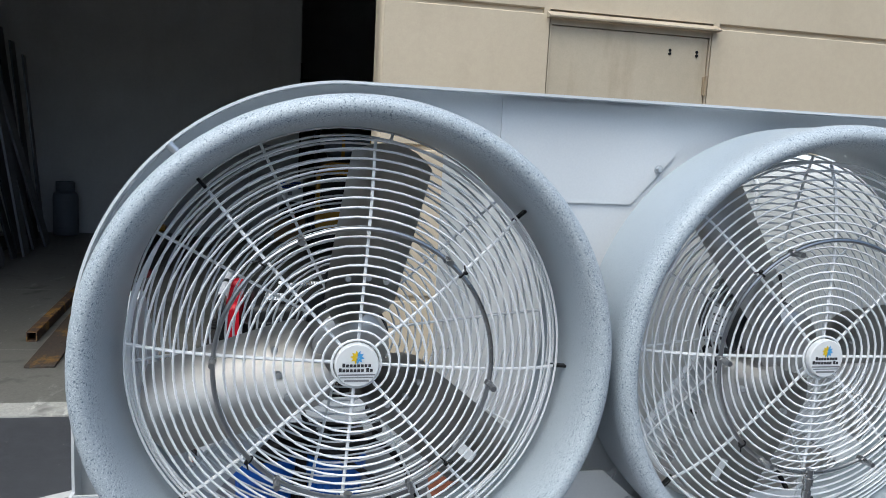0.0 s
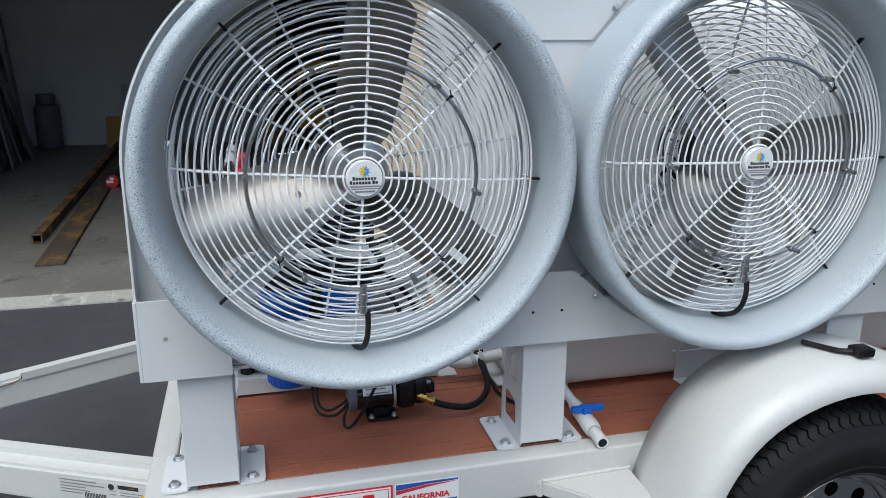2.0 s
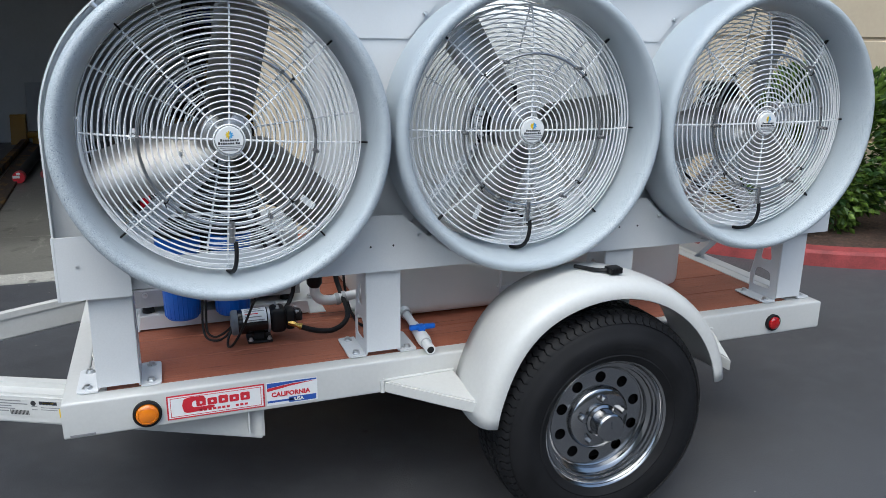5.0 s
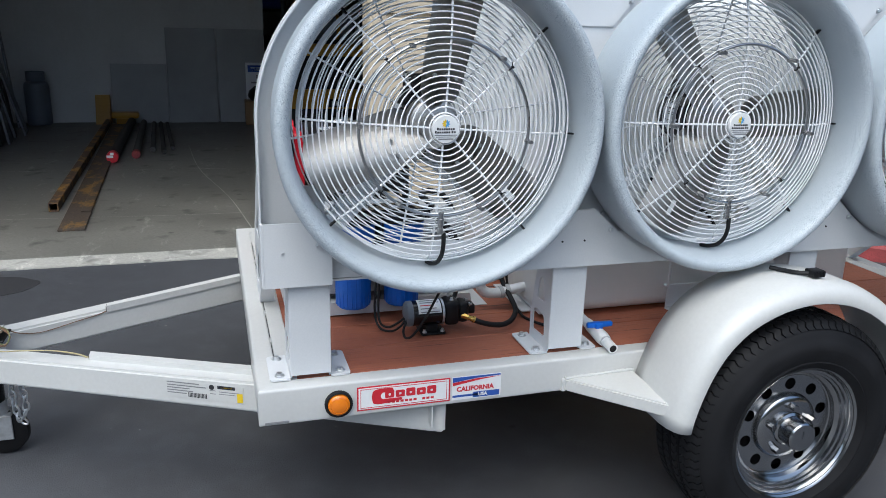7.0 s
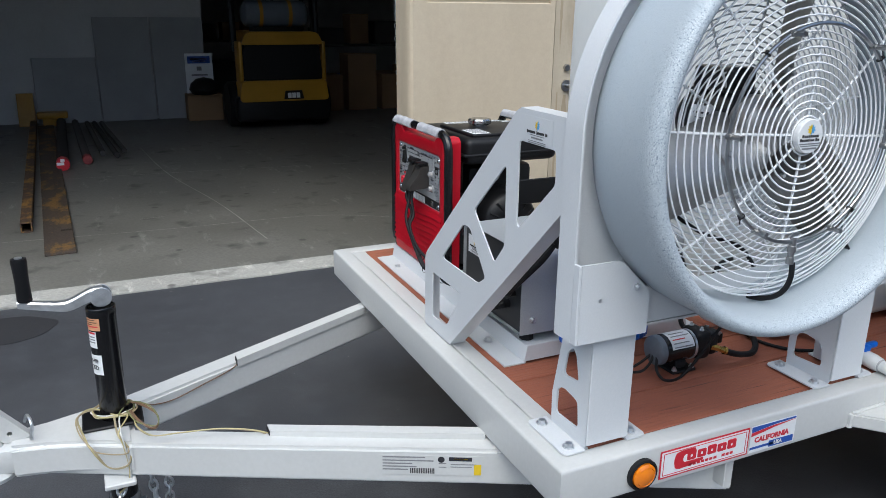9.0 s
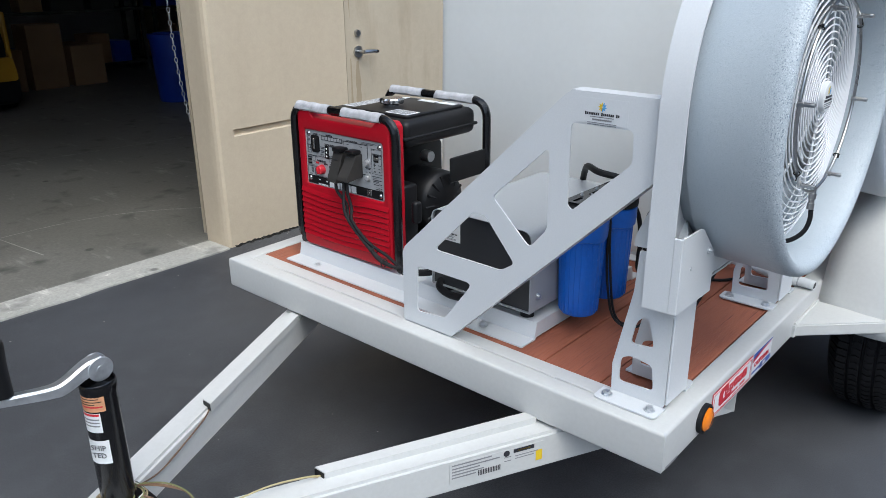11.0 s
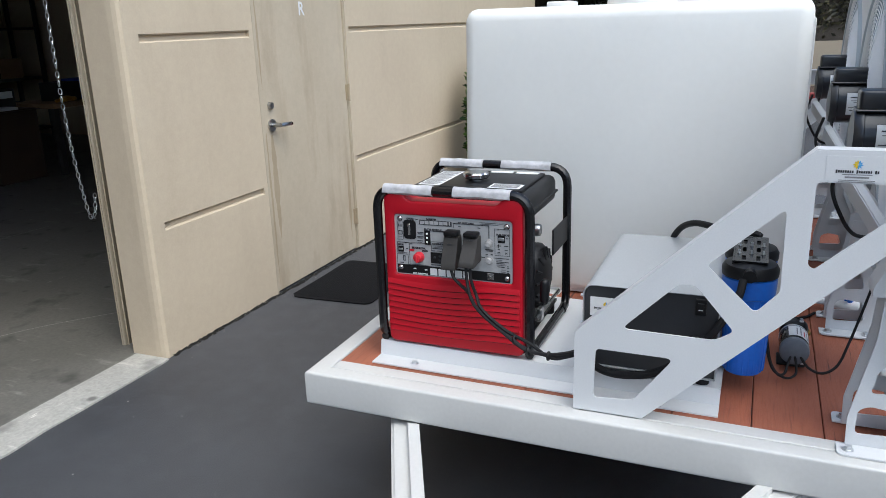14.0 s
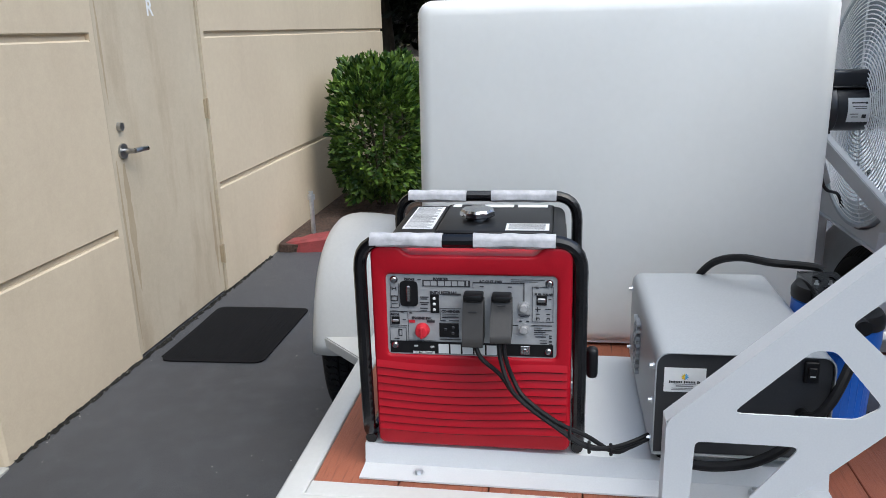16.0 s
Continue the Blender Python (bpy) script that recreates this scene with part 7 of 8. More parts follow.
part("engine_block", boxed(0.33, 0.57, 1.10, 1.33, 0.61, 0.90, 0.02, 2), BLACK, gen)
part("side_bracket", boxed(0.420, 0.606, 0.944, 0.950, 0.800, 0.880, 0.003, 1), BLACK, gen)
b = bmesh.new()
lathe(b, [(0.001, -0.01), (0.016, -0.01), (0.018, 0.0), (0.018, 0.02)], (0.355, 0.975, 0.895), "y", 18)
part("fuel_cock", b, STEEL, gen)
b = bmesh.new()
rod(b, (0.30, 0.962, 0.645), (0.56, 0.962, 0.645), 0.006, n=8)
box(b, 0.33, 0.36, 0.955, 0.97, 0.625, 0.665, 0.003, 1)
part("drain_pipe", b, STEEL, gen)

# ---- control box ----
cb = thing("control_box", "grey enamelled pump control box on rubber feet", "control box", (0.43, 0.63, 0.568))
prof = rounded([(0.466, 0.588), (0.466, 0.812), (0.802, 0.812), (0.802, 0.588)], [0.0, 0.030, 0.030, 0.0], 6)
b = bmesh.new()
inner = [(0.634 + (y - 0.634) * 0.985, 0.700 + (z - 0.700) * 0.985) for y, z in prof]
plate(b, prof, [inner[::-1]], "x", 0.170, 0.683)
cov = part("cover", b, GREY_BOX, cb, "light grey folded cover")
b = bmesh.new()
plate(b, [(0.634 + (y - 0.634) * 0.975, 0.700 + (z - 0.700) * 0.975) for y, z in prof], [], "x", 0.178, 0.676)
fr = part("front_panel", b, DARK_BOX, cb, "dark grey front panel")
for y in (0.50, 0.77):
    for x in (0.21, 0.64):
        b = bmesh.new()
        rod(b, (x, y, 0.5685 + 0.0100 * (y - 1.05)), (x, y, 0.588), 0.019, 0.016, 16)
        part("rubber_foot", b, RUBBER, cb)
bm = bmesh.new()
m_k = on_minus_x(0.1776, 0.744, 0.752)
flat(bm, m_k, -0.040, 0.040, -0.026, 0.026)
part("maker_sticker", bm, PAPER, fr, "white maker's sticker", 0)
company_mark(cb, m_k @ Matrix.Translation((0, 0, 0.0007)), 0.070)
part("switch_bezel", boxed(0.168, 0.1775, 0.498, 0.524, 0.758, 0.802, 0.002, 1), BLACK, fr)
sw = bmesh.new()
box(sw, 0.163, 0.168, 0.5035, 0.5185, 0.770, 0.792, 0.0015, 1)
part("rocker_switch", sw, BLACK, fr, "black rocker switch")
print_bars(fr, on_minus_x(0.1628, 0.511, 0.775), [(-0.005, 0.005, 0, 0.002)], PAPER)
for y, z in ((0.520, 0.690), (0.545, 0.650)):
    b = bmesh.new()
    rod(b, (0.1785, y, z), (0.160, y, z), 0.012, n=14)
    part("cable_gland", b, BLACK, fr)
for k in range(2):
    for i in range(8 if k == 0 else 7):
        b = bmesh.new()
        t = rounded([(-0.016, -0.0075), (0.016, -0.0020), (0.016, 0.0075), (-0.016, 0.0020)], 0.004)
        plate(b, [(0.465 + k * 0.045 + u, 0.640 + i * 0.0170 + k * 0.008 + v) for u, v in t], [], "y", 0.8022, 0.8110)
        part("vent_louvre", b, GREY_BOX, cov)
for x, z in ((0.19, 0.775), (0.19, 0.615), (0.66, 0.775), (0.66, 0.615), (0.19, 0.70)):
    part("screw", bolt((x, 0.802, z), "y", 0.005), ZINC, cov)
for x, z in ((0.205, 0.628), (0.62, 0.628)):
    part("screw", bolt((x, 0.466, z), "y", 0.006, -1), ZINC, cov)
# heavy cables of the box
for nm, pts, r in (("cable", [(0.165, 0.545, 0.650), (0.130, 0.56, 0.640), (0.125, 0.62, 0.606), (0.135, 0.70, 0.588), (0.150, 0.755, 0.592), (0.178, 0.775, 0.60)], 0.0105),
                   ("cable", [(0.165, 0.520, 0.690), (0.150, 0.500, 0.700), (0.16, 0.470, 0.735), (0.20, 0.430, 0.800), (0.228, 0.420, 0.842)], 0.0100),
                   ("cable", [(0.700, 0.640, 0.760), (0.690, 0.635, 0.805), (0.650, 0.605, 0.855), (0.590, 0.560, 0.884), (0.545, 0.500, 0.886), (0.548, 0.440, 0.880), (0.552, 0.400, 0.874), (0.545, 0.385, 0.868)], 0.0095)):
    b = bmesh.new()
    sweep(b, curve(pts, 8), r, 10)
    solo("cable", b, RUBBER, "thick black rubber cable at the control box", "cable", "cables at the control box")


# ---- water filters ----
def water_filter(x, y):
    ob = thing("water_filter", "tall blue water filter housing with a black cap", "water filter", (x, y, 0.556), "pair of water filters")
    b = bmesh.new()
    lathe(b, [(0.001, 0.556), (0.030, 0.556), (0.046, 0.561), (0.051, 0.573), (0.054, 0.62), (0.0575, 0.770), (0.064, 0.773), (0.066, 0.795), (0.066, 0.820), (0.062, 0.824), (0.001, 0.824)], (x, y, 0), "z", 40)
    bd = part("housing", b, BLUE, ob)
    for i in range(24):
        a = 2 * math.pi * i / 24
        b = bmesh.new()
        sweep(b, [(x + 0.0495 * math.cos(a), y + 0.0495 * math.sin(a), 0.568), (x + 0.0555 * math.cos(a), y + 0.0568 * math.sin(a), 0.765)], 0.0032, 5)
        part("grip_rib", b, BLUE, bd)
    b = bmesh.new()
    lathe(b, [(0.055, 0.8245), (0.068, 0.825), (0.069, 0.842), (0.062, 0.854), (0.040, 0.860), (0.001, 0.861)], (x, y, 0), "z", 36)
    part("cap", b, BLACK, ob, "black screw cap")
    for dx in (-0.068, 0.068):
        b = bmesh.new()
        rod(b, (x + dx * 0.8, y, 0.842), (x + dx * 1.25, y, 0.842), 0.016, n=14)
        part("port", b, BLACK, ob)
    return ob


for fx in (0.312, 0.462):
    water_filter(fx, 0.406).location.z += 0.008
fb = thing("filter_bracket", "black steel bracket over the water filters", "bracket", (0.39, 0.47, 0.568))
b = bmesh.new()
plate(b, rounded([(0.280, 0.366), (0.520, 0.366), (0.520, 0.446), (0.280, 0.446)], 0.006), [rounded([(x - 0.020, y - 0.005), (x + 0.020, y - 0.005), (x + 0.020, y + 0.005), (x - 0.020, y + 0.005)], 0.0045) for x in (0.312, 0.388, 0.462) for y in (0.390, 0.424)], "z", 0.8705, 0.8740)
part("top_plate", b, BLACK_PAINT, fb)
part("back_plate", boxed(0.280, 0.520, 0.4465, 0.4500, 0.64, 0.874), BLACK_PAINT, fb)
for x in (0.350, 0.425):
    for y in (0.378, 0.407, 0.436):
        part("bolt", bolt((x, y, 0.874), r=0.0036), ZINC, fb)

# ---- pump ----
SETTLE = -0.0060
pump = thing("water_pump", "small black and steel water pump on the deck", "pump", (0.55, 0.277, 0.52))
PY, PZ = 0.277, 0.583
b = bmesh.new()
lathe(b, [(0.001, 0.443), (0.0325, 0.443), (0.0370, 0.446), (0.0382, 0.450), (0.0382, 0.462)], (0, PY, PZ), "x", 36)
part("motor_end", b, CYL_GREY, pump, "dark grey motor end")
b = bmesh.new()
lathe(b, [(0.0365, 0.462), (0.0375, 0.464), (0.0375, 0.549), (0.0365, 0.551)], (0, PY, PZ), "x", 36, closed=True)
mc = part("motor_can", b, BLACK_PAINT, pump)
b = bmesh.new()
lathe(b, [(0.0365, 0.549), (0.0388, 0.550), (0.0388, 0.556), (0.0365, 0.557)], (0, PY, PZ), "x", 36, closed=True)
part("band", b, ZINC, pump, "bare metal band")
b = bmesh.new()
n = 10
vs = [b.verts.new((x, PY + 0.0381 * math.cos(radians(a)), PZ - 0.0381 * math.sin(radians(a)))) for x in (0.476, 0.546) for a in [-165 + 100 * i / n for i in range(n + 1)]]
for i in range(n):
    b.faces.new((vs[i], vs[i + 1], vs[n + 2 + i], vs[n + 1 + i]))
part("motor_sticker", b, PAPER, mc, "silver printed sticker")
for k in range(5):
    b = bmesh.new()
    a = radians(-158 + 15 * k)
    box(b, 0.483, 0.540 - 0.009 * (k % 3), -0.0006, 0.0, -0.0014, 0.0014)
    b.transform(Matrix.Translation((0, PY + 0.0386 * math.cos(a), PZ - 0.0386 * math.sin(a))) @ pose(0, 0, 0, math.degrees(-a) - 180, 0, 0))
    part("print", b, INK_RED if k == 2 else INK_GREY, mc)
b = bmesh.new()
box(b, 0.557, 0.605, 0.240, 0.314, 0.546, 0.622, 0.016, 4)
box(b, 0.600, 0.634, 0.246, 0.308, 0.550, 0.614, 0.014, 4)
box(b, 0.630, 0.655, 0.256, 0.296, 0.574, 0.604, 0.006, 3)
ph = part("pump_head", b, BLACK, pump)
for y in (0.256, 0.300):
    for z in (0.558, 0.606):
        part("screw", bolt((0.634, y, z), "x", 0.004), ZINC, ph)
for y in (0.258, 0.296):
    part("screw", bolt((0.580, y, 0.622), "z", 0.004), ZINC, ph)
b = bmesh.new()
box(b, 0.487, 0.562, 0.244, 0.318, 0.5205, 0.529, 0.004, 2)
box(b, 0.505, 0.540, 0.256, 0.300, 0.528, 0.550, 0.004, 1)
part("foot", b, RUBBER, pump)
for x in (0.497, 0.552):
    part("screw", bolt((x, 0.252, 0.529), r=0.005), ZINC, pump)
b = bmesh.new()
rod(b, (0.612, 0.252, 0.574), (0.630, 0.240, 0.570), 0.0085, n=6)
rod(b, (0.628, 0.240, 0.571), (0.642, 0.237, 0.565), 0.0070, 0.0085, 12)
rod(b, (0.641, 0.237, 0.565), (0.647, 0.236, 0.563), 0.0105, n=14)
part("brass_elbow", b, BRASS, pump, "brass hose elbow")
for pts, r, lab in (([(0.645, 0.237, 0.562), (0.672, 0.234, 0.552), (0.704, 0.234, 0.543), (0.740, 0.236, 0.540), (0.777, 0.260, 0.544), (0.806, 0.306, 0.555), (0.814, 0.36, 0.568), (0.808, 0.43, 0.605), (0.80, 0.455, 0.660), (0.83, 0.47, 0.700), (0.90, 0.47, 0.715)], 0.0082, "black ribbed hose from the pump to the tank"),
                    ([(0.60, 0.305, 0.60), (0.618, 0.36, 0.583), (0.638, 0.40, 0.592), (0.652, 0.41, 0.625), (0.655, 0.41, 0.68), (0.630, 0.41, 0.76), (0.580, 0.418, 0.825), (0.548, 0.418, 0.842)], 0.0068, "black hose from the pump to the filters"),
                    ([(0.447, 0.275, 0.572), (0.43, 0.270, 0.550), (0.405, 0.272, 0.535), (0.375, 0.295, 0.535), (0.365, 0.330, 0.560), (0.368, 0.350, 0.62), (0.378, 0.366, 0.70), (0.386, 0.372, 0.80), (0.388, 0.380, 0.868)], 0.0034, "thin black cable hanging by the pump"),
                    ([(0.447, 0.285, 0.570), (0.425, 0.292, 0.550), (0.398, 0.300, 0.536), (0.378, 0.318, 0.545), (0.376, 0.338, 0.58), (0.382, 0.354, 0.66), (0.392, 0.368, 0.74), (0.396, 0.374, 0.82), (0.396, 0.380, 0.868)], 0.0034, "thin black cable hanging by the pump"),
                    ([(0.447, 0.262, 0.572), (0.430, 0.240, 0.548), (0.428, 0.205, 0.538), (0.442, 0.170, 0.560), (0.470, 0.145, 0.620), (0.500, 0.120, 0.700), (0.528, 0.100, 0.765), (0.545, 0.082, 0.815)], 0.0036, "thin black cable rising to the fans"),
                    ([(0.83, 0.47, 0.660), (0.832, 0.45, 0.590), (0.838, 0.42, 0.540), (0.838, 0.36, 0.530), (0.840, 0.30, 0.527), (0.875, 0.235, 0.526), (0.93, 0.20, 0.526)], 0.0045, "thin black cable on the deck")):
    b = bmesh.new()
    sweep(b, curve(pts, 8), r, 9)
    solo("hose", b, RUBBER, lab, "hose", "hoses and cables on the deck").location.z = SETTLE
pump.location.z += SETTLE

# ---- pvc pipes ----
pipe = thing("pvc_elbow_pipe", "white plastic elbow pipe with a black union at the tank", "pipe", (0.80, 0.41, 0.52))
b = bmesh.new()
sweep(b, curve([(0.722, 0.412, 0.640), (0.722, 0.412, 0.610), (0.728, 0.411, 0.590), (0.744, 0.410, 0.576), (0.772, 0.410, 0.571), (0.798, 0.410, 0.573)], 6), 0.0168, 18)
part("elbow", b, PVC, pipe)
b = bmesh.new()
rod(b, (0.795, 0.410, 0.573), (0.897, 0.405, 0.592), 0.0160, n=18)
part("tube", b, PVC, pipe)
for x in (0.790, 0.812):
    b = bmesh.new()
    rod(b, (x, 0.410, 0.572 + (x - 0.79) * 0.18), (x + 0.012, 0.410, 0.574 + (x - 0.79) * 0.18), 0.0205, n=18)
    part("collar", b, PVC_GREY, pipe)
b = bmesh.new()
lathe(b, [(0.001, 0.620), (0.016, 0.620), (0.025, 0.634), (0.026, 0.662), (0.001, 0.664)], (0.722, 0.412, 0), "z", 20)
part("union", b, BLACK, pipe, "black pipe union")
valve = thing("drain_valve", "white plastic drain pipe with a blue ball valve", "valve", (0.98, 0.14, 0.53))
V0, V1 = Vector((0.988, 0.284, 0.560)), Vector((0.980, -0.004, 0.540))
at = lambda t: V0.lerp(V1, t)
for nm, a, c, r0, r1, mt in (("tube", -0.03, 0.99, 0.0122, 0.0122, PVC), ("collar", 0.0, 0.09, 0.0185, 0.0185, PVC), ("seal", 0.09, 0.105, 0.0172, 0.0172, PVC_GREY), ("collar", 0.40, 0.50, 0.0150, 0.0175, PVC),
                             ("valve_body", 0.50, 0.76, 0.0178, 0.0205, PVC), ("collar", 0.76, 0.83, 0.0205, 0.0180, PVC), ("seal", 0.83, 0.845, 0.0165, 0.0165, PVC_GREY), ("spout", 0.845, 0.998, 0.0145, 0.0145, PVC)):
    b = bmesh.new()
    rod(b, at(a), at(c), r0, r1, n=20)
    part(nm, b, mt, valve)
b = bmesh.new()
q = at(0.64)
rod(b, q, q + Vector((0, 0, 0.026)), 0.010, n=14)
box(b, q.x - 0.036, q.x + 0.046, q.y - 0.008, q.y + 0.008, q.z + 0.018, q.z + 0.034, 0.005, 2)
box(b, q.x - 0.012, q.x + 0.012, q.y - 0.015, q.y + 0.015, q.z + 0.015, q.z + 0.033, 0.005, 2)
part("handle", b, BLUE, valve, "blue plastic valve handle")
b = bmesh.new()
rod(b, at(0.990), at(1.0), 0.0105, n=16)
part("bore", b, BLACK, valve)
valve.location.z -= 0.008

# ---- things in the workshop ----
def leaning_board(x0, x1, h, lean, label, mat, y=9.60, nm="board", cat="board", thick=0.018):
    b = bmesh.new()
    box(b, x0, x1, -thick, 0, 0, h, 0.002, 1)
    b.transform(Matrix.Translation((0, y - lean, 0.007)) @ Matrix.Rotation(-math.asin(min(0.9, lean / h)), 4, "X"))
    return solo(nm, b, mat, label, cat, "boards leaning on the partition")


leaning_board(-1.35, -0.64, 0.785, 0.09, "small grey board leaning on the partition wall", GREY_BOARD)
leaning_board(-0.63, 0.015, 1.265, 0.10, "tall grey board leaning on the partition wall", GREY_BOARD)
leaning_board(0.035, 0.665, 1.265, 0.10, "tall grey board leaning on the partition wall", GREY_BOARD)

carton = thing("carton", "brown cardboard box on the workshop floor", "box", (0.58, 9.30, 0.007))
part("body", boxed(0.37, 0.80, 9.16, 9.45, 0.007, 0.33, 0.004, 1), CARD, carton)
part("flap", boxed(0.37, 0.80, 9.10, 9.155, 0.318, 0.324), CARD, carton)
poster = thing("poster_board", "white printed board standing on the cardboard box", "poster", (0.60, 9.40, 0.33))
b = bmesh.new()
box(b, 0.40, 0.74, 9.395, 9.403, 0.331, 0.83)
pf = part("sheet", b, PAPER, poster)
m_p = on_minus_y(0.57, 9.3945, 0.58)
print_bars(pf, m_p, [(-0.14, 0.14, 0.17, 0.09)], INK_BLUE)
print_bars(pf, m_p, [(-0.10, 0.10, 0.18, 0.02), (-0.08, 0.08, 0.15, 0.02)], PAPER)
print_bars(pf, m_p, [(-0.03, 0.03, 0.06, 0.05), (-0.1, 0.1, -0.02, 0.02)], INK_GREY)
bag = bmesh.new()
lathe(bag, [(0.001, 0.0), (0.15, 0.0), (0.19, 0.06), (0.17, 0.13), (0.10, 0.19), (0.001, 0.21)], (0.60, 9.27, 0.331), "z", 20)
for v in bag.verts:
    v.co += v.normal * 0.02 * noise.noise(v.co * 14)
solo("plastic_bag", bag, BLACK, "crumpled black plastic bag on the cardboard box", "bag")

wedge = bmesh.new()
plate(wedge, [(9.36, 0.007), (9.58, 0.007), (9.58, 0.38), (9.50, 0.38)], [], "x", -1.56, -1.38)
solo("wheel_chock", wedge, YELLOW, "orange wedge standing by the partition wall", "wedge")
b = bmesh.new()
box(b, -1.36, -1.02, 9.30, 9.46, 0.09, 0.17, 0.02, 2)
box(b, -1.30, -1.08, 9.32, 9.44, 0.007, 0.092)
solo("tool_case", b, YELLOW, "small yellow tool case by the wall", "case")

b = bmesh.new()
lathe(b, [(0.001, 0.012), (0.135, 0.012), (0.148, 0.03), (0.150, 0.06), (0.150, 0.50), (0.140, 0.545), (0.10, 0.575), (0.06, 0.585), (0.03, 0.59), (0.03, 0.62), (0.001, 0.62)], (-2.235, 9.40, 0), "z", 32)
cylinder = thing("gas_cylinder", "grey steel gas cylinder on the workshop floor", "gas cylinder", (-2.235, 9.40, 0.007))
part("body", b, CYL_GREY, cylinder)
b = bmesh.new()
lathe(b, [(0.108, 0.575), (0.112, 0.575), (0.112, 0.69), (0.108, 0.69)], (-2.235, 9.40, 0), "z", 28, closed=True)
part("collar", b, CYL_GREY, cylinder)
b = bmesh.new()
rod(b, (-2.235, 9.40, 0.615), (-2.235, 9.40, 0.66), 0.018, n=12)
rod(b, (-2.235, 9.40, 0.66), (-2.235, 9.36, 0.67), 0.014, n=10)
part("valve", b, BRASS, cylinder)

# sheets and bars leaning at the side wall
rnd = random.Random(5)
for i in range(11):
    y = 8.55 - i * 0.26 + rnd.uniform(-0.05, 0.05)
    h = rnd.uniform(1.5, 2.9)
    w = rnd.uniform(0.10, 0.42)
    foot = -2.24 - 0.05 * (i % 3) - 0.03 * i * (i > 6)
    b = bmesh.new()
    box(b, -0.012, 0.012, -w / 2, w / 2, 0, h, 0.002, 1)
    lean = radians(9 + rnd.uniform(-2, 5))
    b.transform(Matrix.Translation((foot, y, 0.012)) @ Matrix.Rotation(-lean, 4, "Y") @ Matrix.Rotation(radians(rnd.uniform(-14, 14)), 4, "Z") @ Matrix.Rotation(radians(rnd.uniform(-2, 4)), 4, "X"))
    solo("metal_sheet", b, SHEET, "dull metal sheet leaning at the workshop's side wall", "sheet", "sheets leaning at the side wall")
for i in range(5):
    b = bmesh.new()
    box(b, -0.010, 0.010, -0.10, 0.10, 0, 2.2 + 0.15 * (i % 3), 0.002, 1)
    b.transform(Matrix.Translation((-2.42 - 0.055 * i, 9.08 - 0.12 * (i % 3), 0.012)) @ Matrix.Rotation(radians(-4.5 - 0.6 * i), 4, "Y") @ Matrix.Rotation(radians(8 - 5 * i), 4, "Z"))
    solo("metal_sheet", b, SHEET, "dull metal sheet leaning at the workshop's side wall", "sheet", "sheets leaning at the side wall")
b = bmesh.new()
box(b, -3.2, -3.14, 5.4, 8.9, 0.007, 1.25)
box(b, -3.2, -2.55, 5.4, 8.9, 0.007, 0.05)
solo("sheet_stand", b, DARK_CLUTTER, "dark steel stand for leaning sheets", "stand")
drum = thing("blue_drum", "dark blue plastic drum at the side wall", "drum", (-3.0, 7.0, 0.05))
b = bmesh.new()
lathe(b, [(0.001, 0.052), (0.20, 0.052), (0.21, 0.08), (0.21, 0.55), (0.19, 0.60), (0.06, 0.62), (0.05, 0.66), (0.001, 0.66)], (-2.86, 7.0, 0), "z", 32)
part("body", b, BLUE_BIN, drum)
b = bmesh.new()
sweep(b, curve([(-2.86, 7.0, 0.66), (-2.86, 6.98, 0.80), (-2.92, 6.95, 0.88), (-2.98, 6.9, 0.70)]), 0.02, 8)
part("hose", b, RUBBER, drum)

# long steel on the floor
b = bmesh.new()
plate(b, rounded([(-0.034, 0.0), (0.034, 0.0), (0.034, 0.068), (-0.034, 0.068)], 0.006), [rounded([(-0.026, 0.008), (0.026, 0.008), (0.026, 0.060), (-0.026, 0.060)], 0.004)], "y", 0, 5.1)
b.transform(Matrix.Translation((-1.225, 4.27, 0.008)) @ Matrix.Rotation(radians(2.0), 4, "Z"))
solo("steel_tube", b, RUSTY_YELLOW, "rusty yellow square steel tube on the floor", "steel tube")
b = bmesh.new()
box(b, -0.085, 0.085, 0, 5.6, 0.0, 0.014, 0.002, 1)
box(b, 0.015, 0.082, 0.5, 2.7, 0.0145, 0.022, 0.002, 1)
b.transform(Matrix.Translation((-1.020, 3.68, 0.008)) @ Matrix.Rotation(radians(2.6), 4, "Z"))
solo("steel_plate", b, RUSTY_BROWN, "rusty flat steel bars lying on the floor", "steel bar")
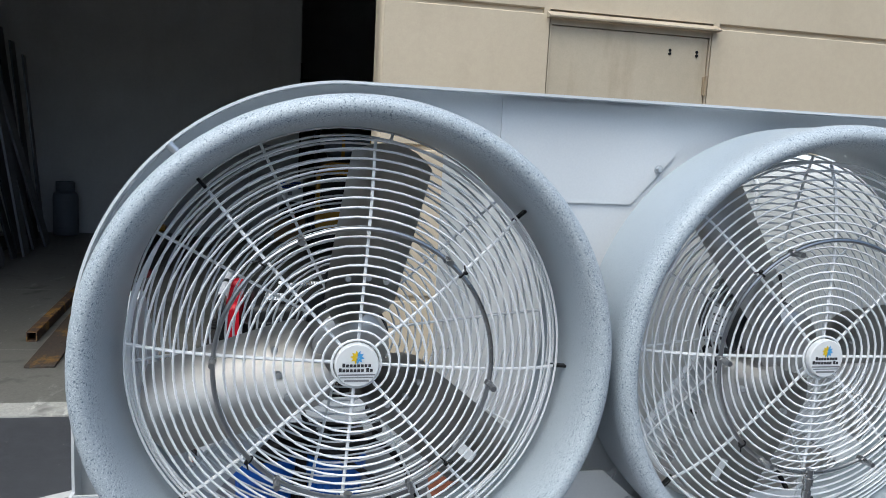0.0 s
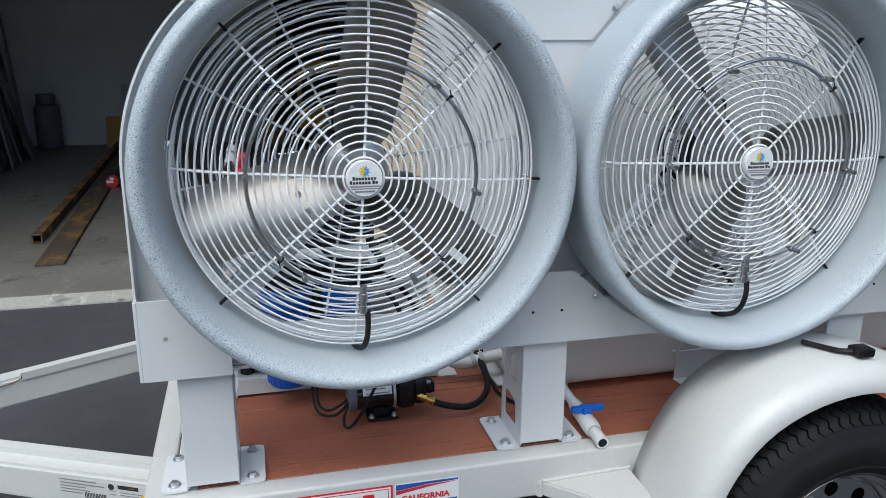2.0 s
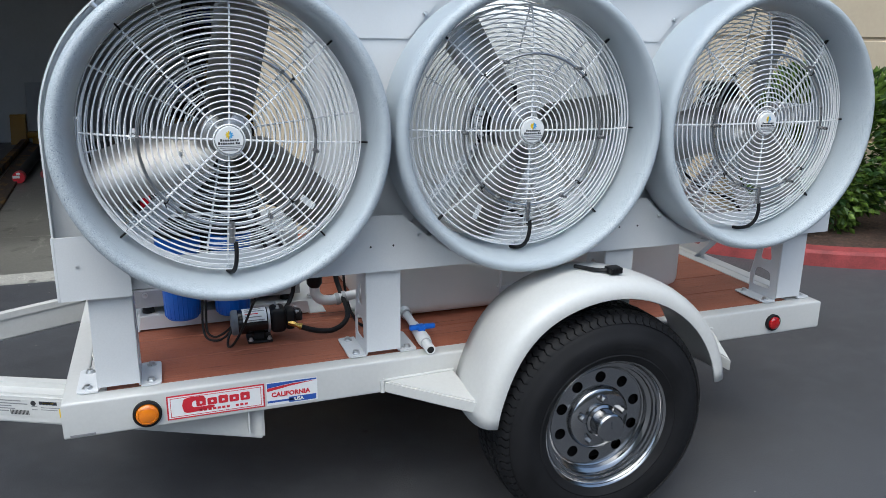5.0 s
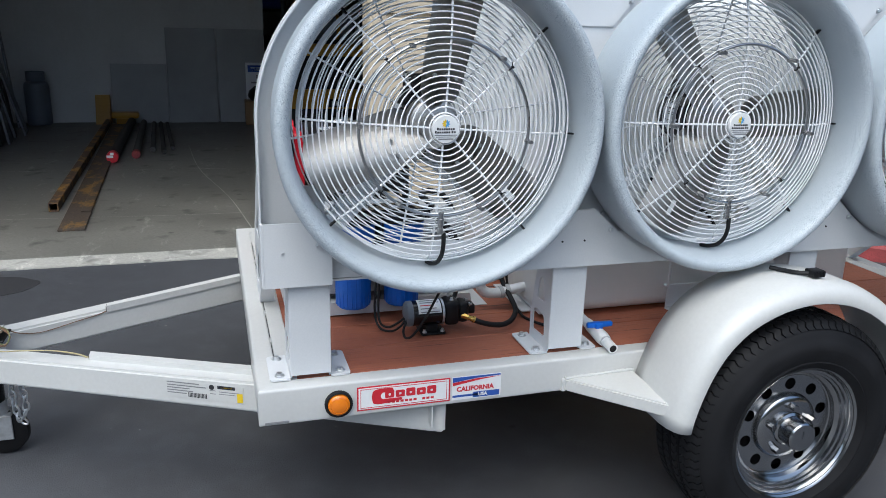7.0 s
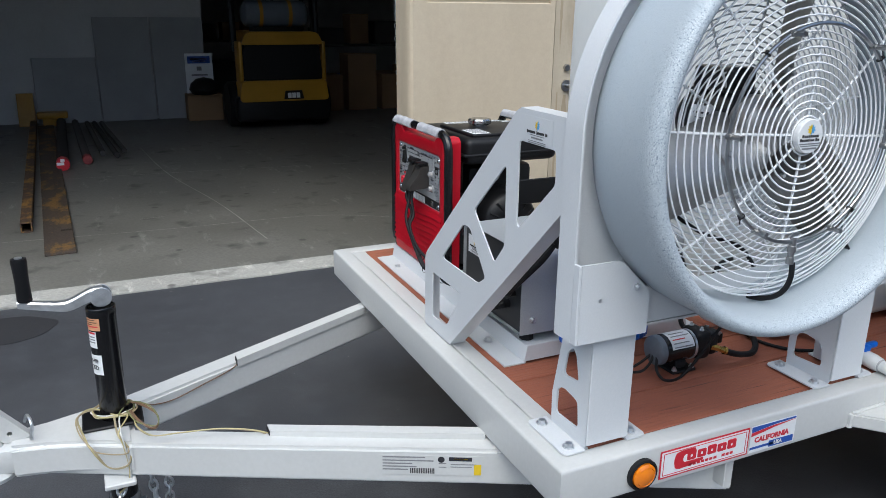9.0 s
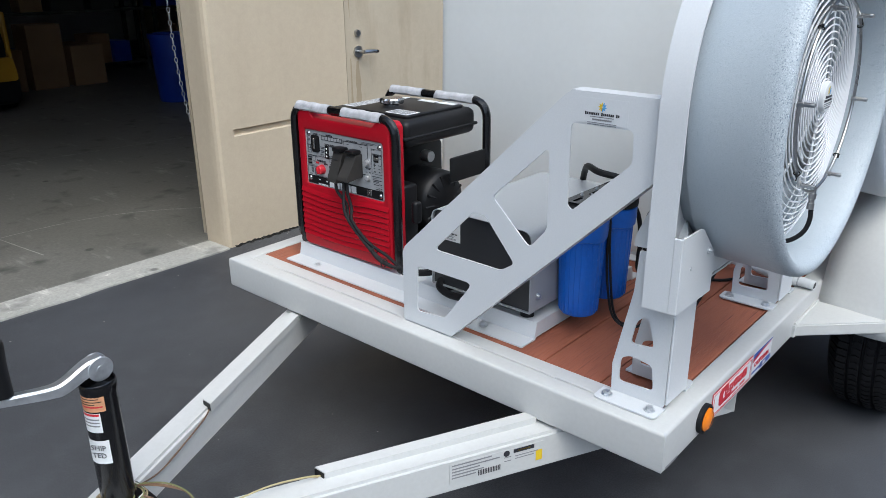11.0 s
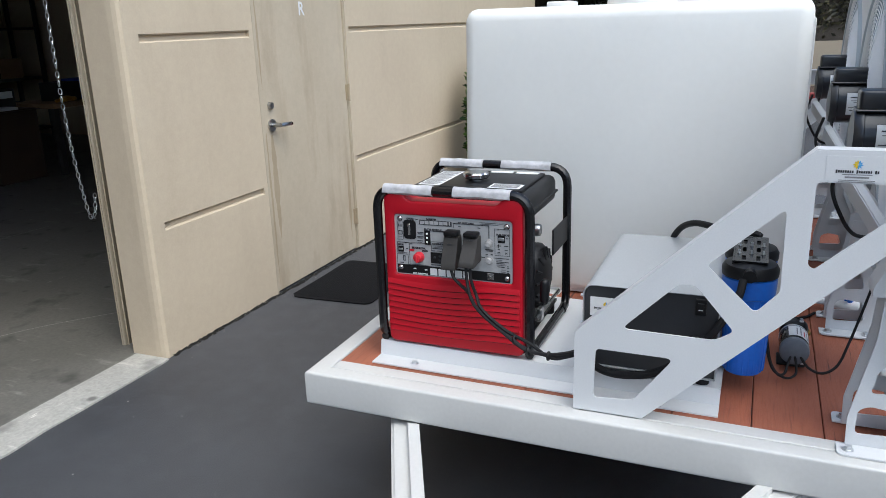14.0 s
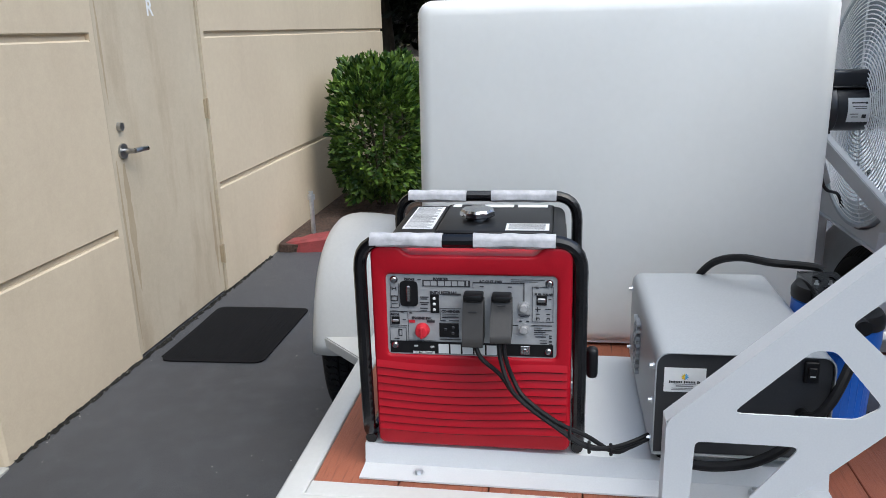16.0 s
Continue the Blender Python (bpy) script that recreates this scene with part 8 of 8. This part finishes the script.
for k, (x0, y0, x1, y1, r, capmat) in enumerate(((-1.04, 6.32, -1.10, 9.2, 0.056, INK_RED), (-0.84, 6.55, -0.95, 9.2, 0.042, RED_KERB), (-0.70, 6.9, -0.82, 9.2, 0.030, None), (-0.58, 6.75, -0.74, 9.2, 0.028, None), (-0.50, 7.0, -0.66, 9.2, 0.026, None))):
    ob = thing("steel_pipe", "long dark steel pipe on the floor" + (" with a red end cap" if capmat else ""), "pipe", ((x0 + x1) / 2, (y0 + y1) / 2, 0.008), "pipes on the workshop floor")
    b = bmesh.new()
    d = (Vector((x1, y1, 0)) - Vector((x0, y0, 0))).normalized()
    rod(b, Vector((x0, y0, r + 0.008)) + d * 0.03, (x1, y1, r + 0.008), r * 0.92, n=20)
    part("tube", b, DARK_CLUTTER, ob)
    if capmat:
        b = bmesh.new()
        rod(b, (x0, y0, r + 0.008), Vector((x0, y0, r + 0.008)) + d * 0.10, r, n=24)
        cp = part("end_cap", b, capmat, ob, "red end cap")
        if k == 0:
            b = bmesh.new()
            box(b, x0 - r * 0.9, x0 + r * 0.2, y0 - 0.004, y0 - 0.001, 0.008 + r * 0.9, 0.008 + r * 1.35)
            box(b, x0 - r * 0.3, x0 + r * 0.3, y0 - 0.004, y0 - 0.001, 0.008 + r * 1.45, 0.008 + r * 1.85)
            part("tape", b, PAPER, cp)

# forklift, its rear to the opening
FXC, FY = 1.36, 8.05
fork = thing("forklift", "yellow forklift truck parked with its rear to the opening", "forklift", (FXC, FY + 0.9, 0.007))
b = bmesh.new()
box(b, FXC - 0.56, FXC + 0.56, FY + 0.04, FY + 1.5, 0.10, 0.40, 0.05, 3)
part("chassis", b, BLACK, fork)
b = bmesh.new()
plate(b, rounded([(FXC - 0.53, 0.34), (FXC + 0.53, 0.34), (FXC + 0.50, 0.58), (FXC - 0.50, 0.58)], 0.05), [], "y", FY, FY + 0.35)
part("counterweight", b, YELLOW, fork)
b = bmesh.new()
plate(b, rounded([(FXC - 0.48, 0.58), (FXC + 0.48, 0.58), (FXC + 0.44, 0.984), (FXC - 0.44, 0.984)], 0.04), [], "y", FY + 0.06, FY + 0.34)
part("radiator_grille", b, BLACK, fork)
b = bmesh.new()
plate(b, rounded([(FXC - 0.48, 0.985), (FXC + 0.48, 0.985), (FXC + 0.42, 1.13), (FXC - 0.42, 1.13)], [0.02, 0.02, 0.10, 0.10]), [], "y", FY + 0.01, FY + 0.8)
part("engine_hood", b, YELLOW, fork)
for s in (-1, 1):
    b = bmesh.new()
    box(b, FXC + s * 0.49 - 0.022, FXC + s * 0.49 + 0.022, FY + 0.02, FY + 0.30, 0.57, 1.02, 0.015)
    part("hood_cheek", b, YELLOW, fork)
    b = bmesh.new()
    sweep(b, [(FXC + s * 0.50, FY + 0.35, 0.9), (FXC + s * 0.50, FY + 0.45, 2.05), (FXC + s * 0.48, FY + 1.5, 2.10)], 0.035, 8)
    part("guard_post", b, BLACK, fork)
    b = bmesh.new()
    lathe(b, [(0.08, -0.09), (0.24, -0.09), (0.27, -0.06), (0.27, 0.06), (0.24, 0.09), (0.08, 0.09)], (FXC + s * 0.52, FY + 0.45, 0.278), "x", 28)
    part("wheel", b, TYRE, fork)
b = bmesh.new()
plate(b, [(FXC - 0.02, 0.36), (FXC + 0.22, 0.36), (FXC + 0.20, 0.46), (FXC + 0.0, 0.46)], [], "y", FY - 0.006, FY - 0.001)
bd = part("badge_plate", b, BLACK, fork)
print_bars(bd, on_minus_y(FXC + 0.10, FY - 0.0065, 0.405), [(-0.075 + 0.052 * k, -0.075 + 0.052 * k + 0.044, 0.0, 0.06) for k in range(3)], PAPER, "name_block")
b = bmesh.new()
lathe(b, [(0.001, -0.40), (0.08, -0.39), (0.14, -0.35), (0.15, -0.30), (0.15, 0.30), (0.14, 0.35), (0.08, 0.39), (0.001, 0.40)], (FXC - 0.02, FY + 0.28, 1.325), "x", 28)
gas = part("gas_bottle", b, CYL_GREY, fork, "grey gas bottle strapped on the hood")
for x in (-0.18, 0.16):
    b = bmesh.new()
    lathe(b, [(0.151, x - 0.02), (0.156, x - 0.02), (0.156, x + 0.02), (0.151, x + 0.02)], (FXC - 0.02, FY + 0.28, 1.325), "x", 28, closed=True)
    part("strap", b, YELLOW, gas)
part("bottle_cradle", boxed(FXC - 0.3, FXC + 0.28, FY + 0.15, FY + 0.42, 1.131, 1.18), BLACK, fork)

# shelving, bins and boxes deep in the room
for k, (x0, x1, y0, y1) in enumerate(((2.3, 4.6, 10.3, 10.9), (4.75, 6.9, 10.3, 10.9), (0.75, 2.2, 12.2, 12.8))):
    sh = thing("storage_shelf", "dark steel storage shelf loaded with boxes", "shelf", ((x0 + x1) / 2, y0 + 0.3, 0.007), "shelves in the workshop")
    for x in (x0, x1 - 0.05):
        for y in (y0, y1 - 0.05):
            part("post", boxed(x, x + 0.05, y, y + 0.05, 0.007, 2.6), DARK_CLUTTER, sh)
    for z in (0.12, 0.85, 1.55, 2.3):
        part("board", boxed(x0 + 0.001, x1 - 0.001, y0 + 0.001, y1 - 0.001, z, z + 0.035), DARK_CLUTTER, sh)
    rr = random.Random(70 + k)
    for z in (0.155, 0.885, 1.585):
        x = x0 + 0.08
        while x < x1 - 0.5:
            w = rr.uniform(0.25, 0.5)
            b = bmesh.new()
            box(b, x, x + w, y0 + 0.06, y0 + 0.45, z + 0.001, z + rr.uniform(0.2, 0.45), 0.004, 1)
            solo("stored_box", b, CARD if rr.random() < 0.45 else (BLUE_BIN if rr.random() < 0.3 else DARK_CLUTTER), "storage box on a dark steel shelf", "box", "boxes on the shelves")
            x += w + rr.uniform(0.03, 0.12)


def waste_bin(x, y, h, r, mat, label):
    b = bmesh.new()
    lathe(b, [(0.001, 0.008), (r * 0.82, 0.008), (r * 0.85, 0.03), (r, h - 0.05), (r * 1.06, h - 0.05), (r * 1.06, h), (r * 0.97, h), (r * 0.82, 0.05), (0.001, 0.05)], (x, y, 0), "z", 32)
    return solo("waste_bin", b, mat, label, "bin", "bins in the workshop")


waste_bin(3.36, 7.50, 0.74, 0.25, BLUE_BIN, "blue plastic bin on the workshop floor")
crate = thing("carton", "large dark brown box beside the blue bin", "box", (4.0, 7.75, 0.007))
part("body", boxed(3.70, 4.26, 7.50, 8.0, 0.007, 0.74, 0.006, 1), DARK_CARD, crate)
part("flap", boxed(3.70, 4.26, 7.44, 7.497, 0.726, 0.732), DARK_CARD, crate)
solo("paper_stack", boxed(3.83, 4.06, 7.52, 7.70, 0.7405, 0.768, 0.002, 1), PAPER, "small stack of white papers on a brown box", "paper")
tray = thing("parts_tray", "dark parts tray with a white label on a brown box", "tray", (3.98, 7.88, 0.741))
part("body", boxed(3.72, 4.24, 7.76, 7.98, 0.7405, 0.94, 0.004, 1), DARK_CLUTTER, tray)
part("label", boxed(3.76, 4.21, 7.755, 7.7585, 0.845, 0.915), PAPER, tray, "white label")
wb = thing("workbench", "dark wooden workbench with clutter", "workbench", (4.6, 7.6, 0.007))
part("top", boxed(4.3, 6.2, 7.3, 8.0, 0.72, 0.77), CARD, wb)
for x in (4.34, 6.1):
    for y in (7.34, 7.9):
        part("leg", boxed(x, x + 0.06, y, y + 0.06, 0.007, 0.718), DARK_CLUTTER, wb)
for k, (x, w, h, mt) in enumerate(((4.55, 0.25, 0.2, DARK_CLUTTER), (4.85, 0.28, 0.22, BLUE_BIN), (5.3, 0.4, 0.35, CARD))):
    b = bmesh.new()
    box(b, x, x + w, 7.42, 7.75, 0.771, 0.771 + h, 0.004, 1)
    solo("bench_box", b, mt, "box standing on the workbench", "box", "boxes on the workbench")
b = bmesh.new()
rng = random.Random(9)
for u, v, r in ((4.50, 7.36, 0.05), (4.56, 7.38, 0.06), (4.63, 7.37, 0.045), (4.45, 7.39, 0.035)):
    bmesh.ops.create_icosphere(b, subdivisions=2, radius=r, matrix=Matrix.Translation((u, v, 0.771 + r * 0.55)) @ Matrix.Diagonal((1.2, 0.8, 0.55, 1)))
for w in b.verts:
    w.co += Vector((rng.uniform(-1, 1), rng.uniform(-1, 1), rng.uniform(-0.4, 0.4))) * 0.006
solo("work_glove", b, YELLOW, "crumpled yellow work glove on the workbench", "glove")
for k in range(3):
    b = bmesh.new()
    box(b, 2.1 + 0.5 * k, 2.52 + 0.5 * k, 9.5, 9.9, 0.008, 0.5 + 0.28 * (k % 2), 0.004, 1)
    solo("stored_box", b, CARD, "brown cardboard box on the workshop floor", "box", "boxes on the floor")

# pull chain of the rolling door
pc = thing("pull_chain", "hanging steel pull chain of the rolling door", "chain", (1.03, 3.42, 3.4))
chain(pc, [(0.975, 3.41, 3.4), (0.972, 3.41, 2.2), (0.973, 3.415, 1.45), (0.984, 3.42, 1.0), (1.020, 3.42, 0.66), (1.050, 3.425, 0.60), (1.075, 3.43, 0.63), (1.09, 3.43, 0.72)], ZINC, 0.0024, 0.029, 0.0080)

# steel stake in the planting bed
b = bmesh.new()
rod(b, (3.86, 2.72, 0.05), (3.86, 2.72, 0.36), 0.016, n=12)
rod(b, (3.86, 2.72, 0.30), (3.86, 2.72, 0.335), 0.026, n=12)
solo("riser_pipe", b, ZINC, "short grey metal riser pipe in the planting bed", "pipe")

# grit and dry leaves gathered along the foot of the wall
rng = random.Random(31)
verts, faces = [], []
for i in range(260):
    x = rng.uniform(0.93, 6.9)
    y = WALL_Y - abs(rng.gauss(0, 0.022)) - 0.006
    r = rng.uniform(0.0015, 0.005) * (1.6 if rng.random() < 0.08 else 1.0)
    n = len(verts)
    for dx, dy, dz in ((1, 0, 0), (-0.4, 0.9, 0), (-0.6, -0.8, 0), (0.1, 0.1, 0.8)):
        verts.append((x + dx * r * rng.uniform(0.6, 1.3), y + dy * r * rng.uniform(0.5, 1.0), 0.0065 + dz * r * rng.uniform(0.5, 1.0)))
    faces += [(n, n + 1, n + 3), (n + 1, n + 2, n + 3), (n + 2, n, n + 3), (n, n + 2, n + 1)]
me = bpy.data.meshes.new("grit")
me.from_pydata(verts, [], faces)
me.materials.append(GRIT)
tagged(new("grit", me), "pale grit and leaf crumbs along the foot of the wall", "grit", kind="stuff")

# ---- deck planks ----
edges = [0.0575, 0.215, 0.375, 0.56, 0.75, 0.94, 1.13, 1.32, 1.5025]
for i in range(8):
    bm = bmesh.new()
    box(bm, 0.1045, L - 0.1045, edges[i] + 0.0012, edges[i + 1] - 0.0012, ZT - 0.040, ZT - 0.0028 + 0.0006 * ((i * 7) % 3 - 1), 0.0018, 1)
    sloped(bm)
    part("plank", bm, WOOD, trailer)
